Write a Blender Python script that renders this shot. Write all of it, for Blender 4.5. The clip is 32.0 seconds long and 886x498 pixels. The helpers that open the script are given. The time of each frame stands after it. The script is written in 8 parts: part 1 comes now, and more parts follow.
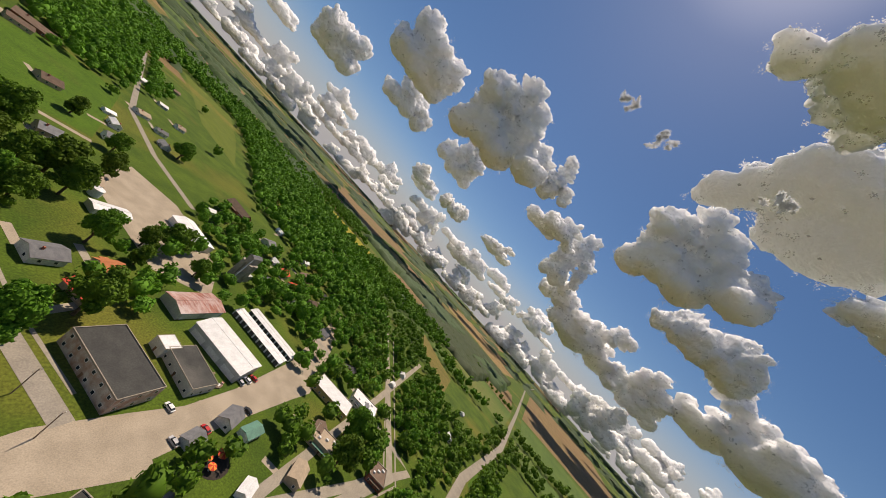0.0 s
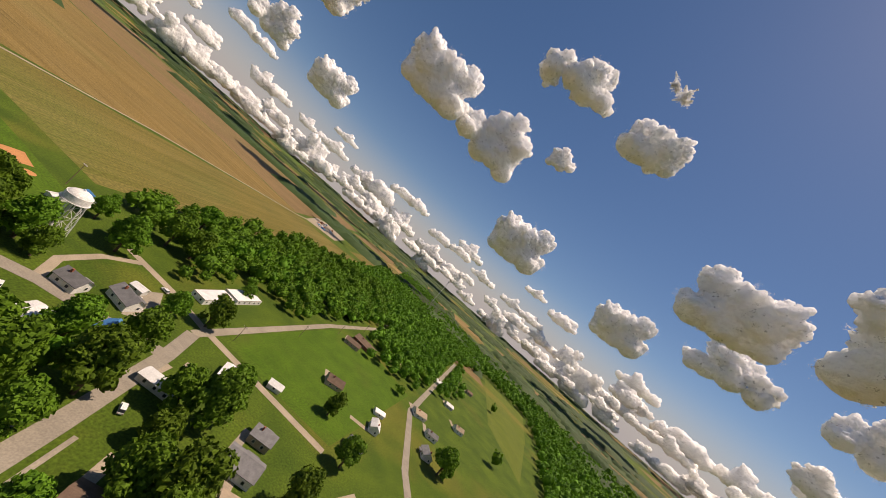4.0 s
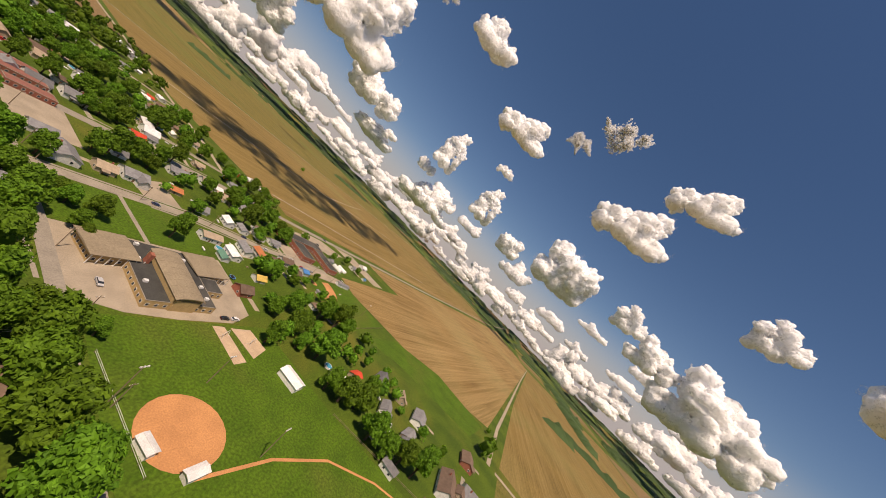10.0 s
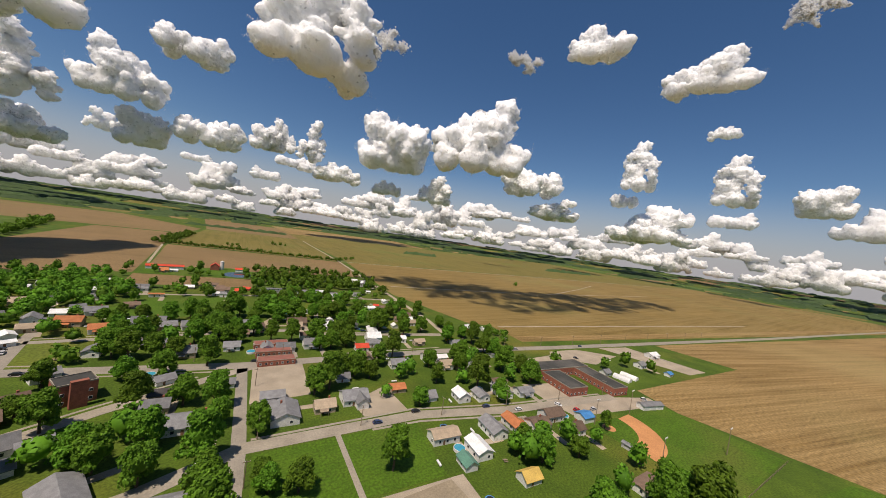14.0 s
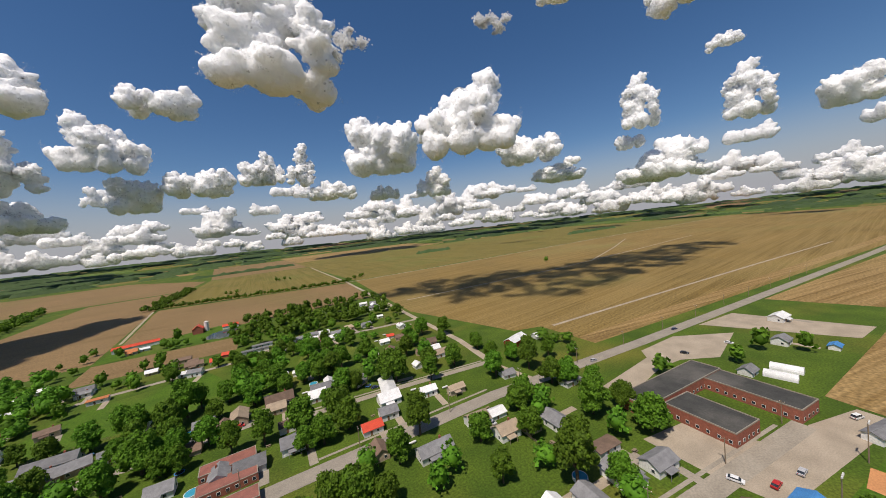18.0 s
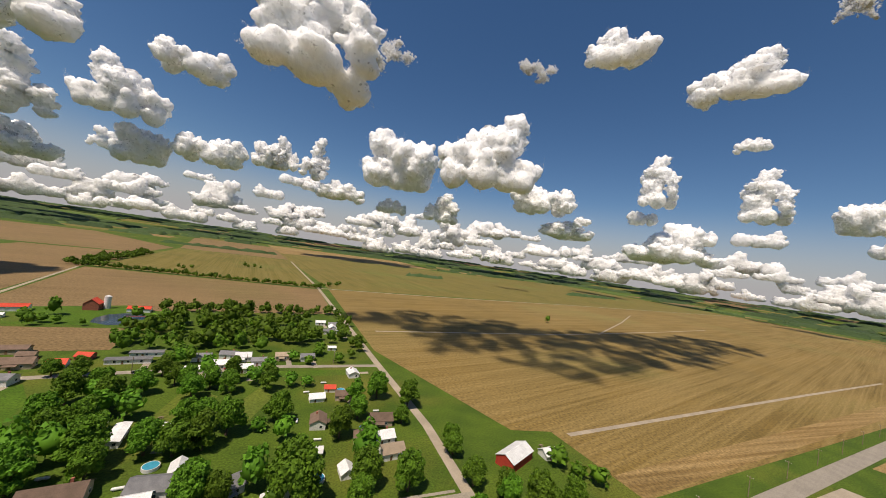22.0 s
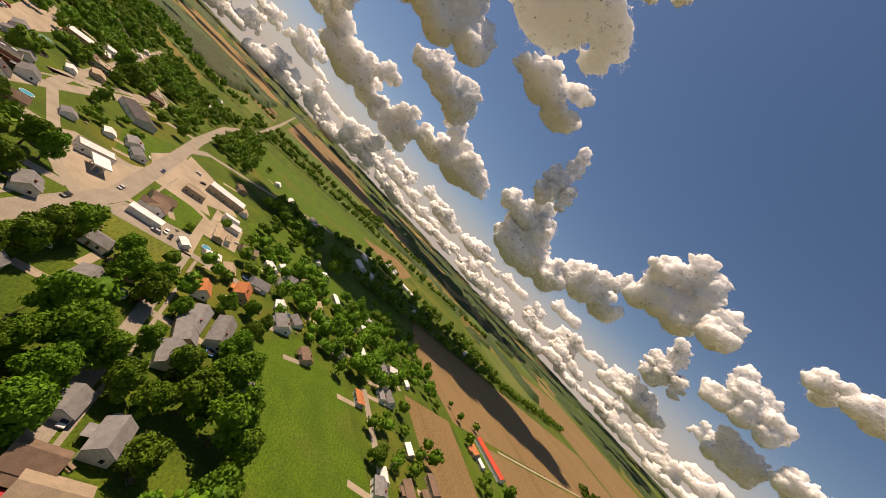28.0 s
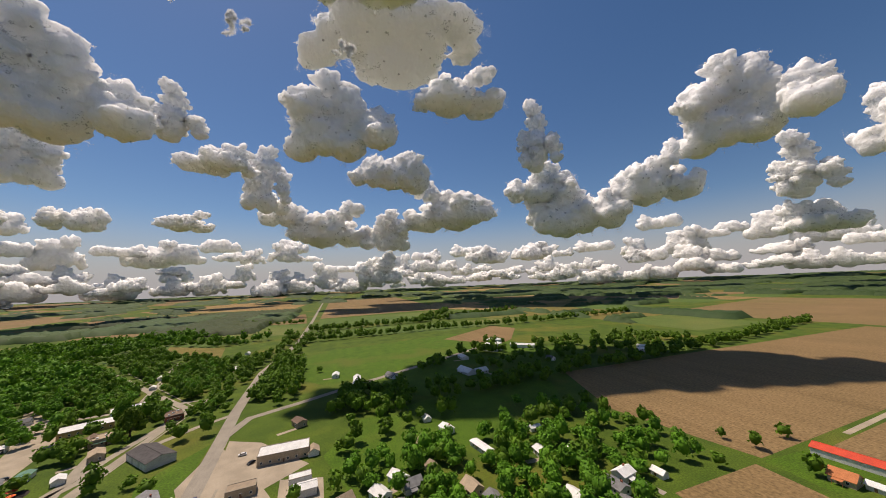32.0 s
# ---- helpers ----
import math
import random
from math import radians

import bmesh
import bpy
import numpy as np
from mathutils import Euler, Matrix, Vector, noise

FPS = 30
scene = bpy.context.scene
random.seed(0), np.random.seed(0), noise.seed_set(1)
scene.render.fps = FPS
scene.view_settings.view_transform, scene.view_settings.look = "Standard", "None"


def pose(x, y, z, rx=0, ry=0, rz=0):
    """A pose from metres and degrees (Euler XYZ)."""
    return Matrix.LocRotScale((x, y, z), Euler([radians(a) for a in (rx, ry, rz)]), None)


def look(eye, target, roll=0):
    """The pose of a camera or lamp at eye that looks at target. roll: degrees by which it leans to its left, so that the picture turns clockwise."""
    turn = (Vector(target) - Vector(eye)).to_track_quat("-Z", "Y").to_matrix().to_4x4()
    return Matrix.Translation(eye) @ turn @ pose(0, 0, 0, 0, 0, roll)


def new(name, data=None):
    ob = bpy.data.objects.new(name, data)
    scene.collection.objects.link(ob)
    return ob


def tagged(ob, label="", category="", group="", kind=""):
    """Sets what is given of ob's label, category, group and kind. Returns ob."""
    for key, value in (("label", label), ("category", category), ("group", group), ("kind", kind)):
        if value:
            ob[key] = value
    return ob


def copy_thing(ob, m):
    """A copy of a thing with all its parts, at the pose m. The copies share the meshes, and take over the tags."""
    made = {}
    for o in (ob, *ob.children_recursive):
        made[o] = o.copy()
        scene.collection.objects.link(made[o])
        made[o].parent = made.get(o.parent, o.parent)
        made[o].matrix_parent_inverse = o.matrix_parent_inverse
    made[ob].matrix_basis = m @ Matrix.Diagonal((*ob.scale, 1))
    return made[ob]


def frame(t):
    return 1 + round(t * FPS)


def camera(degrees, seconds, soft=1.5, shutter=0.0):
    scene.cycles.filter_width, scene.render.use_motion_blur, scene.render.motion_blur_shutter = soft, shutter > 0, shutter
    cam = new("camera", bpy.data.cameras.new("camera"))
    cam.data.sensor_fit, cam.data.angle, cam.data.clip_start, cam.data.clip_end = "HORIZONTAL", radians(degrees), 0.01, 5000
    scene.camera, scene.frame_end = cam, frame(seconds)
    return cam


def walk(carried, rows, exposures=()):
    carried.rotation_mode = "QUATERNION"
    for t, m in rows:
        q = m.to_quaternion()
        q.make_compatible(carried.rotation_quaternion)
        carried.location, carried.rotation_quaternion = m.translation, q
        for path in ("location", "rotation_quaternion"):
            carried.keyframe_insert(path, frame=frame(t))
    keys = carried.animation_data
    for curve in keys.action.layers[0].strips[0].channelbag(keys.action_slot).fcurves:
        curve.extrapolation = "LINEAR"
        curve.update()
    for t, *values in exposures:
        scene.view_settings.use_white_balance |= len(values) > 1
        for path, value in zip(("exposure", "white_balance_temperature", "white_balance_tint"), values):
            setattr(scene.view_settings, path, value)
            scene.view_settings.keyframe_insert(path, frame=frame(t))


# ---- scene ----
cam = camera(108.4, 32.0, soft=0.5)
PATH = [
    (0, pose(-124.8, 123.1, 105.2, 94.95, -47.69, 112.77)),
    (0.5, pose(-140.7, 112.2, 103.2, 91.39, -49.23, 123.54)),
    (1, pose(-155.8, 101.0, 100.8, 92.79, -51.02, 133.23)),
    (1.5, pose(-170.4, 88.8, 98.3, 97.89, -57.95, 139.81)),
    (2, pose(-183.8, 74.8, 96.0, 93.31, -35.38, 155.65)),
    (2.5, pose(-194.4, 59.0, 94.1, 93.80, -24.28, 161.53)),
    (3, pose(-201.7, 41.8, 92.4, 95.16, -37.12, 164.91)),
    (3.5, pose(-206.2, 23.2, 90.8, 95.28, -40.79, 172.27)),
    (5.5, pose(-209.6, -31.4, 94.6, 98.30, -40.95, -162.65)),
    (6, pose(-204.5, -42.0, 95.5, 97.89, -40.58, -155.75)),
    (6.5, pose(-198.8, -51.1, 96.5, 100.56, -42.67, -149.85)),
    (7, pose(-191.7, -60.6, 97.2, 102.30, -49.12, -144.12)),
    (7.5, pose(-183.1, -71.1, 98.0, 100.73, -52.20, -134.89)),
    (8, pose(-172.8, -82.1, 98.5, 96.23, -44.62, -121.08)),
    (8.5, pose(-161.2, -92.1, 98.3, 96.08, -41.01, -111.81)),
    (9, pose(-148.3, -99.9, 97.3, 96.58, -51.66, -105.68)),
    (9.5, pose(-134.1, -105.2, 95.8, 98.48, -59.77, -94.42)),
    (10, pose(-118.7, -107.8, 94.0, 91.93, -45.26, -76.48)),
    (10.5, pose(-103.4, -107.0, 91.7, 91.34, -35.86, -67.56)),
    (11, pose(-89.6, -103.2, 89.2, 88.56, -32.78, -59.65)),
    (11.5, pose(-78.0, -97.5, 86.9, 91.52, -30.74, -52.78)),
    (12, pose(-68.3, -91.0, 85.6, 92.89, -30.56, -47.96)),
    (12.5, pose(-60.2, -84.0, 85.4, 90.05, -25.14, -41.06)),
    (13, pose(-53.6, -76.4, 85.8, 89.14, -17.55, -37.34)),
    (13.5, pose(-47.5, -68.4, 86.2, 88.38, -7.23, -34.71)),
    (15.5, pose(-23.9, -35.4, 90.0, 87.44, -13.59, -32.63)),
    (16, pose(-17.4, -26.7, 90.4, 86.32, -2.64, -29.25)),
    (16.5, pose(-10.8, -17.6, 90.5, 86.04, 4.71, -29.79)),
    (17, pose(-4.5, -8.4, 90.4, 85.79, 8.52, -31.60)),
    (17.5, pose(1.4, 0.9, 89.9, 86.29, 6.41, -32.29)),
    (18, pose(6.8, 10.2, 89.2, 86.55, 6.15, -32.58)),
    (18.5, pose(11.7, 19.5, 88.4, 87.14, -3.18, -33.09)),
    (19, pose(16.3, 28.5, 87.7, 87.42, -2.26, -32.37)),
    (19.5, pose(21.0, 37.3, 87.3, 88.67, 1.02, -32.79)),
    (20, pose(25.9, 45.7, 87.4, 88.81, -1.21, -32.76)),
    (20.5, pose(31.2, 53.8, 87.8, 90.07, 0.39, -31.51)),
    (21, pose(36.9, 62.1, 88.3, 91.55, 2.25, -31.38)),
    (21.5, pose(42.8, 71.2, 88.4, 91.37, 3.51, -33.07)),
    (22, pose(49.0, 81.2, 87.7, 91.61, -8.19, -33.22)),
    (22.5, pose(55.4, 91.2, 85.8, 96.33, -35.97, -34.28)),
    (23, pose(61.8, 101.1, 83.2, 103.55, -43.47, -30.24)),
    (23.5, pose(67.0, 111.4, 81.1, 108.11, -51.52, -22.15)),
    (24, pose(69.5, 122.8, 80.0, 101.82, -34.60, -8.74)),
    (24.5, pose(70.3, 133.5, 80.0, 98.70, -25.22, 1.31)),
    (26.5, pose(78.1, 169.3, 91.9, 95.61, -40.10, 30.54)),
    (27, pose(73.2, 177.2, 92.6, 96.20, -45.59, 37.22)),
    (27.5, pose(66.7, 185.8, 92.8, 94.77, -52.87, 46.32)),
    (28, pose(60.0, 194.2, 93.2, 90.95, -46.72, 59.17)),
    (28.5, pose(53.0, 201.4, 93.5, 87.29, -8.78, 68.96)),
    (29, pose(45.7, 206.7, 93.8, 89.40, -2.86, 69.59)),
    (29.5, pose(38.0, 210.3, 94.1, 90.47, -9.57, 71.63)),
    (30, pose(30.3, 213.3, 94.5, 90.48, -7.54, 73.31)),
    (30.5, pose(22.3, 215.9, 94.6, 92.82, 1.48, 73.80)),
    (31, pose(13.8, 218.1, 94.6, 94.85, 1.87, 70.93)),
    (31.5, pose(5.0, 220.6, 94.8, 95.87, 3.76, 69.83)),
    (32, pose(-3.7, 223.7, 95.7, 96.47, 2.26, 71.71)),
]

walk(cam, PATH, [(0, 0.0, 7200, 18), (6, 0.04, 7950, 24), (9, 0.0, 7600, 23), (11, 0.02, 8250, 25), (13, -0.02, 7200, 18), (18, -0.06, 6500, 16), (21, -0.04, 6900, 17), (23, 0.06, 7200, 15), (24, 0.10, 8300, 21), (28, 0.16, 8900, 25), (30, 0.02, 7900, 22), (32, -0.04, 7150, 19)])

# ---- daylight ----
SUN_AZ, SUN_EL = radians(-117.5), radians(63.5)
world = bpy.data.worlds.new("sky")
scene.world = world
world.use_nodes = True
wn, wl = world.node_tree.nodes, world.node_tree.links
sky = wn.new("ShaderNodeTexSky")
sky.sky_type, sky.sun_disc = "NISHITA", False
sky.sun_elevation, sky.sun_rotation = SUN_EL, SUN_AZ
sky.air_density, sky.dust_density, sky.ozone_density = 1.0, 0.25, 3.0
wn["Background"].inputs["Strength"].default_value = 0.092
deep = wn.new("ShaderNodeHueSaturation")
deep.inputs["Saturation"].default_value, deep.inputs["Value"].default_value = 1.22, 0.88
wl.new(sky.outputs["Color"], deep.inputs["Color"])
# pale haze low over the horizon
where, split, low, haze = wn.new("ShaderNodeTexCoord"), wn.new("ShaderNodeSeparateXYZ"), wn.new("ShaderNodeMapRange"), wn.new("ShaderNodeMix")
low.inputs["From Min"].default_value, low.inputs["From Max"].default_value = 0.22, 0.0
low.interpolation_type = "SMOOTHSTEP"
haze.data_type = "RGBA"
haze.inputs["B"].default_value = (4.1, 4.25, 4.45, 1)
wl.new(where.outputs["Generated"], split.inputs["Vector"])
wl.new(split.outputs["Z"], low.inputs["Value"])
wl.new(low.outputs["Result"], haze.inputs["Factor"])
wl.new(deep.outputs["Color"], haze.inputs["A"])
sun_dir = Vector((math.sin(SUN_AZ) * math.cos(SUN_EL), math.cos(SUN_AZ) * math.cos(SUN_EL), math.sin(SUN_EL)))
# the bright air close round the sun, and the sun itself
last = haze.outputs["Result"]
for edge, inner, shine in ((0.9700, 1.0, (1.6, 1.6, 1.6, 1)), (0.9945, 1.0, (16.0, 15.5, 14.5, 1)), (0.99955, 0.9997, (120.0, 118.0, 112.0, 1))):
    near, ring, mixed_in = wn.new("ShaderNodeVectorMath"), wn.new("ShaderNodeMapRange"), wn.new("ShaderNodeMix")
    near.operation, ring.interpolation_type, mixed_in.data_type, mixed_in.blend_type = "DOT_PRODUCT", "SMOOTHSTEP", "RGBA", "ADD"
    near.inputs[1].default_value = sun_dir
    ring.inputs["From Min"].default_value, ring.inputs["From Max"].default_value = edge, inner
    mixed_in.inputs["B"].default_value = shine
    wl.new(where.outputs["Generated"], near.inputs[0])
    wl.new(near.outputs["Value"], ring.inputs["Value"])
    wl.new(ring.outputs["Result"], mixed_in.inputs["Factor"])
    wl.new(last, mixed_in.inputs["A"])
    last = mixed_in.outputs["Result"]
wl.new(last, wn["Background"].inputs["Color"])
sun = new("sun", bpy.data.lights.new("sun", "SUN"))
sun.data.energy, sun.data.angle, sun.data.color = 4.8, radians(0.53), (1.0, 0.93, 0.80)
sun.matrix_basis = look((0, 0, 900), Vector((0, 0, 900)) - sun_dir)
scene.view_settings.exposure = 0.0

# ---- materials ----
def material(name, base, second=None, scale=0.2, rough=0.9, fine=3.0, bump=0.3, metal=0.0, third=None, stripes=None, vary=0.0, grainy=None):
    """A procedural surface: two tones in blotches of 1/scale metres, finer grain over them, and relief.
    stripes: (direction in degrees, spacing in metres, strength, colour) for rows and wheel tracks. vary: tone change from piece to piece."""
    m = bpy.data.materials.new(name)
    m.use_nodes = True
    n, l = m.node_tree.nodes, m.node_tree.links
    b = n["Principled BSDF"]
    geo = n.new("ShaderNodeNewGeometry")

    def noise_at(sc, detail=4.0):
        t = n.new("ShaderNodeTexNoise")
        t.inputs["Scale"].default_value, t.inputs["Detail"].default_value = sc, detail
        l.new(geo.outputs["Position"], t.inputs["Vector"])
        return t

    def mixed(fac, a, c, kind="MIX"):
        x = n.new("ShaderNodeMix")
        x.data_type, x.blend_type = "RGBA", kind
        l.new(fac, x.inputs["Factor"]) if hasattr(fac, "links") else setattr(x.inputs["Factor"], "default_value", fac)
        for sock, v in ((x.inputs["A"], a), (x.inputs["B"], c)):
            l.new(v, sock) if hasattr(v, "links") else setattr(sock, "default_value", (*v, 1))
        return x.outputs["Result"]

    def ramp(fac, lo, hi):
        r = n.new("ShaderNodeMapRange")
        r.inputs["From Min"].default_value, r.inputs["From Max"].default_value = lo, hi
        l.new(fac, r.inputs["Value"])
        return r.outputs["Result"]

    second = second or tuple(c * 0.7 for c in base)
    col = mixed(ramp(noise_at(scale).outputs["Fac"], 0.35, 0.65), base, second)
    if third:
        col = mixed(ramp(noise_at(scale * 0.23, 6).outputs["Fac"], 0.52, 0.68), col, third)
    if stripes:
        a, gap, strength, tint = stripes
        mp = n.new("ShaderNodeMapping")
        mp.inputs["Rotation"].default_value = (0, 0, -radians(a))
        l.new(geo.outputs["Position"], mp.inputs["Vector"])
        for k, (g, st) in enumerate(((gap, strength), (gap * 5.3, strength * 0.7))):
            sc = n.new("ShaderNodeMapping")
            sc.inputs["Scale"].default_value = (0.004, 1.0 / g, 1)
            l.new(mp.outputs["Vector"], sc.inputs["Vector"])
            t = n.new("ShaderNodeTexNoise")
            t.inputs["Scale"].default_value, t.inputs["Detail"].default_value = 1.0, 3.0
            l.new(sc.outputs["Vector"], t.inputs["Vector"])
            f = n.new("ShaderNodeMath")
            f.operation = "MULTIPLY"
            l.new(ramp(t.outputs["Fac"], 0.4, 0.66), f.inputs[0])
            f.inputs[1].default_value = st
            col = mixed(f.outputs[0], col, tint)
    grain = noise_at(fine, 6)
    g = n.new("ShaderNodeMapRange")
    g.inputs["From Min"].default_value, g.inputs["From Max"].default_value = 0.3, 0.7
    g.inputs["To Min"].default_value, g.inputs["To Max"].default_value = (0.62, 1.38) if (grainy or fine < 1.3) else (0.84, 1.16)
    l.new(grain.outputs["Fac"], g.inputs["Value"])
    hsv = n.new("ShaderNodeHueSaturation")
    l.new(col, hsv.inputs["Color"])
    l.new(g.outputs["Result"], hsv.inputs["Value"])
    if vary:
        info, am = n.new("ShaderNodeObjectInfo"), n.new("ShaderNodeMapRange")
        am.inputs["To Min"].default_value, am.inputs["To Max"].default_value = 1 - vary, 1 + vary
        l.new(info.outputs["Random"], am.inputs["Value"])
        h2 = n.new("ShaderNodeHueSaturation")
        l.new(hsv.outputs["Color"], h2.inputs["Color"])
        l.new(am.outputs["Result"], h2.inputs["Value"])
        hsv = h2
    l.new(hsv.outputs["Color"], b.inputs["Base Color"])
    b.inputs["Roughness"].default_value, b.inputs["Metallic"].default_value = rough, metal
    b.inputs["Specular IOR Level"].default_value = 0.25
    if bump:
        bp = n.new("ShaderNodeBump")
        bp.inputs["Strength"].default_value, bp.inputs["Distance"].default_value = bump, 0.1
        l.new(grain.outputs["Fac"], bp.inputs["Height"])
        l.new(bp.outputs["Normal"], b.inputs["Normal"])
    return m


M = {}
M["grass"] = material("grass", (0.070, 0.112, 0.009), (0.042, 0.078, 0.006), 0.05, 0.95, 1.2, third=(0.125, 0.122, 0.018))
M["lawn"] = material("lawn", (0.062, 0.126, 0.006), (0.042, 0.094, 0.004), 0.08, 0.95, 1.0, stripes=(0, 2.2, 0.3, (0.07, 0.115, 0.010)), third=(0.085, 0.11, 0.014))
M["meadow"] = material("meadow", (0.10, 0.130, 0.012), (0.075, 0.108, 0.010), 0.05, 0.95, 0.8, third=(0.15, 0.135, 0.022), stripes=(88, 4.0, 0.3, (0.12, 0.14, 0.03)))
M["wheat"] = material("wheat", (0.175, 0.114, 0.030), (0.125, 0.085, 0.022), 0.012, 0.95, 0.6, third=(0.17, 0.15, 0.045), stripes=(2, 3.0, 0.7, (0.25, 0.175, 0.064)))
M["stubble"] = material("stubble", (0.200, 0.124, 0.042), (0.140, 0.088, 0.028), 0.010, 0.95, 0.6, third=(0.22, 0.17, 0.065), stripes=(-14, 3.0, 0.75, (0.31, 0.21, 0.088)))
M["sprouting"] = material("sprouting", (0.135, 0.110, 0.020), (0.098, 0.090, 0.015), 0.012, 0.95, 0.6, third=(0.10, 0.12, 0.02), stripes=(88, 2.5, 0.35, (0.25, 0.19, 0.07)))
M["soil"] = material("soil", (0.190, 0.122, 0.055), (0.150, 0.100, 0.043), 0.010, 0.95, 0.6, third=(0.135, 0.11, 0.035), stripes=(1, 3.0, 0.4, (0.245, 0.165, 0.078)))
M["crop"] = material("crop", (0.075, 0.125, 0.022), (0.055, 0.10, 0.018), 0.012, 0.95, 0.6, third=(0.13, 0.14, 0.035), stripes=(0, 4.0, 0.3, (0.10, 0.15, 0.03)))
M["rape"] = material("rape", (0.30, 0.26, 0.02), (0.22, 0.20, 0.02), 0.02, 0.95, 0.6)
M["asphalt"] = material("asphalt", (0.27, 0.24, 0.195), (0.22, 0.195, 0.16), 0.15, 0.9, 2.0, stripes=(0, 1.2, 0.2, (0.33, 0.29, 0.24)))
M["concrete"] = material("concrete", (0.31, 0.272, 0.215), (0.25, 0.218, 0.172), 0.12, 0.9, 1.5)
M["gravel"] = material("gravel", (0.365, 0.305, 0.23), (0.285, 0.238, 0.178), 0.10, 0.95, 2.5)
M["dirt"] = material("dirt", (0.52, 0.245, 0.10), (0.44, 0.205, 0.085), 0.12, 0.95, 2.0)


# ---- ground ----
def part(name, bm, mat, parent=None, label=""):
    me = bpy.data.meshes.new(name)
    bm.to_mesh(me)
    bm.free()
    return part_mesh(name, me, mat, parent, label)


def part_mesh(name, me, mat, parent=None, label=""):
    for x in (mat if isinstance(mat, (list, tuple)) else [mat]):
        me.materials.append(x)
    ob = new(name, me)
    if parent:
        ob.parent = parent
    if label:
        ob["label"] = label
    return ob


def rise(x, y):
    """Height of the land: flat round the town, gently rising towards the horizon."""
    r = math.hypot(x, y - 200)
    k = min(max((r - 3300) / 1600, 0), 1)
    return 62 * k * k * (3 - 2 * k)


def sheet(name, pts, mat, z, label, category, step=0):
    """A flat area bounded by a few corners."""
    bm = bmesh.new()
    vs = [bm.verts.new((x, y, z + rise(x, y))) for x, y in pts]
    f = bm.faces.new(vs)
    if f.normal.z < 0 or f.calc_area() and sum((a[0] * b[1] - b[0] * a[1]) for a, b in zip(pts, pts[1:] + pts[:1])) < 0:
        f.normal_flip()
    return tagged(part(name, bm, M[mat] if isinstance(mat, str) else mat), label, category, kind="structure")


bm = bmesh.new()
rings = [0, 500, 1200, 2200, 3200, 3500, 3800, 4100, 4400, 4700, 5000, 5400, 8200]
prev = None
for r in rings:
    ring = [bm.verts.new((r * math.cos(a), 200 + r * math.sin(a), rise(r, 200) if r else 0)) for a in (k * math.tau / 96 for k in range(96))] if r else [bm.verts.new((0, 200, 0))]
    if prev:
        for k in range(96):
            if len(prev) == 1:
                bm.faces.new((prev[0], ring[k], ring[(k + 1) % 96]))
            else:
                bm.faces.new((prev[k], ring[k], ring[(k + 1) % 96], prev[(k + 1) % 96]))
    prev = ring
tagged(part("ground", bm, M["grass"]), "green grassland sheet reaching the flat horizon", "ground", kind="structure")

FIELDS = []


def field(pts, mat, label, z=0.0):
    FIELDS.append(pts)
    z = z or 0.02 + 0.004 * (len(FIELDS) % 7)
    return sheet("field", pts, mat, z, label, "field")


field([(188, 202), (210, 193), (205, 141), (2064, -124), (2300, 640), (836, 675), (205, 685), (162, 341)], "wheat", "tan wheat field with wheel tracks beside the highway")
field([(208, 697), (836, 683), (2300, 649), (2400, 1800), (230, 1749)], "sprouting", "greenish tan field beyond the wheat")
field([(381, 95), (391, 25), (211, 39), (203, 11), (227, -110), (262, -184), (1652, -402), (2379, -191)], "stubble", "harvested stubble field with pale furrows")
field([(198, -201), (513, -238), (1645, -408), (1603, -861), (466, -763), (102, -663)], "wheat", "pale tan striped field beside a farm lane")
field([(-19, -183), (182, -199), (98, -648), (-70, -727), (-58, -538)], "sprouting", "olive green young crop beside the woods")
field([(106, -668), (465, -769), (1609, -877), (1900, -1500), (263, -1712), (153, -911)], "soil", "brown ploughed field beyond the farm lane")
field([(-114, 473), (163, 480), (186, 681), (-129, 763)], "soil", "brown bare field behind the farm")
field([(-203, 416), (-121, 433), (-135, 763), (-114, 1078), (-300, 1062), (-296, 451)], "soil", "brown ploughed field lying partly in cloud shadow")
field([(-118, 366), (-7, 362), (-5, 413), (-119, 424)], "soil", "small brown field beside the lane")
field([(-125, 781), (189, 697), (221, 1347), (-92, 1372)], "sprouting", "olive field framed by a hedge")
field([(-640, 1040), (-342, 1086), (-132, 1093), (-104, 1372), (-404, 1863), (-798, 1798)], "soil", "brown field far behind the hedge")
field([(-91, 1387), (221, 1362), (253, 2377), (-140, 2400)], "soil", "reddish brown field far to the north")
field([(238, 1762), (1135, 1826), (1288, 2654), (253, 2726)], "stubble", "pale tan field far to the north")
field([(-109, 269), (-88, 301), (-25, 313), (-16, 292), (-15, 246), (-87, 246)], "lawn", "bright green meadow between back gardens")
field([(-740, -569), (-823, -563), (-879, -384), (-810, -313), (-742, -385)], "rape", "yellow flowering field beyond the woods")
field([(-424, -688), (-508, -629), (-453, -461), (-389, -301), (-371, -395)], "meadow", "green clearing at the edge of the woods")
field([(-452, 145), (-540, 145), (-606, 444), (-362, 547), (-295, 441), (-264, 333), (-330, 234)], "lawn", "broad green pasture west of the stores")
field([(-559, 404), (-467, 467), (-499, 506), (-612, 581), (-673, 555)], "soil", "dark brown field beyond the grain bins", 0.045)
field([(-719, 173), (-657, 444), (-689, 630), (-789, 690), (-828, 170)], "crop", "green crop strip between tree belts")
field([(-678, -51), (-572, 60), (-677, 37), (-755, -75)], "sprouting", "olive clearing among the western woods")
field([(-1086, -96), (-1038, 141), (-1436, 106), (-1533, -293)], "soil", "brown field round a small farm")
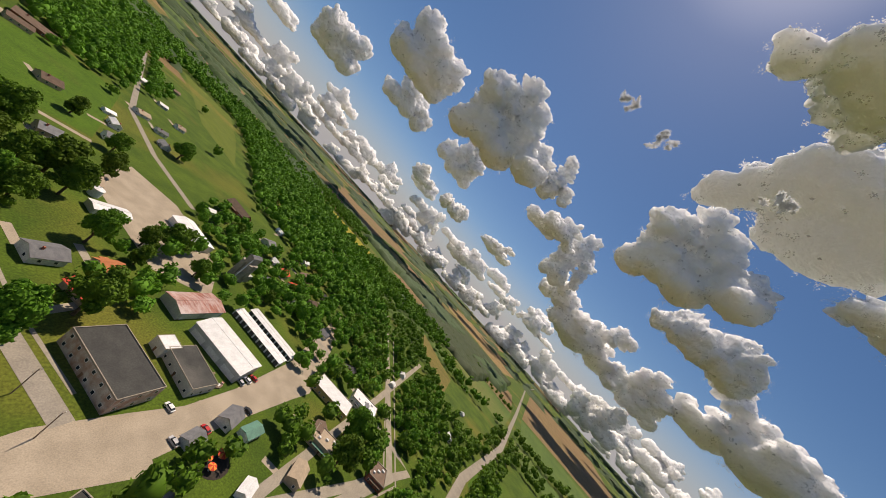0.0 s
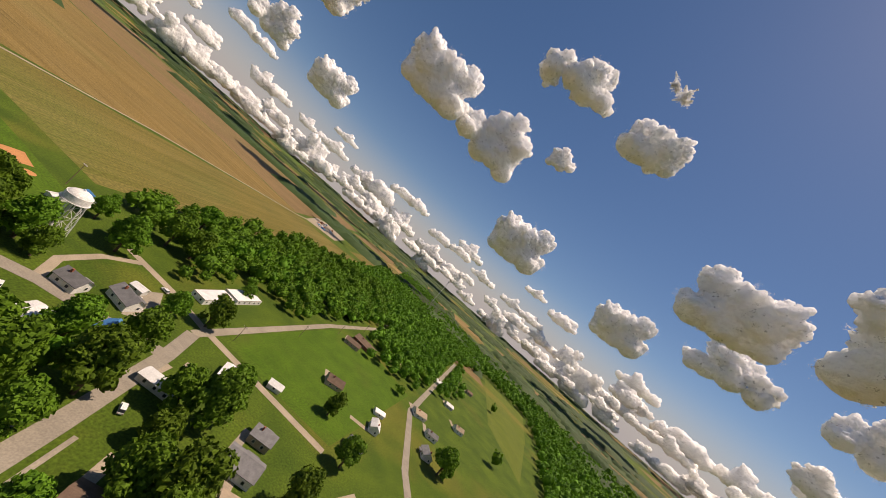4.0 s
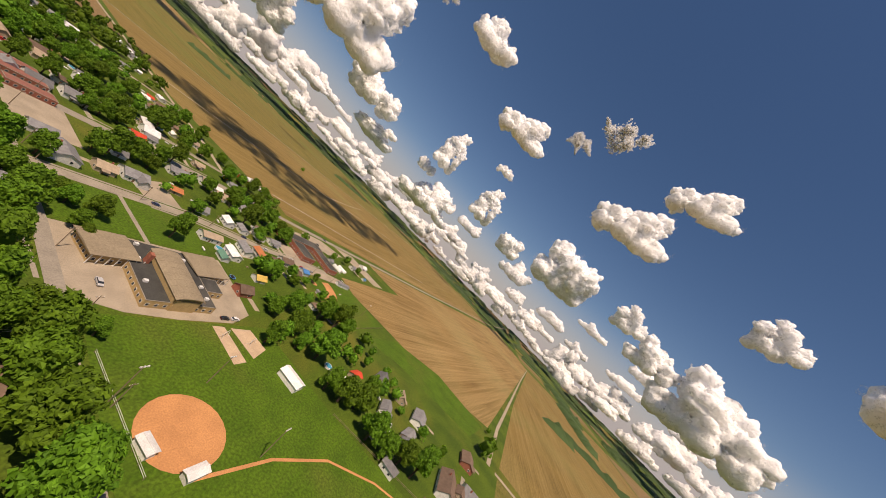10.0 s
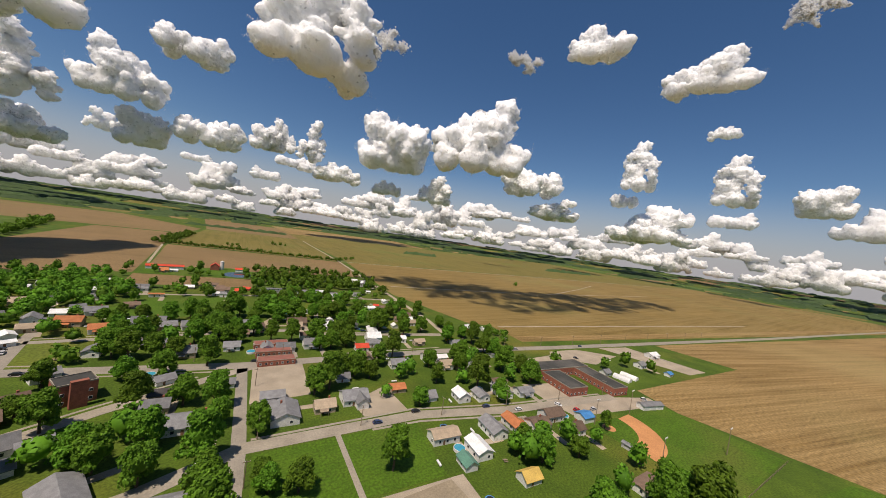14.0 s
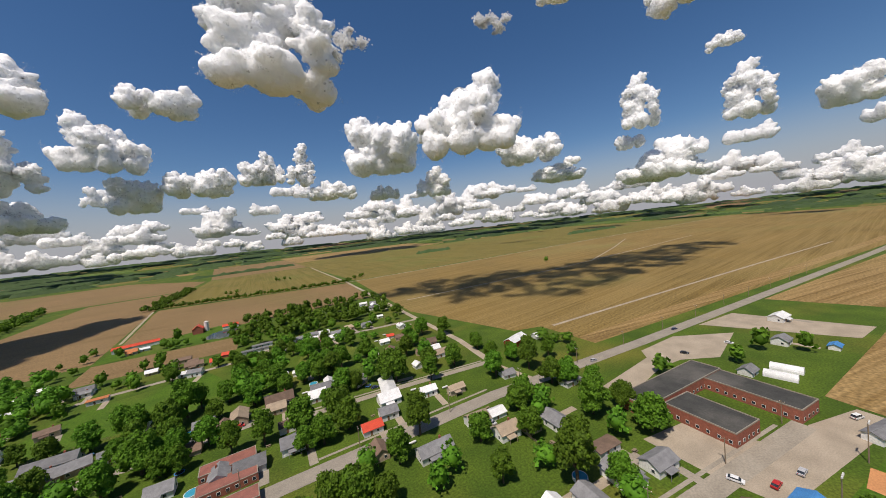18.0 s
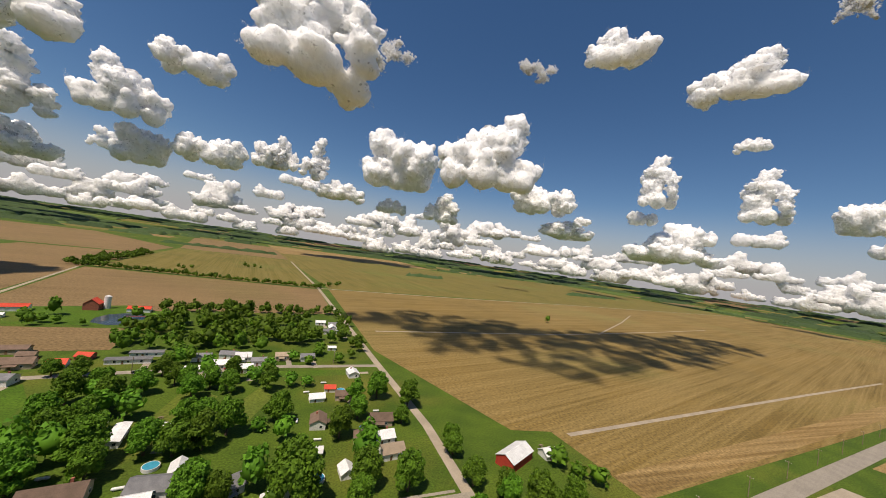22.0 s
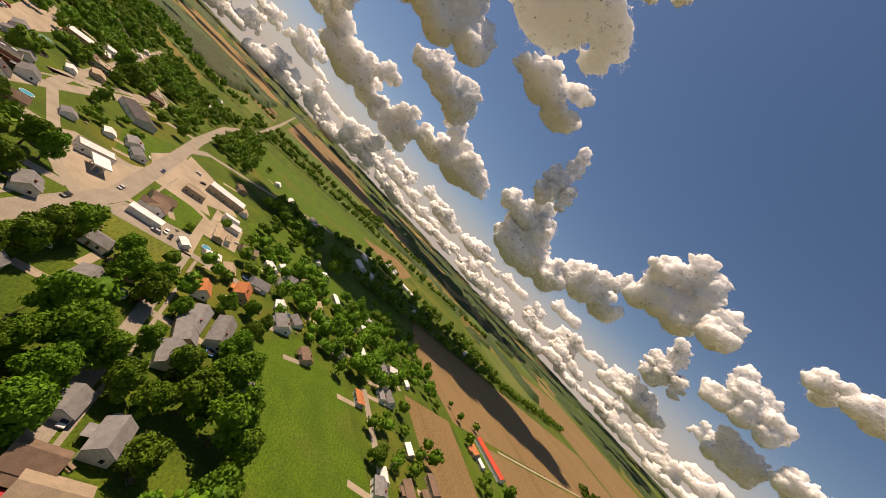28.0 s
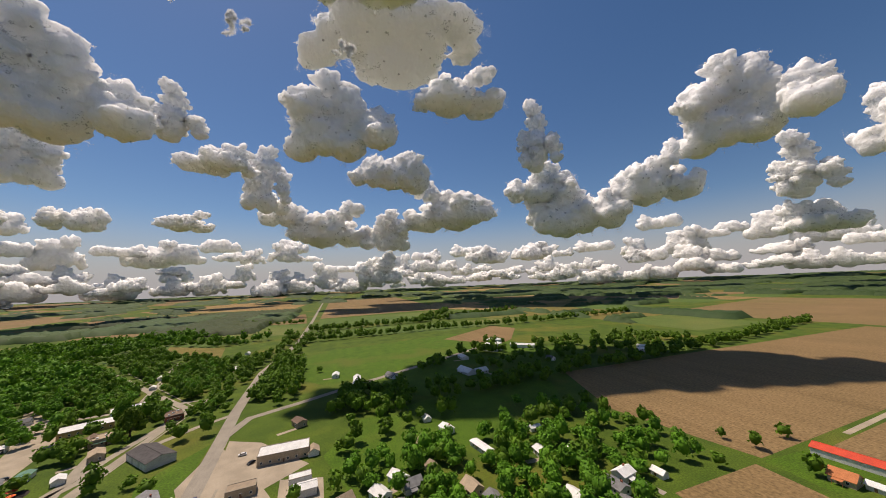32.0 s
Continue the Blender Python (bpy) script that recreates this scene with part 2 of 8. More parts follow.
field([(-899, -121), (-787, 143), (-1031, 142), (-1079, -107)], "crop", "green field beside the western road")
field([(-1171, 171), (-1241, 528), (-1227, 643), (-3268, 769), (-3113, 171)], "soil", "broad brown field beyond the tree belt")
field([(-915, 181), (-899, 421), (-1161, 524), (-1145, 170)], "crop", "green strip beside the western road")
field([(-1236, -959), (-1352, -902), (-1740, -926), (-2544, -998), (-2612, -1808), (-1971, -1830)], "soil", "broad brown field beyond the woods")
field([(-2069, -621), (-2525, -946), (-3696, -463), (-2696, 47), (-1916, 1)], "stubble", "wide tan field towards the horizon")
field([(-1380, 569), (-1051, 743), (-1272, 848), (-1755, 752)], "stubble", "pale tan field beyond the green crop")
field([(-214, 216), (-174, 229), (-220, 391), (-276, 419), (-308, 381), (-258, 240)], "lawn", "long green pasture strip")


ROADS = []


def ribbon(name, pts, width, mat, z, label, category="road"):
    """A road of constant width along a few bends."""
    if name == "road":
        ROADS.extend((a, b, width / 2) for a, b in zip(pts, pts[1:]))
    bm = bmesh.new()
    rows = []
    for i, p in enumerate(pts):
        a, c = Vector(pts[max(i - 1, 0)]), Vector(pts[min(i + 1, len(pts) - 1)])
        d = (c - a).normalized()
        side = Vector((-d.y, d.x)) * width / 2
        rows.append([bm.verts.new((p[0] + s * side.x, p[1] + s * side.y, z + rise(*p))) for s in (1, -1)])
    for a, c in zip(rows, rows[1:]):
        bm.faces.new((a[0], a[1], c[1], c[0]))
    return tagged(part(name, bm, M[mat]), label, category, kind="structure")


ribbon("road", [(-3914, 182), (-2578, 126), (-1106, 152), (-665, 156), (-451, 139), (-316, 146), (-247, 153), (-135, 163), (-100, 157), (-27, 145), (16, 143), (110, 138), (224, 121), (689, 62), (2497, -140), (4300, -330)], 8.5, "asphalt", 0.10, "grey two-lane highway through the town")
ribbon("road", [(136, 133), (134, 163), (145, 220), (153, 314), (188, 688), (222, 1299)], 5, "gravel", 0.08, "pale gravel road along the field edge")
ribbon("road", [(-98, 320), (5, 321), (84, 316), (150, 306)], 5, "concrete", 0.09, "narrow pale residential lane")
ribbon("road", [(16, 192), (69, 184), (138, 171)], 5, "concrete", 0.09, "narrow pale residential street")
ribbon("road", [(-96, 50), (-57, 58), (-28, 70), (45, 67), (95, 54), (180, 40)], 7, "concrete", 0.09, "pale street past the schools")
ribbon("road", [(-52, -81), (-45, -42), (-38, -5), (-33, 29), (-29, 70), (-25, 144)], 5, "asphalt", 0.085, "straight grey side street")
ribbon("road", [(-119, 82), (-99, 97), (-74, 113), (-38, 133), (-17, 143)], 6, "concrete", 0.085, "pale street running aslant")
ribbon("road", [(-81, -95), (-105, -108), (-126, -114), (-148, -122)], 6, "asphalt", 0.087, "short grey street between houses")
ribbon("road", [(-142, -143), (-149, -123), (-160, -80), (-171, -32), (-180, 7), (-194, 50)], 6, "asphalt", 0.085, "grey street curving between houses")
ribbon("road", [(-142, -143), (-166, -273), (-204, -408)], 5, "concrete", 0.08, "pale lane beside a lawn")
ribbon("road", [(-78, -158), (-113, -156), (-141, -151), (-163, -149), (-221, -144)], 4, "gravel", 0.075, "pale gravel lane")
ribbon("road", [(-332, -566), (-261, -253), (-265, -180), (-280, -120)], 5, "asphalt", 0.08, "grey street at the edge of the woods")
ribbon("road", [(181, -196), (164, -386), (95, -653), (89, -894)], 5, "gravel", 0.08, "pale farm lane between fields")
ribbon("road", [(181, -188), (296, -199), (968, -298), (1649, -405)], 4, "gravel", 0.07, "grassy farm track")
ribbon("road", [(-600, -97), (-338, 107), (-116, 92)], 6, "concrete", 0.09, "pale downtown street")
ribbon("road", [(-312, 147), (-294, 127), (-265, 105), (-244, 98), (-219, 86)], 5, "concrete", 0.087, "pale side street past the garage")
ribbon("road", [(-149, 61), (-154, 71), (-152, 96), (-155, 123), (-174, 156)], 6, "concrete", 0.088, "pale cross street through downtown")
ribbon("road", [(-345, -7), (-354, 24), (-360, 72), (-363, 97), (-364, 111), (-219, 86)], 5, "concrete", 0.087, "pale cross street between houses")
ribbon("road", [(-116, 92), (-114, 125), (-116, 140), (-118, 152)], 5, "concrete", 0.087, "pale cross street near the highway")
ribbon("road", [(-177, 164), (-178, 186), (-173, 196), (-146, 198), (-123, 200)], 5, "gravel", 0.087, "pale looping service drive")
ribbon("road", [(-570, 11), (-205, 96), (-130, 141), (-115, 158)], 5, "concrete", 0.085, "narrow downtown alley")
ribbon("road", [(-267, 152), (-297, 160), (-321, 200), (-349, 243), (-386, 305), (-465, 435)], 7, "asphalt", 0.09, "grey road branching off the highway")
ribbon("road", [(-119, 163), (-124, 202), (-126, 229)], 5, "asphalt", 0.085, "short grey side street")
ribbon("road", [(6, 203), (-56, 203), (-123, 200)], 5, "asphalt", 0.085, "grey residential street")
ribbon("road", [(193, 692), (471, 676), (872, 679), (2300, 644)], 5, "gravel", 0.07, "pale farm track between two fields")
for label, pts in (("pale worn track through the wheat", [(187, 402), (476, 376), (817, 382), (1073, 391)]), ("pale worn track through the wheat", [(218, 187), (562, 147), (837, 113)]),
                   ("pale worn track through the wheat", [(563, 374), (806, 462), (1023, 550)]), ("narrow path across the brown field", [(-119, 507), (-135, 758)])):
    ribbon("track", pts, 3.2, "gravel", 0.06, label, "track")
ribbon("verge", [(207, 149), (690, 89), (2109, -84)], 14, "stubble", 0.05, "mown tan verge beside the highway", "verge")



def inside(x, y, pts):
    hit, j = False, len(pts) - 1
    for i in range(len(pts)):
        (ax, ay), (bx, by) = pts[i], pts[j]
        if (ay > y) != (by > y) and x < (bx - ax) * (y - ay) / (by - ay) + ax:
            hit = not hit
        j = i
    return hit


# ---- distant country: patchwork of fields, hedges and woods ----
def leaf_material(name, dark, light, scale=0.35):
    m = bpy.data.materials.new(name)
    m.use_nodes = True
    n, l = m.node_tree.nodes, m.node_tree.links
    b = n["Principled BSDF"]
    geo, obj = n.new("ShaderNodeNewGeometry"), n.new("ShaderNodeObjectInfo")
    mix = n.new("ShaderNodeMix")
    mix.data_type = "RGBA"
    mix.inputs["A"].default_value, mix.inputs["B"].default_value = (*dark, 1), (*light, 1)
    t = n.new("ShaderNodeTexNoise")
    t.inputs["Scale"].default_value, t.inputs["Detail"].default_value = scale, 5
    l.new(geo.outputs["Position"], t.inputs["Vector"])
    add = n.new("ShaderNodeMath")
    add.operation = "ADD"
    l.new(geo.outputs["Random Per Island"], add.inputs[0])
    l.new(t.outputs["Fac"], add.inputs[1])
    half = n.new("ShaderNodeMath")
    half.operation = "MULTIPLY"
    l.new(add.outputs[0], half.inputs[0])
    half.inputs[1].default_value = 0.55
    l.new(half.outputs[0], mix.inputs["Factor"])
    hsv = n.new("ShaderNodeHueSaturation")
    rng = n.new("ShaderNodeMapRange")
    rng.inputs["To Min"].default_value, rng.inputs["To Max"].default_value = 0.72, 1.25
    l.new(obj.outputs["Random"], rng.inputs["Value"])
    hue = n.new("ShaderNodeMapRange")
    hue.inputs["To Min"].default_value, hue.inputs["To Max"].default_value = 0.478, 0.51
    l.new(obj.outputs["Random"], hue.inputs["Value"])
    l.new(hue.outputs["Result"], hsv.inputs["Hue"])
    l.new(rng.outputs["Result"], hsv.inputs["Value"])
    l.new(mix.outputs["Result"], hsv.inputs["Color"])
    l.new(hsv.outputs["Color"], b.inputs["Base Color"])
    b.inputs["Roughness"].default_value = 0.7
    b.inputs["Specular IOR Level"].default_value = 0.2
    tr = n.new("ShaderNodeBsdfTranslucent")
    l.new(hsv.outputs["Color"], tr.inputs["Color"])
    ms = n.new("ShaderNodeMixShader")
    ms.inputs["Fac"].default_value = 0.24
    l.new(b.outputs["BSDF"], ms.inputs[1])
    l.new(tr.outputs["BSDF"], ms.inputs[2])
    l.new(ms.outputs["Shader"], n["Material Output"].inputs["Surface"])
    return m


M["leaf"] = leaf_material("leaf", (0.026, 0.072, 0.005), (0.135, 0.285, 0.018))
# distant crowns: distance haze tinted into the leaf colour, greyer and bluer
M["hazed_leaf"] = leaf_material("hazed_leaf", (0.030, 0.056, 0.020), (0.070, 0.112, 0.038), 0.09)
M["bark"] = material("bark", (0.12, 0.085, 0.055), (0.07, 0.05, 0.035), 1.0, 0.95, 6.0)


def mesh_of(name, verts, faces, mat):
    me = bpy.data.meshes.new(name)
    verts = np.asarray(verts, dtype=np.float32).reshape(-1, 3)
    faces = np.asarray(faces, dtype=np.int32)
    n, k = faces.shape
    me.vertices.add(len(verts))
    me.vertices.foreach_set("co", verts.ravel())
    me.loops.add(n * k)
    me.loops.foreach_set("vertex_index", faces.ravel())
    me.polygons.add(n)
    me.polygons.foreach_set("loop_start", np.arange(n, dtype=np.int32) * k)
    me.polygons.foreach_set("loop_total", np.full(n, k, dtype=np.int32))
    me.update(calc_edges=True)
    for x in (mat if isinstance(mat, (list, tuple)) else [mat]):
        me.materials.append(x)
    return me


rs = np.random.RandomState(7)


def canopy(name, cells, label, step=16):
    """Woods seen from afar: closed, bumpy crowns over rectangles (x, y, width, depth, height)."""
    V, F = [], []
    for x0, y0, w, d, h in cells:
        nx, ny = max(int(w / step), 2), max(int(d / step), 2)
        base = len(V)
        xs = np.linspace(0, w, nx + 1)
        ys = np.linspace(0, d, ny + 1)
        for j in range(ny + 1):
            for i in range(nx + 1):
                edge = i in (0, nx) or j in (0, ny)
                jx, jy = rs.uniform(-0.45, 0.45, 2) * step
                x, y = x0 + xs[i] + jx, y0 + ys[j] + jy
                V.append((x, y, rise(x, y) + (0.0 if edge else h * rs.uniform(0.55, 1.15))))
        for j in range(ny):
            for i in range(nx):
                a = base + j * (nx + 1) + i
                F.append((a, a + 1, a + nx + 2, a + nx + 1))
    return tagged(new(name, mesh_of(name, V, F, M["hazed_leaf"])), label, "woods", kind="stuff")


far_fields = {k: ([], []) for k in ("stubble", "sprouting", "soil", "crop")}
woods, near_woods = [], []


def free_cell(x0, y0, w):
    """Whether a square of country lies outside the town and all the fields laid out above."""
    if -560 < x0 + w / 2 < 380 and -560 < y0 + w / 2 < 720 or math.hypot(x0 + w / 2, y0 + w / 2 - 200) > 5300:
        return False
    spots = [(x0 + w * i, y0 + w * j) for i in (0.02, 0.5, 0.98) for j in (0.02, 0.5, 0.98)]
    return not any(inside(x, y, f) for f in FIELDS for x, y in spots)


def country(x0, y0, w, near):
    pick = rs.rand()
    mine = near_woods if near else woods
    if pick < 0.34:
        mine.append((x0, y0, w * rs.uniform(0.6, 1), w * rs.uniform(0.5, 1), 14))
        return
    kind = ("soil", "sprouting", "crop", "soil", "stubble", "sprouting", "crop")[int(rs.rand() * 7)]
    V, F = far_fields[kind]
    for k in range(2):
        for i in range(4):
            a, b = x0 + w * i / 4, x0 + w * (i + 1) / 4
            c, e = y0 + w * k / 2, y0 + w * (k + 1) / 2
            F.append(tuple(range(len(V), len(V) + 4)))
            V.extend((p, q, rise(p, q) + (0.012 if near else 0.3)) for p, q in ((a, c), (b, c), (b, e), (a, e)))
    if rs.rand() < 0.5:
        mine.append((x0 - 10, y0 - 10, w * rs.uniform(0.3, 1), rs.uniform(14, 30), 12))
    if rs.rand() < 0.4:
        mine.append((x0 - 10, y0, rs.uniform(14, 26), w * rs.uniform(0.3, 1), 12))


for gx in range(-26, 26):
    for gy in range(-26, 26):
        x0, y0 = gx * 200, gy * 200 + 20
        if math.hypot(x0 + 100, y0 - 100) < 2600 and free_cell(x0, y0, 196):
            country(x0, y0, 196, True)
for gx in range(-12, 13):
    for gy in range(-12, 13):
        x0, y0 = gx * 420 + 30, gy * 420 + 120
        if math.hypot(x0 + 200, y0) > 2700 and free_cell(x0, y0, 400):
            country(x0, y0, 400, False)
for kind, (V, F) in far_fields.items():
    tagged(new("field", mesh_of("field", V, F, M[kind])), "distant patchwork of farm fields towards the horizon", "fields", kind="stuff")
for k in range(420):
    a, r = rs.uniform(0, math.tau), rs.uniform(2700, 5000)
    woods.append((r * math.cos(a), 200 + r * math.sin(a), rs.uniform(120, 620), rs.uniform(30, 160), 16))
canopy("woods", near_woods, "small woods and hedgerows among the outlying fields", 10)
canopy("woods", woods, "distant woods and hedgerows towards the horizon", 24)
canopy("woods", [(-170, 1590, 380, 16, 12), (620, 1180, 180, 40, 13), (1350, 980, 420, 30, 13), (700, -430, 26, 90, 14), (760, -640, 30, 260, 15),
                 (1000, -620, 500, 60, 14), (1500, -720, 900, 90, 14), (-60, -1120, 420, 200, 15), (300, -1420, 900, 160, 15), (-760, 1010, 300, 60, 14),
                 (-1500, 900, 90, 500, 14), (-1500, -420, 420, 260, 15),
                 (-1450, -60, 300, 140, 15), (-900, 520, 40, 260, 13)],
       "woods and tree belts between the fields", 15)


# ---- trees ----
def leaf_shell(lobes, count, size, rnd):
    """Leaf tufts scattered over the outside of a few rounded lobes (x, y, z, rx, rz): vertices and four-cornered faces."""
    V = np.zeros((count, 4, 3))
    pick = rnd.choice(len(lobes), count, p=np.array([b[3] ** 2 for b in lobes]) / sum(b[3] ** 2 for b in lobes))
    L = np.array(lobes)[pick]
    d = rnd.normal(size=(count, 3))
    d[:, 2] = np.where(d[:, 2] < -0.5, -d[:, 2], d[:, 2])
    d /= np.linalg.norm(d, axis=1)[:, None]
    p = L[:, :3] + d * np.stack([L[:, 3], L[:, 3], L[:, 4]], 1) * rnd.uniform(0.82, 1.08, (count, 1))
    nrm = d + rnd.normal(scale=0.55, size=(count, 3))
    nrm /= np.linalg.norm(nrm, axis=1)[:, None]
    a = np.cross(nrm, rnd.normal(size=(count, 3)))
    a /= np.linalg.norm(a, axis=1)[:, None]
    b = np.cross(nrm, a)
    s = size * rnd.uniform(0.55, 1.3, (count, 1))
    V[:, 0], V[:, 2] = p + a * s, p - a * s * 0.8
    V[:, 1], V[:, 3] = p + b * s * 0.7 - nrm * s * 0.35, p - b * s * 0.75 - nrm * s * 0.3
    return V.reshape(-1, 3), np.arange(count * 4).reshape(-1, 4)


def lobes_for(rnd, n, tall):
    out = [(0, 0, 0.60 * tall, 0.68, 0.36 * tall)]
    for k in range(n):
        a, u = rnd.uniform(0, math.tau), rnd.uniform(0.25, 0.70)
        z = rnd.uniform(0.24, 0.94) * tall
        shrink = 1.0 - 0.6 * max(0, (z / tall - 0.5)) / 0.5
        out.append((u * shrink * math.cos(a), u * shrink * math.sin(a), z, rnd.uniform(0.22, 0.40), rnd.uniform(0.20, 0.36)))
    return out


def ico_ball():
    bm = bmesh.new()
    bmesh.ops.create_icosphere(bm, subdivisions=1, radius=1)
    v, f = np.array([p.co[:] for p in bm.verts]), [tuple(q.index for q in p.verts) for p in bm.faces]
    bm.free()
    return v, f


def tree_model(seed, tall, tufts=1700):
    """A broadleaf tree of crown radius one: tapered trunk with limbs, and a crown of leaf tufts over rounded lobes."""
    rnd = np.random.RandomState(seed)
    lobes = lobes_for(rnd, 17, tall)
    V, F = leaf_shell(lobes, tufts, 0.085, rnd)
    V, quad, tri = list(map(tuple, V)), [tuple(f) for f in F], []
    ball_v, ball_f = ico_ball()
    for lx, ly, lz, rx, rz in lobes:
        base = len(V)
        w = ball_v * rnd.uniform(0.72, 0.9, (len(ball_v), 1)) * np.array([rx, rx, rz]) + np.array([lx, ly, lz])
        V += list(map(tuple, w))
        tri += [tuple(base + q for q in f) for f in ball_f]
    crown = bpy.data.meshes.new("crown")
    crown.from_pydata(V, [], quad + tri)
    crown.materials.append(M["leaf"])
    bm = bmesh.new()
    limbs = [((0, 0, 0), (0, 0, 0.5 * tall), 0.075, 0.045)]
    for k in range(4):
        a = k * 1.6 + rnd.uniform(0, 0.6)
        limbs.append(((0, 0, 0.25 * tall), (0.45 * math.cos(a), 0.45 * math.sin(a), 0.55 * tall), 0.04, 0.015))
    for p, q, r0, r1 in limbs:
        p, q = Vector(p), Vector(q)
        u = (q - p).orthogonal().normalized()
        w = (q - p).normalized().cross(u)
        rings = [[bm.verts.new(c + (u * math.cos(t) + w * math.sin(t)) * r) for t in (i * math.tau / 7 for i in range(7))] for c, r in ((p, r0), (q, r1))]
        for i in range(7):
            bm.faces.new((rings[0][i], rings[0][(i + 1) % 7], rings[1][(i + 1) % 7], rings[1][i]))
    trunk = bpy.data.meshes.new("trunk")
    bm.to_mesh(trunk)
    bm.free()
    trunk.materials.append(M["bark"])
    return trunk, crown


TREES = [tree_model(s, h) for s, h in ((1, 1.75), (2, 1.95), (3, 1.6), (4, 2.1), (5, 1.85), (6, 1.7), (8, 2.25), (9, 1.8))]
tree_no = 0


# clearings between the gardens
GLADES = [(42, 268, 9), (69, 267, 10), (65, 223, 9), (95, 261, 11), (92, 351, 7), (116, 344, 7), (-47, 258, 16), (-28, 260, 12), (36, 268, 8), (57, 185, 12), (-60, 298, 14), (-189, -201, 16), (-219, -215, 10)]
SINGLE = []


def tree(x, y, r):
    """One broadleaf tree of that crown radius."""
    global tree_no
    if any((x - a) ** 2 + (y - b) ** 2 < (q + 0.3 * r) ** 2 for a, b, q in GLADES) or any((x - a) ** 2 + (y - b) ** 2 < (0.55 * (q + r)) ** 2 for a, b, q in SINGLE):
        return None
    SINGLE.append((x, y, r))
    tree_no += 1
    k = (tree_no * 5 + int(abs(x) * 3 + abs(y))) % len(TREES)
    ob = new("tree")
    s = r * (0.95 + 0.3 * ((tree_no * 37) % 17) / 17)
    ob.matrix_basis = Matrix.LocRotScale((x, y, rise(x, y) - 0.05), Euler((0, 0, tree_no * 2.4)), (s, s, s * 1.12))
    for name, me in (("trunk", TREES[k][0]), ("crown", TREES[k][1])):
        new(name, me).parent = ob
    size = "tall spreading" if r >= 9 else "full-grown" if r >= 7 else "small"
    return tagged(ob, f"{size} green broadleaf tree in summer leaf", "tree", group="town trees")


KEEP_OUT = []


def clear(x, y, gap):
    """Whether a place is free of houses, roads and lawns."""
    for (ax, ay), (bx, by), w in ROADS:
        dx, dy = bx - ax, by - ay
        k = min(max(((x - ax) * dx + (y - ay) * dy) / (dx * dx + dy * dy), 0), 1)
        if (x - ax - k * dx) ** 2 + (y - ay - k * dy) ** 2 < (w + gap + 1.5) ** 2:
            return False
    return all((x - a) ** 2 + (y - b) ** 2 > (r + gap) ** 2 for a, b, r in KEEP_OUT)


def grove(label, spots, tufts=50, size=0.24):
    """Many trees in one mesh: (x, y, crown radius) each. Leaf tufts stand round a dense inner crown."""
    rnd = np.random.RandomState(len(spots))
    bm = bmesh.new()
    bmesh.ops.create_icosphere(bm, subdivisions=1, radius=1)
    core_v = np.array([p.co[:] for p in bm.verts])
    core_f = np.array([[q.index for q in p.verts] for p in bm.faces])
    bm.free()
    quads = np.arange(tufts * 4).reshape(-1, 4)
    leaf_f = np.concatenate([quads[:, :3], quads[:, [0, 2, 3]]])
    faces = np.concatenate([leaf_f, core_f + tufts * 4])
    models = []
    for k in range(8):
        v = leaf_shell(lobes_for(rnd, 10, 1.75), tufts, size, rnd)[0]
        c = core_v * (1 + rnd.uniform(-0.22, 0.16, (len(core_v), 1))) * np.array([0.64, 0.64, 0.62]) + np.array([0, 0, 0.98])
        models.append(np.concatenate([v, c]))
    out, tri = [], []
    for i, (x, y, r) in enumerate(spots):
        v = models[rnd.randint(8)]
        a = rnd.uniform(0, math.tau)
        c, s = math.cos(a) * r, math.sin(a) * r
        out.append(np.stack([v[:, 0] * c - v[:, 1] * s + x, v[:, 0] * s + v[:, 1] * c + y, v[:, 2] * r * rnd.uniform(0.7, 1.3) + rise(x, y)], 1))
        tri.append(faces + i * len(v))
    return tagged(new("woods", mesh_of("woods", np.concatenate(out), np.concatenate(tri), M["leaf"])), label, "woods", kind="stuff")


# single trees in gardens, along streets and on lawns
tree(-206.8, -36.6, 7.6)
tree(-177.5, -91.8, 6.5)
tree(-169.5, -105.7, 7.6)
tree(-72.5, -103, 7.5)
tree(18.4, 38.2, 5.4)
tree(-15.3, 222.8, 6.3)
tree(-61.5, -92.2, 6.5)
tree(-80.4, -85.5, 8.5)
tree(-19.7, 229.1, 7.8)
tree(-74.2, -81.3, 8.5)
tree(53.6, 188.9, 4.3)
tree(-77.7, -107.3, 8.5)
tree(-179.7, -107.5, 8.6)
tree(-152.7, -88.3, 8.6)
tree(63.9, 136, 6)
tree(-9.6, 241.8, 7.8)
tree(50.5, 73.6, 5.4)
tree(-90, -91.2, 7.4)
tree(76.7, 190.1, 8.6)
tree(2.7, 225.6, 6.4)
tree(19.5, 224.2, 6.5)
tree(52.3, 73.3, 6.3)
tree(49.3, 125.5, 6.1)
tree(-225.1, -31.6, 5.4)
tree(81.3, 114.8, 6.1)
tree(23.8, 227.7, 5.7)
tree(-182.5, -46.9, 6.5)
tree(-80.9, -113.1, 7.4)
tree(-185.4, -77, 8.6)
tree(83, 185.1, 6.9)
tree(-57.5, -56, 9.2)
tree(55, 199.1, 5.1)
tree(-145.2, -89.8, 9.7)
tree(-200.3, -67.4, 7.6)
tree(-58, -69.5, 8.4)
tree(-133.7, -95.3, 6.5)
tree(-142, -114, 8.6)
tree(-56, -112.6, 7.6)
tree(-47, -99.3, 8.6)
tree(48.7, 202.4, 5.9)
tree(-7.7, 247.9, 7)
tree(-230.2, -47.9, 5.4)
tree(-156.3, -70.2, 7.6)
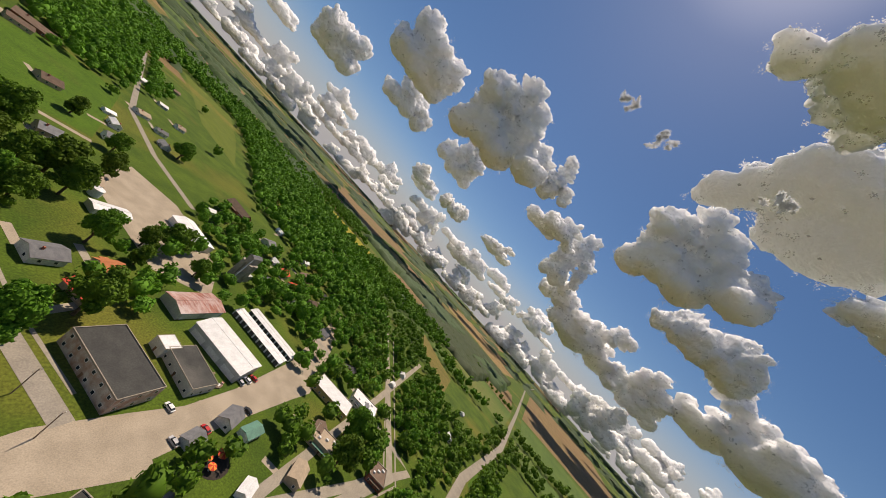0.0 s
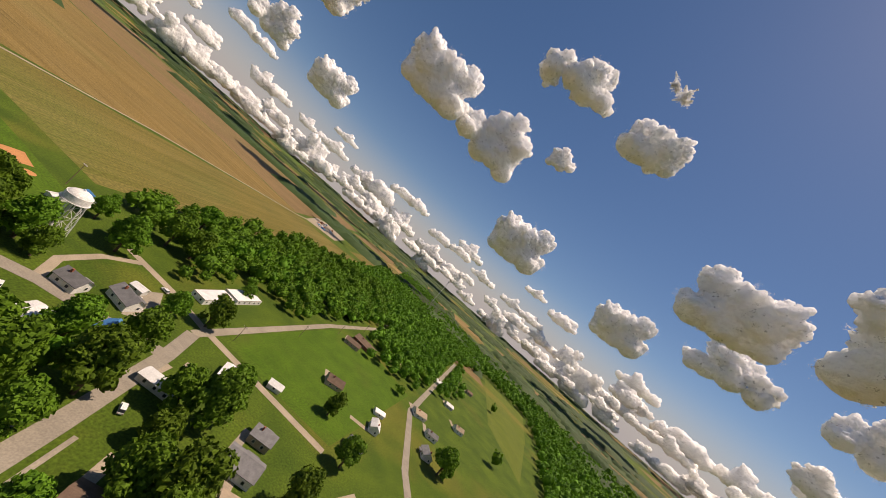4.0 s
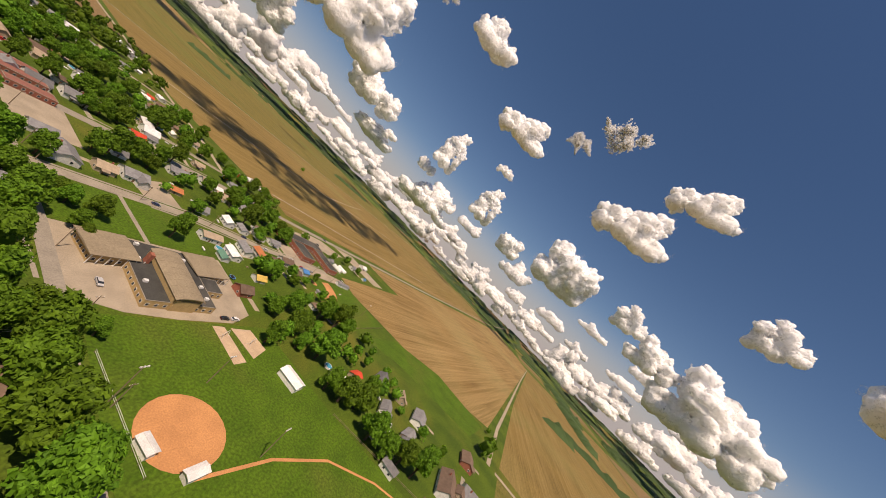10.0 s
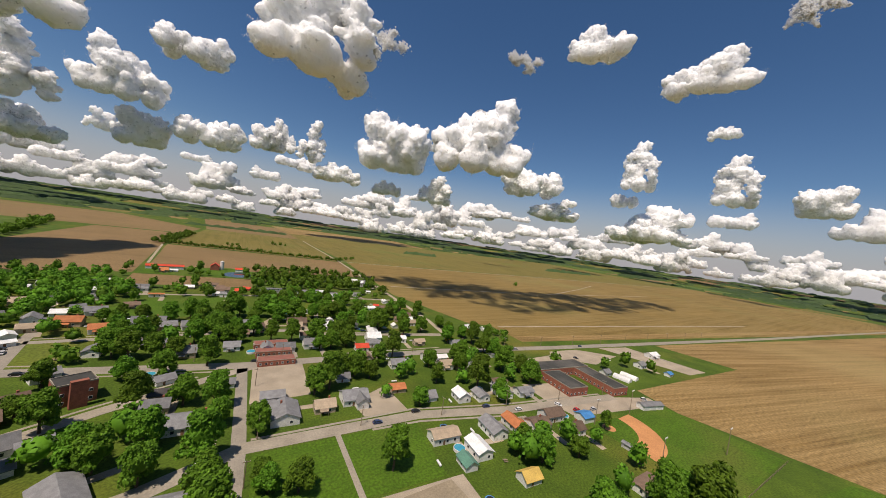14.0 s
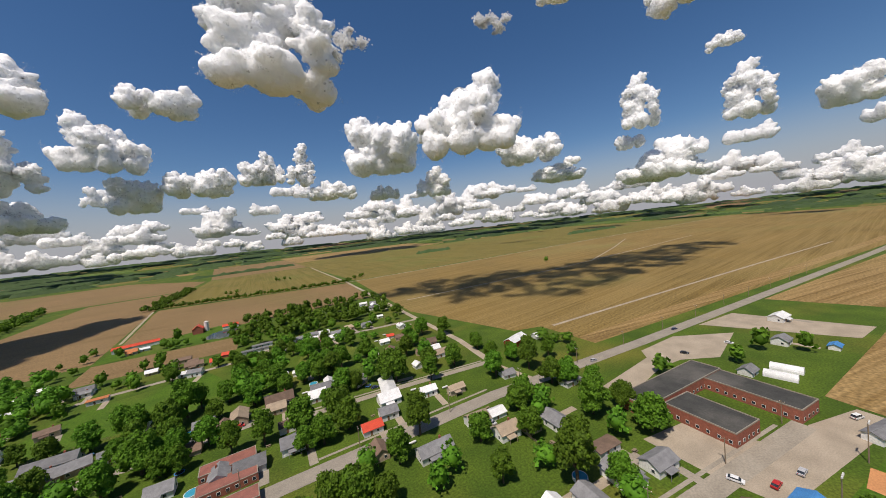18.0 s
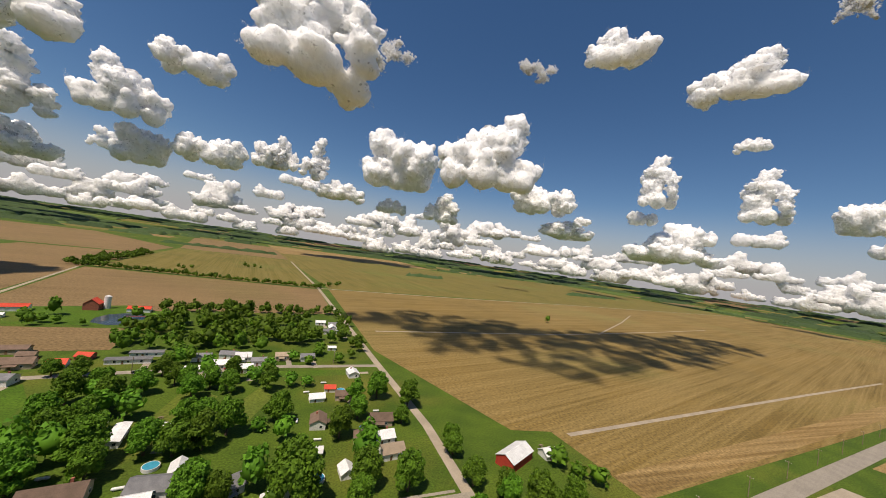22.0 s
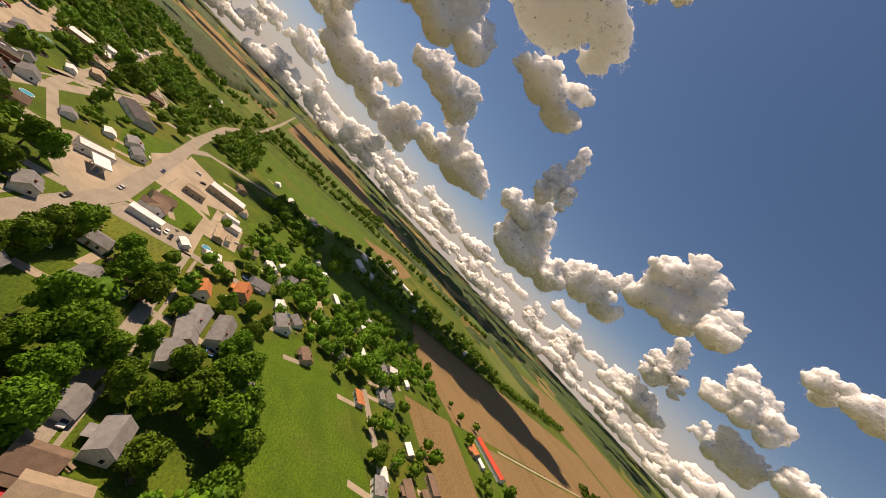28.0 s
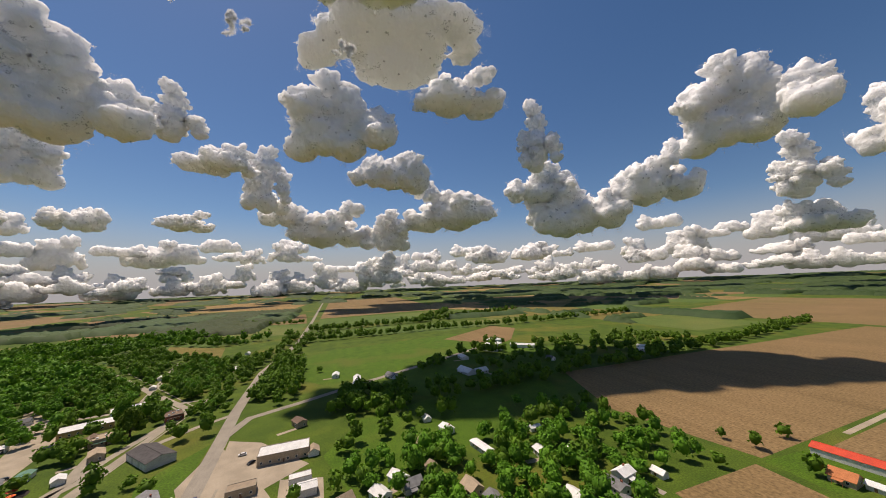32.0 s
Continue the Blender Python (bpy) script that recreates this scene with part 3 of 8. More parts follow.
tree(-91.2, -112.4, 6.3)
tree(76.2, 199.9, 8.6)
tree(-23.4, 245.2, 6.2)
tree(-29.1, 238.4, 7.8)
tree(-195.1, -79.7, 8.6)
tree(-99.2, -87.4, 6.3)
tree(37.1, 110.1, 6.1)
tree(40.4, 231.4, 6.7)
tree(-177.4, -57.8, 6.5)
tree(-55.6, -40.1, 7.9)
tree(-128.9, -140.7, 5.3)
tree(36.4, 190.5, 5.1)
tree(30.7, 109, 6.1)
tree(31.7, 235.6, 6.6)
tree(-54.6, -120.3, 6.5)
tree(39.1, 176.4, 7.7)
tree(-175.7, -129.5, 6.5)
tree(-116.6, 72.1, 6.2)
tree(-32, 217.8, 5.5)
tree(-23.2, 23.2, 3.4)
tree(-143.7, -70.6, 8.6)
tree(-39.1, -99.7, 8.6)
tree(-54.9, -36.2, 6.8)
tree(-35.1, 226.9, 7)
tree(16.4, 235.5, 6.5)
tree(-150.6, -64.5, 7.6)
tree(93.7, 176.8, 6)
tree(-115.3, -76.6, 8.5)
tree(-166.8, -34.6, 5.4)
tree(-36.1, 233.8, 7.8)
tree(-166.7, -42.5, 6.5)
tree(-51.1, -31, 7.7)
tree(2.8, 252, 6.3)
tree(73.3, 92.9, 5.3)
tree(-179.8, 19.6, 8.6)
tree(49.2, 232.7, 6.7)
tree(-124.5, -74.7, 7.6)
tree(29.5, 115.2, 7)
tree(-35.4, -26, 3.8)
tree(-23.3, 29.9, 4.2)
tree(-25.2, 28.4, 5.9)
tree(-199.5, 7.4, 8.6)
tree(-13.6, 41.5, 5.1)
tree(-244.7, -52.2, 8.6)
tree(-132.8, -73, 7.6)
tree(-33.5, 209.3, 6.2)
tree(39.8, 162.5, 7.7)
tree(68.1, 214, 7.7)
tree(-41, 227.6, 7)
tree(-94, 63.9, 6.2)
tree(12.5, 104.4, 7.1)
tree(100.1, 189.5, 6.1)
tree(97.9, 102.6, 5.3)
tree(10.1, 253.9, 7.2)
tree(-90.8, 57.5, 6.2)
tree(-139.4, -152.6, 7.4)
tree(-16.5, 196.5, 6.3)
tree(-255.2, -35.6, 5.4)
tree(21.8, 119.3, 7)
tree(-3.3, 263.1, 7)
tree(-58, -22.8, 6.7)
tree(-49.9, -18.6, 5.6)
tree(4.3, 101.2, 6.2)
tree(-84.6, -147.9, 7.4)
tree(-21.9, 45.2, 5)
tree(-46.6, 220.6, 6.2)
tree(-78.6, -39.6, 8)
tree(108.2, 119.9, 6)
tree(21.9, 175.4, 6.8)
tree(-220.9, -106.9, 6.5)
tree(-28.5, 195.4, 7)
tree(-23.1, 50.9, 4.2)
tree(-93.8, 78, 6.2)
tree(57.1, 240.5, 6.7)
tree(-48.5, 233.5, 6.2)
tree(-45.7, 243.5, 7)
tree(67.1, 230.3, 6)
tree(-40.2, 201.6, 7)
tree(-104.4, 89.6, 6.2)
tree(2.2, 106.8, 5.3)
tree(42, 251.1, 5.8)
tree(27.7, 159.1, 6)
tree(49, 248.7, 5.8)
tree(91.7, 76.7, 7.2)
tree(5.5, 178.1, 6.7)
tree(-44.4, 26.5, 7.6)
tree(-58.9, -13, 7.4)
tree(-78, -154.3, 6.5)
tree(114.7, 183, 6)
tree(-1.6, 270.8, 7.8)
tree(-37.8, 38.7, 6.6)
tree(32, -36.4, 6)
tree(-50.5, 208.3, 4.7)
tree(-81.1, 49.3, 6.2)
tree(116, 123.8, 5.9)
tree(32.8, -37.5, 6)
tree(-44.3, 33.9, 7.4)
tree(-39.5, 193.2, 7.8)
tree(20.6, 160, 6)
tree(-58.3, -156.2, 6.5)
tree(-48, 31.2, 7.5)
tree(-7.2, 180.2, 5.7)
tree(-56.9, -2.2, 8.2)
tree(-40.8, 40.5, 6.5)
tree(-22.4, 77.6, 5.3)
tree(-55.2, 240.1, 6.2)
tree(-54.3, 23, 6.8)
tree(-32.7, 185.4, 5.5)
tree(52.7, -15.7, 5.9)
tree(-25.9, 182.2, 4.7)
tree(-76.6, 52, 7)
tree(28.3, 264.3, 6.5)
tree(-76.2, 45.2, 7)
tree(77.5, 27.4, 4.6)
tree(102.3, 67.8, 4.5)
tree(-38.8, 52.6, 6.5)
tree(100.1, 223.5, 6.9)
tree(-230.6, -143.5, 6.5)
tree(12, 277.9, 6.3)
tree(-61.4, 20.9, 7.7)
tree(77.8, 17.3, 5.6)
tree(-58.1, 31.2, 6.6)
tree(-212.2, -168.4, 6.5)
tree(77.4, 246.4, 6.8)
tree(68.1, 255, 6.8)
tree(124.1, 152.8, 6.5)
tree(-40.1, 66.1, 6.6)
tree(57.7, -31.3, 7.1)
tree(51, -42.7, 5.2)
tree(-3.6, 286.2, 7)
tree(-49.4, 183.7, 6.2)
tree(130.5, 95.8, 7.2)
tree(-75.1, -184.1, 8.6)
tree(-66.5, 234.8, 5.5)
tree(-69.6, 13.9, 7.9)
tree(45, 270.6, 6.6)
tree(59.6, -37.5, 7.2)
tree(-72.4, 79.3, 6.2)
tree(-86.2, -192.1, 9.7)
tree(-67.8, 28.2, 6.7)
tree(-86.9, 102.8, 5.5)
tree(-35.7, 87.4, 6.1)
tree(-59.5, -181.8, 6.5)
tree(71.6, -13.1, 7.8)
tree(-67.4, 73.6, 6.2)
tree(140.2, 175.8, 5)
tree(-305.2, -30, 4.3)
tree(-112.3, 115.7, 4.7)
tree(-123.4, -203.6, 5.4)
tree(68.5, 266.2, 6.7)
tree(-96.7, 115.1, 4.7)
tree(-295.7, 87.5, 8.4)
tree(62, -51.9, 8.5)
tree(140.1, 125.5, 6.1)
tree(49.9, -71.2, 7.6)
tree(41.3, 280.4, 6.5)
tree(-71.7, 199.3, 6.2)
tree(20.8, 289.8, 5.5)
tree(17.6, 291.5, 5.5)
tree(-62.9, 75.6, 5.5)
tree(-98.2, 118.5, 5.5)
tree(53.1, -104.8, 7.6)
tree(66.5, 271.2, 5.9)
tree(97.2, 12.7, 5.5)
tree(53.8, -80.6, 8.6)
tree(4.4, 297.4, 6.2)
tree(-75.9, 211.2, 3.9)
tree(136.2, 73.7, 7)
tree(144.1, 89.7, 5.3)
tree(143.7, 194.9, 5.9)
tree(-55.2, 62.6, 6.4)
tree(54.3, -69.5, 8.6)
tree(-36.9, 101.7, 6.1)
tree(54.3, -115.1, 6.5)
tree(145.5, 120.2, 6.1)
tree(113.3, 237.5, 5.2)
tree(146.5, 161.5, 5.6)
tree(58.6, -80.9, 8.6)
tree(149.1, 166.8, 4.8)
tree(149.6, 107.8, 5.2)
tree(62.5, -88.3, 7.6)
tree(63, -95.4, 7.6)
tree(144.6, 146.2, 6.5)
tree(57.3, 282.7, 6.6)
tree(-75.1, 189.8, 7)
tree(-314.7, 74.3, 8.4)
tree(-39.7, 106.5, 5.2)
tree(147.3, 202.5, 5)
tree(-56, 80.1, 5.7)
tree(-56.2, 163.6, 4.7)
tree(132.8, 226.3, 5.1)
tree(61.5, -124.9, 7.6)
tree(63.4, -122, 7.6)
tree(48.6, 288.4, 5.7)
tree(-82.1, 239.7, 5.5)
tree(-65.5, 167, 5.5)
tree(38.6, 293.2, 4.8)
tree(95.7, -20.7, 7.9)
tree(32.8, 297.5, 4.8)
tree(65, -134.5, 7.6)
tree(-310.2, -109.1, 5.4)
tree(75.6, 281.2, 5.1)
tree(-84.8, 198.9, 6.2)
tree(157.4, 157.9, 6.4)
tree(-41.3, 148.5, 6.6)
tree(-48.3, 108.7, 6)
tree(-64, 110.2, 5.6)
tree(80.1, 279.7, 7.6)
tree(103.7, -20.7, 4.9)
tree(116.3, 252.2, 6)
tree(-140.1, 110.1, 5.5)
tree(82.2, -84.6, 6.5)
tree(-76.3, 167, 6.2)
tree(58.5, 296.9, 4.9)
tree(-97.8, 139.9, 4.7)
tree(-92.8, 225.6, 5.5)
tree(-99.9, 140.8, 4.7)
tree(-124.5, 132, 5.5)
tree(-341.1, -52.1, 4.3)
tree(104.8, -39.9, 7.1)
tree(25.7, 311.8, 4.7)
tree(-7.9, 319.6, 5.5)
tree(111.8, -22.5, 5.8)
tree(-88.1, 184.7, 5.5)
tree(107.3, -43, 7.1)
tree(133.8, 20.9, 3.5)
tree(109.7, -29.8, 7.9)
tree(-83.1, 169.6, 6.2)
tree(-93.4, 244.7, 4.7)
tree(164.7, 148.1, 5.7)
tree(-18.9, 321.1, 4.7)
tree(-48.5, -237.4, 8.6)
tree(-46.4, 313.9, 4.7)
tree(-58.9, 141, 5.6)
tree(-122, 139.6, 6.2)
tree(144.2, 241.9, 6.8)
tree(130.9, 255.9, 6.8)
tree(-287.9, -201.9, 8.6)
tree(-72.8, 141.2, 4.7)
tree(-101.2, 237, 5.5)
tree(-66.1, 307, 4.7)
tree(-135.9, 132.4, 4.7)

# ---- woods and belts ----
def scatter(pts, step, lo, hi, gap=0.0):
    """Spots for trees inside an outline, roughly a step apart."""
    xs, ys = [p[0] for p in pts], [p[1] for p in pts]
    out = []
    for i in range(int((max(xs) - min(xs)) / step) + 1):
        for j in range(int((max(ys) - min(ys)) / step) + 1):
            x = min(xs) + (i + rs.uniform(-0.45, 0.45)) * step
            y = min(ys) + (j + rs.uniform(-0.45, 0.45)) * step
            if inside(x, y, pts) and clear(x, y, gap) and all((x - a) ** 2 + (y - b) ** 2 > (q + lo) ** 2 for a, b, q in GLADES) and all((x - a) ** 2 + (y - b) ** 2 > (0.8 * q + 0.7 * lo) ** 2 for a, b, q in SINGLE):
                out.append((x, y, rs.uniform(lo, hi)))
    return out


def belt(a, b, step, lo, hi, wide=0.0):
    n = int(math.hypot(b[0] - a[0], b[1] - a[1]) / step)
    return [(a[0] + (b[0] - a[0]) * k / n + rs.uniform(-1, 1) * (wide + step * 0.2), a[1] + (b[1] - a[1]) * k / n + rs.uniform(-1, 1) * (wide + step * 0.2), rs.uniform(lo, hi)) for k in range(n + 1)]

FAR_TREES = []
FAR_TREES += [(177, 139, 5), (149, 247, 5.1), (-246, -261, 6.6), (26, 328, 5.5), (-104, 197, 5.5), (-66, 315, 4.7), (114, -145, 4.4), (130, -50, 7.1), (187, 171, 6.4), (-44, -269, 6.6)]
FAR_TREES += [(-97, 165, 5.5), (189, 162, 4.9), (36, 331, 5.5), (189, 93, 6.5), (-52, 332, 4.7), (-101, 169, 5.5), (193, 155, 6.5), (-69, 323, 4.7), (-96, 295, 5.5), (29, 345, 6.2), (-120, 221, 4.7), (-49, 344, 5.5)]
FAR_TREES += [(0, 354, 6.2), (104, 316, 5.2), (-264, -335, 6.6), (-372, -192, 5.5), (-80, 332, 4.7), (-223, -348, 6.6), (-114, 292, 6.2), (23, 360, 6.2), (50, 350, 6.2), (11, 362, 6.2), (-104, 313, 6.2)]
FAR_TREES += [(-60, 353, 4.7), (-6, 367, 6.2), (-109, 309, 5.5), (-75, 346, 4.7), (125, 316, 5.2), (76, 347, 6.4), (-350, -284, 7.7), (-135, 251, 5.5), (40, 366, 6.2), (113, 332, 5.1), (-411, -158, 5.5)]
FAR_TREES += [(-196, 123, 4.7), (-417, -130, 6.6), (180, -178, 8.8), (0, 375, 7), (62, 357, 6.3), (-140, 230, 7), (-60, 364, 6.2), (227, 72, 5.9), (115, 337, 6), (-71, 365, 4.7), (-92, 349, 5.5), (191, -181, 7.5)]
FAR_TREES += [(-107, 335, 5.5), (-220, 108, 4.7), (-145, 193, 3.9), (-129, 305, 6.2), (-148, 223, 6.2), (-1, 386, 5.5), (64, 372, 5.6), (-152, 240, 5.5), (45, 383, 6.3), (-155, 263, 5.5), (12, 398, 5.5), (23, 400, 5.5)]
FAR_TREES += [(253, 68, 6.2), (-119, 352, 5.5), (110, 370, 5.9), (-164, 268, 6.2), (130, 364, 6), (-11, 413, 5.5), (-175, 205, 4.7), (-146, 323, 5.5), (265, 53, 5.4), (-137, 339, 5.5), (5, 419, 6.3)]
FAR_TREES += [(242, -183, 3.8), (-176, 236, 6.2), (-176, 223, 5.5), (-162, 305, 5.5), (23, 421, 5.6), (35, 419, 5.6), (-389, -458, 6.6), (-36, 422, 3.1), (73, 410, 4.9), (-62, 422, 4.7), (-167, 317, 6.2)]
FAR_TREES += [(-181, 277, 5.5), (-51, 428, 4.7), (104, 403, 5), (-138, 369, 6.2), (-155, 346, 6.2), (9, 436, 6.5), (-59, 430, 5.5), (-174, 311, 6.2), (-152, 352, 7), (-69, 434, 6.4), (-11, 445, 6.5)]
FAR_TREES += [(-124, 405, 4.7), (52, 450, 4.1), (-61, 454, 6.5), (-330, 82, 6.8), (-103, 437, 5.5), (-170, 368, 6.2), (-192, 332, 4.7), (-207, 318, 4.7), (-128, 442, 4.7), (-184, 384, 7)]
FAR_TREES += [(-142, 438, 3.1), (-175, 404, 6.2), (-255, 233, 5.5), (-397, 29, 7), (-173, 414, 5.5), (-208, 359, 4.7), (-202, 375, 5.5), (-320, 176, 5.5), (-341, 152, 6.2), (-252, 254, 5.5), (-129, 470, 4.9), (-179, 427, 3.9)]
FAR_TREES += [(-196, 405, 5.5), (-394, 79, 6.7), (-270, 246, 4.7), (-266, 264, 4.7), (-364, 171, 6.2), (-297, 289, 4.7), (-419, 205, 5.5), (530, 450, 5.9), (-625, 170, 5.6)]


# ---- houses ----
ROOF = {
    "grey": material("grey_shingles", (0.20, 0.20, 0.205), (0.15, 0.15, 0.155), 0.5, 0.9, 4.0, vary=0.25),
    "dark": material("dark_shingles", (0.075, 0.07, 0.07), (0.055, 0.05, 0.05), 0.5, 0.9, 4.0, vary=0.2),
    "brown": material("brown_shingles", (0.17, 0.115, 0.085), (0.13, 0.09, 0.065), 0.5, 0.9, 4.0, vary=0.25),
    "tan": material("tan_shingles", (0.36, 0.28, 0.20), (0.29, 0.23, 0.165), 0.5, 0.9, 4.0, vary=0.2),
    "white": material("white_metal_roof", (0.74, 0.74, 0.73), (0.62, 0.62, 0.61), 0.3, 0.5, 3.0, stripes=(0, 0.8, 0.25, (0.5, 0.5, 0.5)), vary=0.12),
    "red": material("red_metal_roof", (0.62, 0.075, 0.035), (0.52, 0.06, 0.03), 0.3, 0.6, 3.0, vary=0.1),
    "orange": material("orange_shingles", (0.46, 0.17, 0.07), (0.37, 0.135, 0.055), 0.5, 0.85, 3.0, vary=0.15),
    "blue": material("blue_metal_roof", (0.06, 0.22, 0.48), (0.05, 0.18, 0.40), 0.3, 0.55, 3.0),
    "green": material("green_metal_roof", (0.10, 0.23, 0.17), (0.08, 0.18, 0.135), 0.3, 0.6, 3.0),
    "yellow": material("yellow_roof", (0.62, 0.42, 0.11), (0.5, 0.34, 0.09), 0.3, 0.7, 3.0),
}
WALL = {
    "white": material("white_siding", (0.74, 0.73, 0.70), (0.64, 0.63, 0.60), 0.4, 0.7, 2.0, vary=0.12),
    "tan": material("tan_siding", (0.44, 0.35, 0.25), (0.36, 0.29, 0.21), 0.4, 0.8, 2.0, vary=0.15),
    "brick": material("red_brick", (0.33, 0.115, 0.075), (0.25, 0.09, 0.06), 0.8, 0.9, 5.0, vary=0.12),
    "metal": material("grey_metal_siding", (0.50, 0.50, 0.49), (0.42, 0.42, 0.41), 0.3, 0.55, 2.0),
}
M["glass"] = material("window_glass", (0.035, 0.045, 0.055), (0.025, 0.03, 0.04), 0.5, 0.08, 1.0, bump=0)
M["trim"] = material("white_trim", (0.76, 0.75, 0.72), (0.68, 0.67, 0.64), 0.6, 0.6, 2.0, bump=0.1)
M["door"] = material("door_paint", (0.22, 0.12, 0.07), (0.16, 0.09, 0.055), 0.6, 0.6, 2.0, vary=0.4)
M["steel"] = material("painted_steel", (0.70, 0.70, 0.69), (0.60, 0.60, 0.59), 0.4, 0.45, 2.0)
M["rust"] = material("rusty_sheet", (0.34, 0.13, 0.09), (0.24, 0.09, 0.065), 0.25, 0.8, 2.0, third=(0.55, 0.5, 0.47), stripes=(118, 0.9, 0.55, (0.55, 0.46, 0.43)))
M["tar"] = material("flat_tar_roof", (0.060, 0.060, 0.055), (0.045, 0.045, 0.042), 0.2, 0.9, 2.0, third=(0.10, 0.095, 0.085))
M["timber"] = material("weathered_timber", (0.26, 0.20, 0.14), (0.19, 0.145, 0.10), 0.8, 0.9, 4.0)


def slab(bm, x, y, z, sx, sy, sz, turn=0.0):
    """Adds an upright box to bm: centre of its base, size, turn in degrees."""
    m = Matrix.Translation((x, y, z + sz / 2)) @ Matrix.Rotation(radians(turn), 4, "Z") @ Matrix.Diagonal((sx, sy, sz, 1))
    bmesh.ops.create_cube(bm, size=1, matrix=m)


def box_mesh(name, sx, sy, sz, mat):
    bm = bmesh.new()
    slab(bm, 0, 0, 0, sx, sy, sz)
    me = bpy.data.meshes.new(name)
    bm.to_mesh(me)
    bm.free()
    me.materials.append(mat)
    return me


def profile(bm, pts, x0, x1):
    """Extrudes an outline (y, z) along x."""
    a = [bm.verts.new((x0, y, z)) for y, z in pts]
    b = [bm.verts.new((x1, y, z)) for y, z in pts]
    n = len(pts)
    bm.faces.new(a[::-1])
    bm.faces.new(b)
    for i in range(n):
        bm.faces.new((a[i], a[(i + 1) % n], b[(i + 1) % n], b[i]))


def gable_roof(bm, length, width, eave, ridge, over=0.45, thick=0.18):
    s = (ridge - eave) / (width / 2)
    y, z = width / 2 + over, eave - over * s
    profile(bm, [(-y, z), (-y, z + thick), (0, ridge + thick), (y, z + thick), (y, z), (0, ridge)], -length / 2 - over, length / 2 + over)


def gable_wall(bm, length, width, eave, ridge):
    profile(bm, [(-width / 2, 0), (-width / 2, eave), (0, ridge), (width / 2, eave), (width / 2, 0)], -length / 2, length / 2)


FRAME = box_mesh("window", 1.25, 0.10, 1.35, M["trim"])
PANE = box_mesh("pane", 1.03, 0.06, 1.12, M["glass"])
DOOR = box_mesh("door", 0.95, 0.10, 2.05, M["door"])


def child(name, me, parent, x, y, z, turn=0.0):
    ob = new(name, me)
    ob.parent = parent
    ob.matrix_basis = pose(x, y, z, 0, 0, turn)
    return ob


def window_on(parent, x, y, z, turn):
    f = child("window", FRAME, parent, x, y, z, turn)
    child("pane", PANE, f, 0, -0.03, 0.115)
    return f


NAMES = {"grey": "grey shingle", "dark": "dark shingle", "brown": "brown shingle", "tan": "tan shingle", "white": "white metal", "red": "bright red metal",
         "orange": "orange-brown shingle", "blue": "blue metal", "green": "green metal", "yellow": "yellow sheet"}


HOMES = []


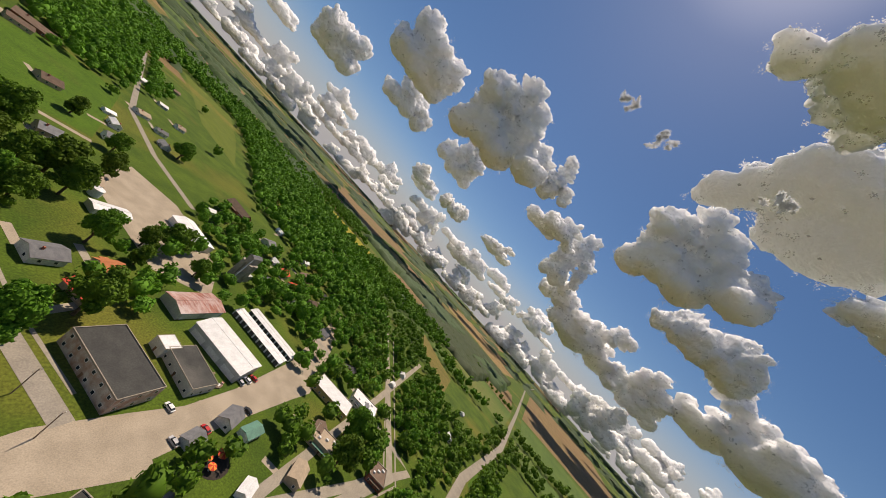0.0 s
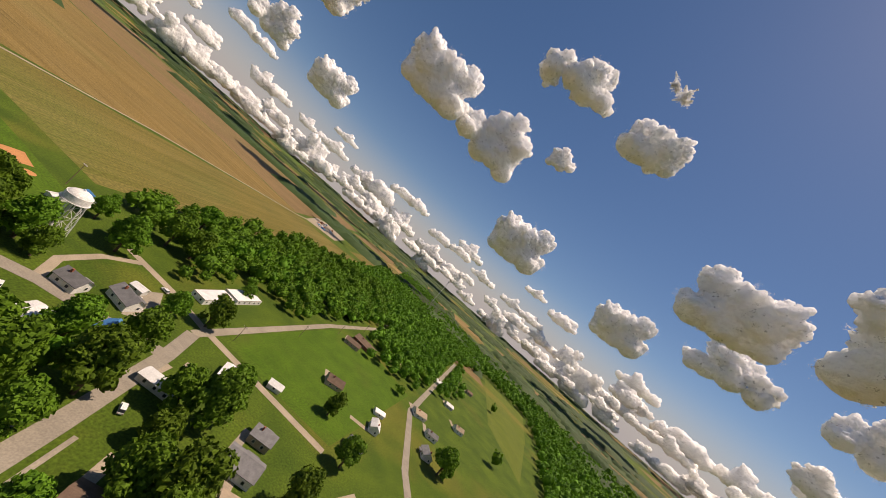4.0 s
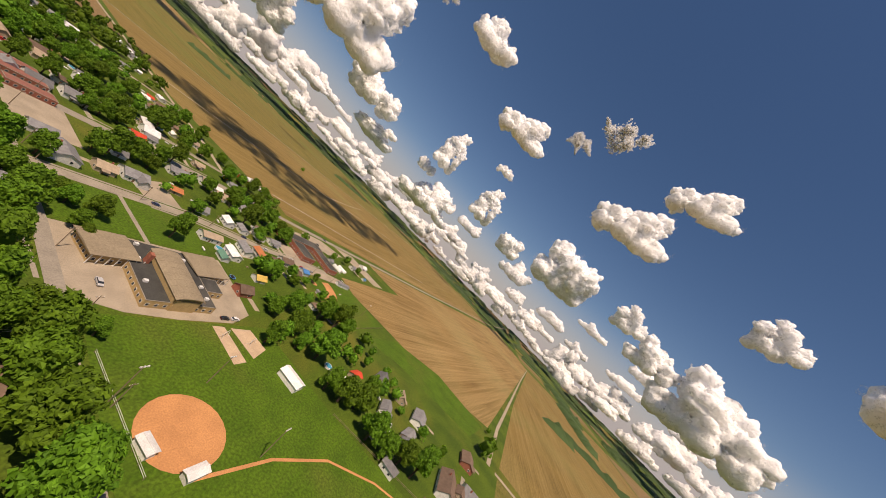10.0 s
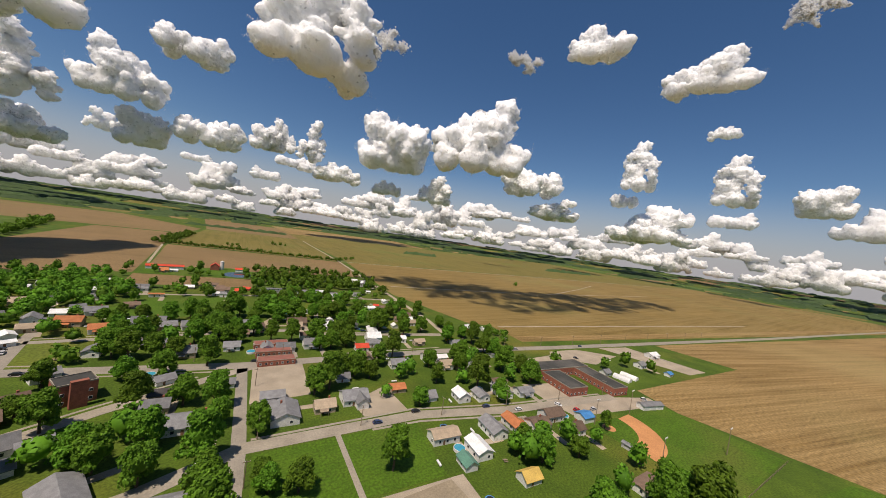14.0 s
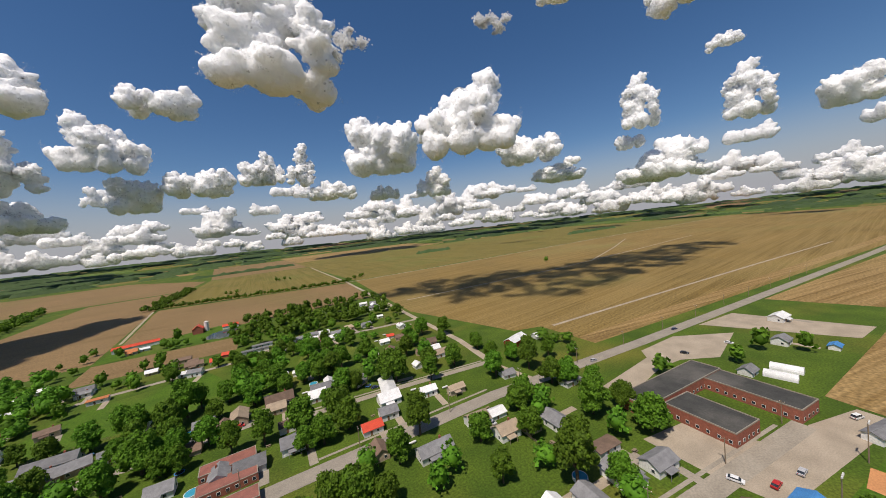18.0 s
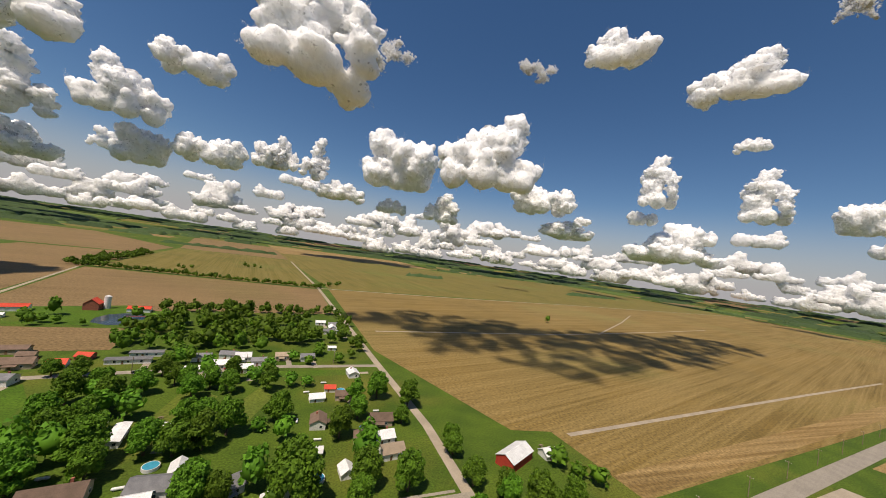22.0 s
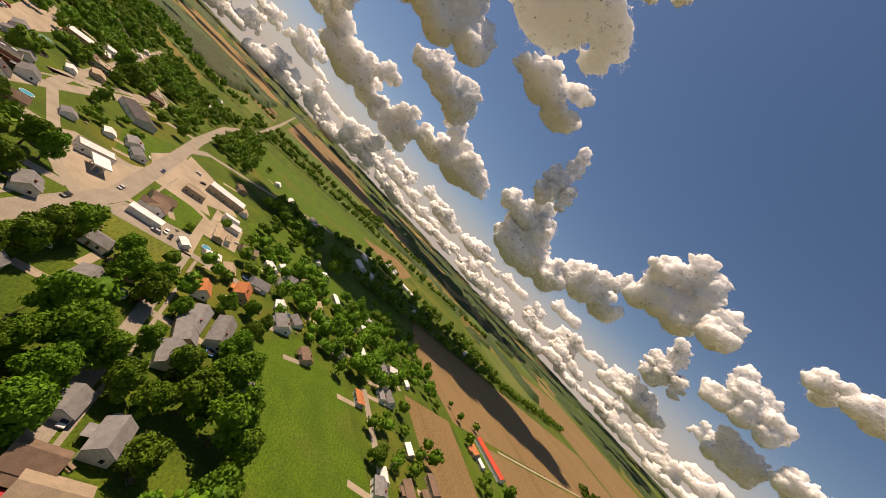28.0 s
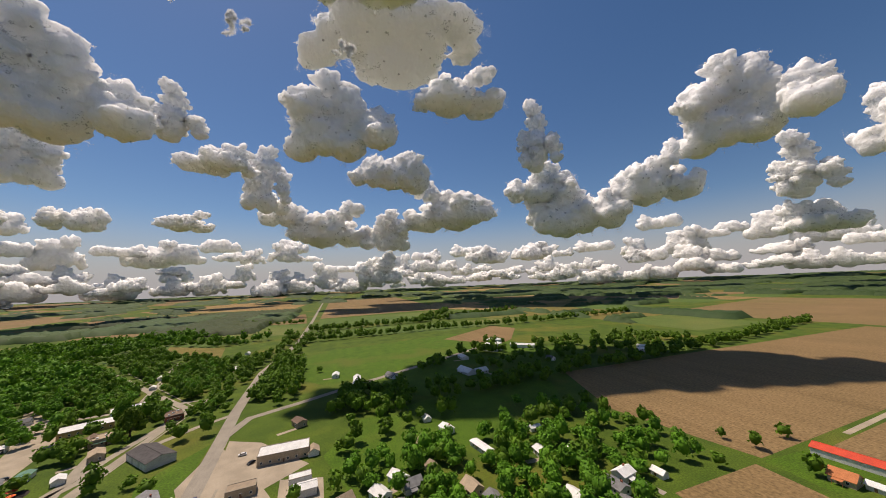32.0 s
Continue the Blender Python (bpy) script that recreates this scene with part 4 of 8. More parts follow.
def house(x, y, length, width, turn, roof, wall, wing=False):
    """A small house with a pitched roof, door and windows; narrow ones are trailers and sheds."""
    KEEP_OUT.append((x, y, max(length, width) * 0.5))
    if width > length:
        length, width, turn = width, length, turn + 90
    HOMES.append((x, y, length, width, turn))
    k = int(abs(x * 7 + y * 13))
    shed, trailer = length < 8.5, width < 6.5 and length > 10
    eave = 2.3 if shed else 2.7 if trailer else 2.9 + (k % 5) * 0.12
    if wing and k % 2:
        eave += 1.4
    ridge = eave + width * (0.09 if trailer else 0.22 + 0.04 * (k % 4))
    ob = new("shed" if shed else "trailer_home" if trailer else "house")
    ob.matrix_basis = pose(x, y, 0, 0, 0, turn)
    bm = bmesh.new()
    gable_wall(bm, length, width, eave, ridge)
    part("wall", bm, WALL[wall], ob)
    bm = bmesh.new()
    gable_roof(bm, length, width, eave, ridge)
    part("roof", bm, ROOF[roof], ob)
    if wing:
        bm = bmesh.new()
        gable_wall(bm, width * 0.9, length * 0.45, eave, eave + (ridge - eave) * 0.9)
        w = part("wing_wall", bm, WALL[wall], ob)
        w.matrix_basis = pose(length * 0.18, -width * 0.42, 0, 0, 0, 90)
        bm = bmesh.new()
        gable_roof(bm, width * 0.9, length * 0.45, eave, eave + (ridge - eave) * 0.9)
        part("wing_roof", bm, ROOF[roof], ob).matrix_basis = pose(length * 0.18, -width * 0.42, 0.02, 0, 0, 90)
    side = -width / 2 - 0.03
    child("door", DOOR, ob, -length * 0.12, side, 0.15)
    n = 1 if shed else 3 if length > 12 else 2
    for i in range(n):
        u = (i + 0.5) / n - 0.5
        if abs(u * length * 0.86 + length * 0.12) > 1.3:
            window_on(ob, u * length * 0.86, side, 0.95, 0)
        window_on(ob, u * length * 0.86, -side, 0.95, 180)
    if not shed:
        window_on(ob, length / 2 + 0.03, width * 0.2, 0.95, 90)
        window_on(ob, -length / 2 - 0.03, -width * 0.2, 0.95, -90)
        if not trailer and k % 3 == 0:
            bm = bmesh.new()
            slab(bm, length * 0.22, width * 0.14, eave, 0.7, 0.7, ridge - eave + 0.7)
            part("chimney", bm, WALL["brick"], ob, "red brick chimney")
        if not trailer and k % 2:
            bm = bmesh.new()
            profile(bm, [(-width / 2 - 2.4, 2.2), (-width / 2 - 2.4, 2.33), (-width / 2 - 0.05, 2.75), (-width / 2 - 0.05, 2.6)], -length * 0.3, length * 0.12)
            slab(bm, -length * 0.28, -width / 2 - 2.25, 0, 0.14, 0.14, 2.2)
            slab(bm, length * 0.1, -width / 2 - 2.25, 0, 0.14, 0.14, 2.2)
            part("porch", bm, ROOF[roof], ob)
    if not shed and k % 4 < 3:
        a = radians(turn)
        ux, uy, vx, vy = math.cos(a), math.sin(a), -math.sin(a), math.cos(a)
        px, py = x + ux * length * 0.42, y + uy * length * 0.42
        ribbon("driveway", [(px - vx * (width / 2 + 0.1), py - vy * (width / 2 + 0.1)), (px - vx * (width / 2 + 9 + k % 5), py - vy * (width / 2 + 9 + k % 5))], 3.4, ("gravel", "concrete")[k % 2], 0.055 + 0.0004 * (k % 9), "short pale driveway beside a house", "driveway")
    kind = "garden shed" if shed else "narrow trailer home" if trailer else "one-storey house"
    paint = {"white": "white-sided", "tan": "tan-sided", "brick": "red brick"}[wall]
    return tagged(ob, f"{paint} {kind} with a {NAMES[roof]} roof", "shed" if shed else "trailer home" if trailer else "house", group="town houses")



house(-164.2, -9.1, 24.6, 11.2, 100, "brown", "tan")
house(-335.5, -159.9, 25, 11.2, 109, "brown", "brick")
house(-348, -76.8, 11.2, 10, 22, "red", "white")
house(-356, -122.6, 12.5, 10, 21, "grey", "white")
house(-394.1, -165.2, 8.8, 6.2, 111, "white", "white")
house(-387.4, -86.6, 17.5, 11.2, 23, "brown", "tan")
house(-147.7, -49.1, 15.7, 13.4, 11, "grey", "white", wing=True)
house(-137.5, -56.1, 17.6, 13.2, 12, "white", "white")
house(-203.1, -197.6, 11.1, 8.6, 19, "brown", "tan")
house(-199.6, -293.9, 22.5, 11.2, -10, "brown", "brick")
house(-183.6, -69.5, 10.7, 9.5, 14, "brown", "tan")
house(-268.7, -256.9, 11.2, 8.8, 21, "tan", "white")
house(-124.7, -103.6, 14, 5.4, 107, "white", "white")
house(-118.8, -127.4, 11.6, 7.4, -8, "grey", "white")
house(-167.5, -135.1, 12.1, 4.4, 108, "white", "white")
house(-210.1, -91.2, 14.1, 11.8, 14, "tan", "tan")
house(-241.1, -681.7, 12, 9.6, 2, "white", "white")
house(-234.3, -780, 10.2, 8.2, 3, "grey", "white")
house(-299.5, -548.9, 16.2, 6.2, -3, "white", "white")
house(-237.6, -209.6, 7.4, 5, 19, "white", "white")
house(-132.3, -111.2, 6.5, 5.4, 108, "blue", "white")
house(-162.1, -506.3, 11.2, 10, -2, "white", "white")
house(-194.8, -726.8, 10.1, 7.8, 2, "white", "white")
house(-39.9, -165.2, 6.9, 5.7, -6, "blue", "white")
house(88.5, -155.9, 24.3, 12.1, 4, "brown", "white")
house(104.3, -174.1, 14.9, 13.7, 92, "grey", "white")
house(110.4, -82.5, 19.6, 8.7, 5, "grey", "white")
house(121.4, -120.2, 18.2, 10.2, 7, "grey", "white")
house(142.2, -166.2, 16.7, 10.8, 5, "brown", "brick")
house(75.7, -106.4, 9.1, 6.8, 5, "white", "white")
house(68.1, -67.5, 8.8, 6.6, 2, "white", "white")
house(79, -123, 10.4, 8.1, 5, "grey", "white")
house(-55.4, 11.1, 15.8, 8.8, -12, "red", "white", wing=True)
house(-70.3, -2.3, 12.8, 9.1, -14, "brown", "tan")
house(-71, -27.1, 15.5, 11.6, -14, "green", "white")
house(-67.6, -37.8, 17.8, 11.9, -13, "brown", "tan", wing=True)
house(-57.1, 44.5, 11.9, 6.8, -6, "grey", "white")
house(46.6, 46.3, 12.7, 7.2, -6, "tan", "white")
house(55.8, 33.4, 7.3, 10.9, -6, "white", "white")
house(72.1, 41.9, 12.7, 8.2, 83, "grey", "white")
house(46.3, 29.1, 5.5, 7.3, -6, "green", "white")
house(86, 41.5, 10.9, 7.2, 83, "orange", "white")
house(97.6, 36.1, 10.8, 8.1, -7, "brown", "white")
house(107, -10.7, 13.3, 5.7, -2, "brown", "white")
house(76.4, 72.3, 7.2, 9, -7, "white", "white")
house(88.3, 69.4, 7.2, 9, -7, "grey", "white")
house(97.9, 124, 7.7, 6, -6, "white", "white")
house(57.9, 205.1, 8.5, 6.8, 23, "grey", "white")
house(-71.2, 63, 10.2, 13.6, 21, "grey", "white")
house(-89.2, 36.9, 11.9, 4.2, 11, "white", "white")
house(-44.9, 48.2, 11.9, 6.8, -5, "grey", "tan")
house(20.9, 89.7, 12.4, 10.7, -4, "grey", "white", wing=True)
house(22.1, 112.4, 7, 6.1, -5, "grey", "white")
house(46.5, 92.5, 8, 7.1, -6, "orange", "tan")
house(58.3, 78.7, 8.1, 7.2, -6, "grey", "white")
house(84, 163.9, 8.6, 6, -8, "white", "white")
house(146.4, 119.1, 10.5, 6.2, -4, "grey", "white")
house(-89.5, 82.4, 7.6, 6.8, 22, "grey", "white")
house(-57.5, 133.3, 7.6, 6, 26, "grey", "white")
house(-53, 165.4, 11.9, 8.5, -2, "grey", "tan")
house(-127.5, 196.4, 6, 4.2, 33, "white", "white")
house(-26.3, 203.1, 7.6, 6.8, -3, "grey", "white")
house(58.7, 159.8, 8.6, 7.7, -7, "grey", "white")
house(40.1, 315.5, 10.2, 6, -2, "white", "white")
house(64.9, 311.1, 8.5, 6, -3, "white", "white")
house(98.3, 262.4, 7.7, 5.2, -4, "white", "white")
house(-120.3, 266.3, 7.6, 6.8, 30, "grey", "white")
house(-152, 251.4, 7.6, 6, 32, "grey", "white")
house(-50.6, 246.4, 8.5, 6, -1, "grey", "white")
house(87.3, 124.9, 9.5, 7.8, -7, "tan", "white")
house(91.9, 110.5, 9.7, 7, -6, "tan", "white")
house(112.4, 100.9, 8, 10.7, -5, "grey", "white")
house(112.6, 79.8, 10.8, 5.4, -7, "brown", "white")
house(104.2, 68.3, 8.1, 11.6, -8, "grey", "white")
house(118.7, 63.9, 10.6, 7.1, -8, "grey", "white")
house(112.5, 39, 12.4, 8, -7, "brown", "white")
house(112.5, 25.8, 10.7, 7.1, -6, "brown", "white")
house(188.3, 177.9, 6.8, 6, -7, "white", "white")
house(321.5, 74.4, 12.9, 8.3, -5, "white", "white")
house(271, 63.5, 9, 7.2, -3, "grey", "white")
house(277.7, 43.8, 6.4, 4.6, -1, "blue", "white")
house(215.6, 64.8, 7.6, 6, -4, "grey", "white")
house(129.2, 149, 7.6, 6.8, -11, "grey", "white")
house(21.6, 249.9, 13.6, 4.2, 87, "white", "white")
house(7.2, 336.5, 20.4, 5.1, -2, "grey", "white")
house(41.6, 335.8, 10.2, 6.8, -3, "grey", "white")
house(135.5, 428.6, 9.4, 6.8, -6, "white", "white")
house(127.2, 346.6, 6, 4.3, -7, "white", "white")
house(-35.5, 336.6, 11.9, 6.8, -1, "brown", "tan")
house(-21.2, 335.3, 7.6, 6.8, -1, "red", "white")
house(-97.4, 334, 8.5, 5.1, 2, "grey", "white")
house(-84.1, 311.8, 10.2, 5.1, 1, "orange", "white")
house(-23, 196, 7.6, 6.8, -4, "brown", "tan")
house(-125.6, 254.3, 7.6, 6.8, 3, "white", "white")
house(-175.5, 270.8, 7.6, 6, 4, "tan", "white")
house(-161.2, 348.7, 7.6, 6, 4, "white", "white")
house(-143.7, 176.5, 11.9, 8.5, 9, "brown", "white", wing=True)
house(-187.3, 147.8, 8.5, 6.8, 36, "grey", "white")
house(-94.5, 93, 11.9, 8.5, 22, "grey", "white")
house(-98.6, 341.3, 10.2, 6.8, 2, "grey", "white")
house(-129.4, 371.8, 6, 4.2, 3, "white", "white")
house(-128.8, 344.5, 9.3, 6.8, 3, "grey", "white")
house(-37.6, 351.4, 6.8, 5.1, -1, "brown", "tan")
house(-63.7, 348.4, 7.6, 5.1, 0, "white", "tan")
house(-470.8, 31.1, 7.8, 6, 22, "white", "white")
house(-389, 222.6, 11.9, 6.8, -3, "white", "white")
house(-363.5, 243.9, 15.3, 6.8, -3, "white", "white")
house(-589.6, 91.7, 7.6, 6, -8, "white", "white")
house(-237.4, 284.6, 6, 5.1, 3, "white", "white")
house(-226.9, 61.8, 6.8, 6, 20, "grey", "white")
house(-210.6, 80.2, 6.8, 6, 23, "grey", "white")
house(-178.3, 118, 6.8, 6, 31, "grey", "white")
house(-533.1, -70.5, 7.8, 6.8, 24, "white", "white")
house(-563.5, -26.2, 6.9, 6, 24, "white", "white")
house(-540.8, 44.4, 7.7, 6, -8, "white", "white")
house(-220.2, 210.5, 7.6, 6, 6, "tan", "white")
house(-333, 605.6, 8.5, 6.8, 8, "white", "white")
house(-404, 379.7, 17, 8.5, 1, "white", "white")
house(-95.1, 441.3, 8.5, 7.6, 5, "orange", "tan")
house(-86, 445.4, 7.6, 5.1, 3, "white", "white")
house(88.8, -100.1, 12.4, 7.9, 15, "grey", "white")
house(121, -101.1, 10, 7.7, 22, "tan", "tan")
house(-84.6, 23.6, 12.1, 6.9, -17, "grey", "white")
house(-84.7, 92.6, 7.6, 6, 23, "grey", "white")
house(-74.4, 88.1, 7.6, 6, 23, "brown", "tan")
house(-103, 111.1, 8.5, 7.6, 22, "brown", "brick")
house(-84.3, 188.9, 10.2, 6.8, 28, "brown", "tan")
house(101.6, 106.3, 7.1, 6.2, -6, "brown", "tan")

house(-114.4, 230.8, 12, 8, -3, "orange", "tan")
house(-76.9, 229.3, 18, 8, -3, "grey", "white")
house(-19.6, 215.1, 9, 7, -3, "grey", "white")
house(-4.3, 211.1, 12, 8, 87, "tan", "tan")
house(15.4, 216.5, 14, 10, -3, "brown", "tan")
house(33.9, 205.3, 9, 9, -3, "white", "white")
house(-0.4, 163.7, 11, 9, -3, "grey", "white")
house(-11.0, 165.2, 9, 7, 87, "grey", "white")
house(-29.8, 171.1, 8.6, 7, -3, "grey", "white")
house(17.3, 166.8, 12, 10, -3, "grey", "white")
house(-68.0, 183.7, 11, 8, -3, "grey", "tan")
house(43.6, 220.5, 7, 5, 87, "white", "white")
house(-139.6, 288.3, 10, 7, -3, "grey", "white")
house(-118.1, 299.9, 9, 7, -3, "grey", "white")
house(-167.2, 331.6, 8.6, 6, -3, "white", "white")
house(-194.9, 345.6, 7, 5, 87, "white", "white")
house(64.6, 331.6, 9, 6.6, -3, "white", "white")
house(88.5, 330.3, 9, 6.6, -3, "tan", "tan")
house(104.4, 325.7, 9, 6.6, -3, "grey", "white")
house(127.4, 291.4, 9, 6.6, 87, "white", "white")
house(-40.4, 320.4, 7, 5, -3, "white", "white")
house(-46.0, 361.4, 12, 6.6, -3, "brown", "tan")
house(13.3, 348.2, 16, 5, -3, "grey", "white")
house(96.5, 199.7, 6, 5, 87, "white", "white")
house(117.9, 215.8, 10, 7, -3, "white", "white")
house(117.5, 204.6, 10, 7, -3, "tan", "white")
house(-101.2, 124.9, 9, 7, 28, "brown", "white")
house(-99.9, 148.7, 9, 7, 28, "grey", "white")
house(-199.0, 140.4, 10, 8, 28, "grey", "white")
house(-155.2, 174.4, 11, 8, 118, "brown", "tan")
house(-190.6, 131.0, 7, 5, 28, "white", "white")
house(-189.9, 93.4, 10, 8, 28, "grey", "white")
house(-169.1, 94.3, 9, 8, 28, "dark", "white")
house(-155.3, 109.2, 9, 8, 118, "brown", "tan")
house(-240.6, 84.2, 7, 5, 28, "white", "white")
house(-266.2, 85.8, 11, 7, 28, "tan", "tan")
house(-202.2, -3.2, 11, 7, 118, "red", "tan")
house(-244.3, 55.7, 9, 7, 28, "grey", "white")
house(-293.3, 69.2, 9, 7, 28, "brown", "tan")
house(-351.1, 62.2, 9, 7, 28, "grey", "white")
house(-478.8, 105.5, 12, 7, 28, "white", "white")
house(-414.5, 174.7, 10, 7, 118, "grey", "white")
house(-267.2, 198.1, 10, 7, 28, "brown", "tan")
house(-347.0, 245.4, 14, 7, 28, "white", "white")
house(-358.4, 279.4, 14, 7, 28, "grey", "white")
house(-164.0, 224.9, 11, 6.6, 118, "tan", "tan")
house(-163.4, 242.5, 9, 6.6, 28, "white", "white")
house(-173.3, 252.6, 9, 6.6, 28, "white", "white")
house(-132.0, 209.6, 8, 6, 118, "white", "white")
house(-97.9, 214.2, 9, 7, 12, "orange", "white")
house(-68.1, 217.5, 14, 8, 12, "grey", "tan")
house(-53.7, 217.4, 10, 9, 12, "grey", "white")
house(-132.4, 238.0, 10, 8, 102, "grey", "white")
house(-108.9, 256.9, 11, 9, 12, "grey", "white")
house(-152.7, 283.4, 9, 7, 12, "tan", "tan")
house(-185.2, 303.4, 16, 5, 12, "white", "white")
house(-215.1, 292.2, 9, 7, 12, "white", "white")
house(-203.6, 274.8, 9, 7, 12, "tan", "white")
house(-165.0, 257.4, 9, 7, 102, "grey", "white")
house(-93.4, 273.5, 9, 6.6, 12, "brown", "tan")
house(-129.0, 322.5, 9, 6.6, 12, "white", "white")
house(-114.6, 339.3, 11, 7, 12, "grey", "white")
house(-134.3, 354.6, 9, 6.6, 102, "white", "white")
house(-127.6, 220.3, 9, 6.6, 12, "tan", "tan")
house(-339.2, 357.7, 22, 10, 12, "white", "white")
house(-332.3, 371.4, 14, 9, 102, "white", "white")
house(-344.9, 620.2, 14, 7, 12, "white", "white")
house(-352.6, 657.8, 12, 7, 12, "grey", "white")
house(-345.7, 471.3, 9, 7, 12, "grey", "white")
house(-191.1, -273.9, 14, 7, 8, "brown", "tan")
house(-192.3, -545.9, 9, 7, 8, "grey", "white")
house(-162.8, -638.8, 9, 7, 8, "white", "white")
house(-261.8, -404.1, 11, 6.6, 98, "white", "white")
house(-281.3, -238.8, 9, 6.6, 8, "grey", "white")
house(-345.9, -447.1, 9, 6.6, 8, "brown", "tan")
house(-303.5, -332.0, 9, 6.6, 8, "white", "white")
house(-238.2, -189.8, 9, 6, 98, "white", "white")
house(-232.3, -161.0, 8.6, 6.6, 8, "grey", "white")
house(-107.7, -114.9, 9, 7, 8, "grey", "white")
house(-112.7, -138.1, 6, 4, 8, "white", "white")
house(-121.4, -90.9, 15, 5, 98, "white", "white")
house(-161.1, -108.4, 14, 5, 8, "white", "white")
house(-198.3, -122.4, 9, 7, 8, "grey", "tan")
house(-200.3, -106.7, 13, 9, 8, "grey", "white")
house(-248.6, -339.7, 9, 7, 98, "grey", "white")
house(-290.2, -375.0, 9, 7, 8, "white", "white")
house(-192.4, -20.1, 11, 9, 14, "grey", "white")
house(-212.1, -21.0, 9, 8, 14, "orange", "tan")
house(-320.7, -57.9, 7, 6, 14, "grey", "white")
house(-348.2, -90.3, 10, 5, 104, "white", "white")
house(-352.1, -61.8, 9, 7, 14, "red", "white")
house(-342.3, -35.5, 9, 7, 14, "grey", "white")
house(-367.0, -44.2, 8.6, 6.6, 14, "brown", "tan")
house(-401.0, -60.2, 9, 7, 104, "dark", "tan")
house(-407.6, -118.9, 9, 5, 14, "white", "white")
house(-363.3, 28.4, 10, 7, 14, "dark", "brick")
house(-426.1, -21.0, 9, 7, 14, "dark", "tan")
house(-356.6, -8.2, 9, 6.6, 104, "grey", "white")
house(-428.4, 42.2, 7, 5, 14, "white", "white")
house(-277.6, -209.9, 9, 7, 104, "grey", "white")
house(-312.3, -292.0, 9, 7, 14, "tan", "white")
house(-295.4, -128.8, 8, 5, 14, "white", "white")
house(-184.1, -153.8, 7, 5, 14, "white", "white")
house(85.7, -72.3, 9, 6.6, -6, "red", "tan")
house(99.3, -84.2, 16, 7, -6, "grey", "white")
house(90.8, -121.0, 14, 7, -6, "grey", "tan")
house(55.2, -150.9, 12, 8, 84, "brown", "tan")
house(61.5, -166.4, 12, 8, -6, "grey", "white")
house(96.2, -165.5, 10, 7, -6, "brown", "tan")
house(61.9, -107.9, 7, 5, -6, "white", "white")
house(52.4, -123.0, 9, 6.6, 84, "grey", "white")
house(64.0, 12.9, 8, 6, -6, "yellow", "white")
house(41.5, -0.3, 9, 8, -6, "brown", "brick")
house(-44.0, 91.1, 18, 11, -4, "grey", "white")
house(-56.9, 106.6, 9, 7, -4, "grey", "tan")
house(-55.5, 117.0, 10, 6.6, -4, "dark", "tan")
house(-11.6, 85.7, 14, 11, 86, "grey", "white")
house(-14.8, 101.3, 10, 7, -4, "grey", "white")
house(-33.1, 122.5, 8, 6.6, -4, "grey", "white")
house(64.1, 171.9, 11, 9, -4, "white", "white")
house(47.9, 153.5, 9, 6.6, -4, "red", "white")
house(44.6, 135.6, 8.6, 6, 86, "brown", "tan")
house(62.4, 120.8, 14, 7, -4, "grey", "white")
house(5.4, 86.0, 9, 7, -4, "tan", "tan")
house(-11.1, 205.3, 9, 6.6, 86, "brown", "tan")
house(13.1, 207.3, 9, 8, -4, "tan", "tan")
house(16.6, 183.7, 9, 6.6, -4, "brown", "white")
house(-91.2, 176.2, 9, 7, 86, "grey", "white")
house(-77.4, 218.7, 16, 7, -4, "grey", "white")
house(51.6, 319.8, 9, 6.6, -4, "white", "white")
house(73.5, 322.3, 9, 6.6, -4, "grey", "white")
house(142.1, 406.1, 9, 6.6, 86, "white", "white")
house(96.5, 154.8, 9, 5, -4, "tan", "tan")
house(33.3, 250.8, 13, 5, -14, "white", "white")
house(37.6, 213.4, 11, 8, -14, "grey", "white")
house(93.8, 237.3, 9, 7, 76, "brown", "white")
house(87.8, 215.3, 6, 4.5, -14, "white", "white")
house(110.1, 218.9, 9, 6.6, -14, "brown", "tan")
house(122.9, 230.1, 11, 7, -14, "brown", "tan")
house(107.8, 272.3, 6, 4.5, -14, "red", "white")
house(112.7, 261.0, 9, 6.6, -14, "brown", "tan")
house(56.5, 337.9, 10, 6.6, -14, "grey", "white")
house(135.8, 394.0, 9, 6.6, -14, "grey", "white")
house(147.8, 394.6, 9, 6.6, -14, "white", "white")
house(145.4, 416.7, 9, 6.6, -14, "grey", "white")
house(68.8, 184.8, 20, 8, 76, "white", "tan")
house(-32.7, 314.9, 9, 7, -14, "grey", "white")
house(-13.7, 346.9, 7, 6, -14, "red", "brick")


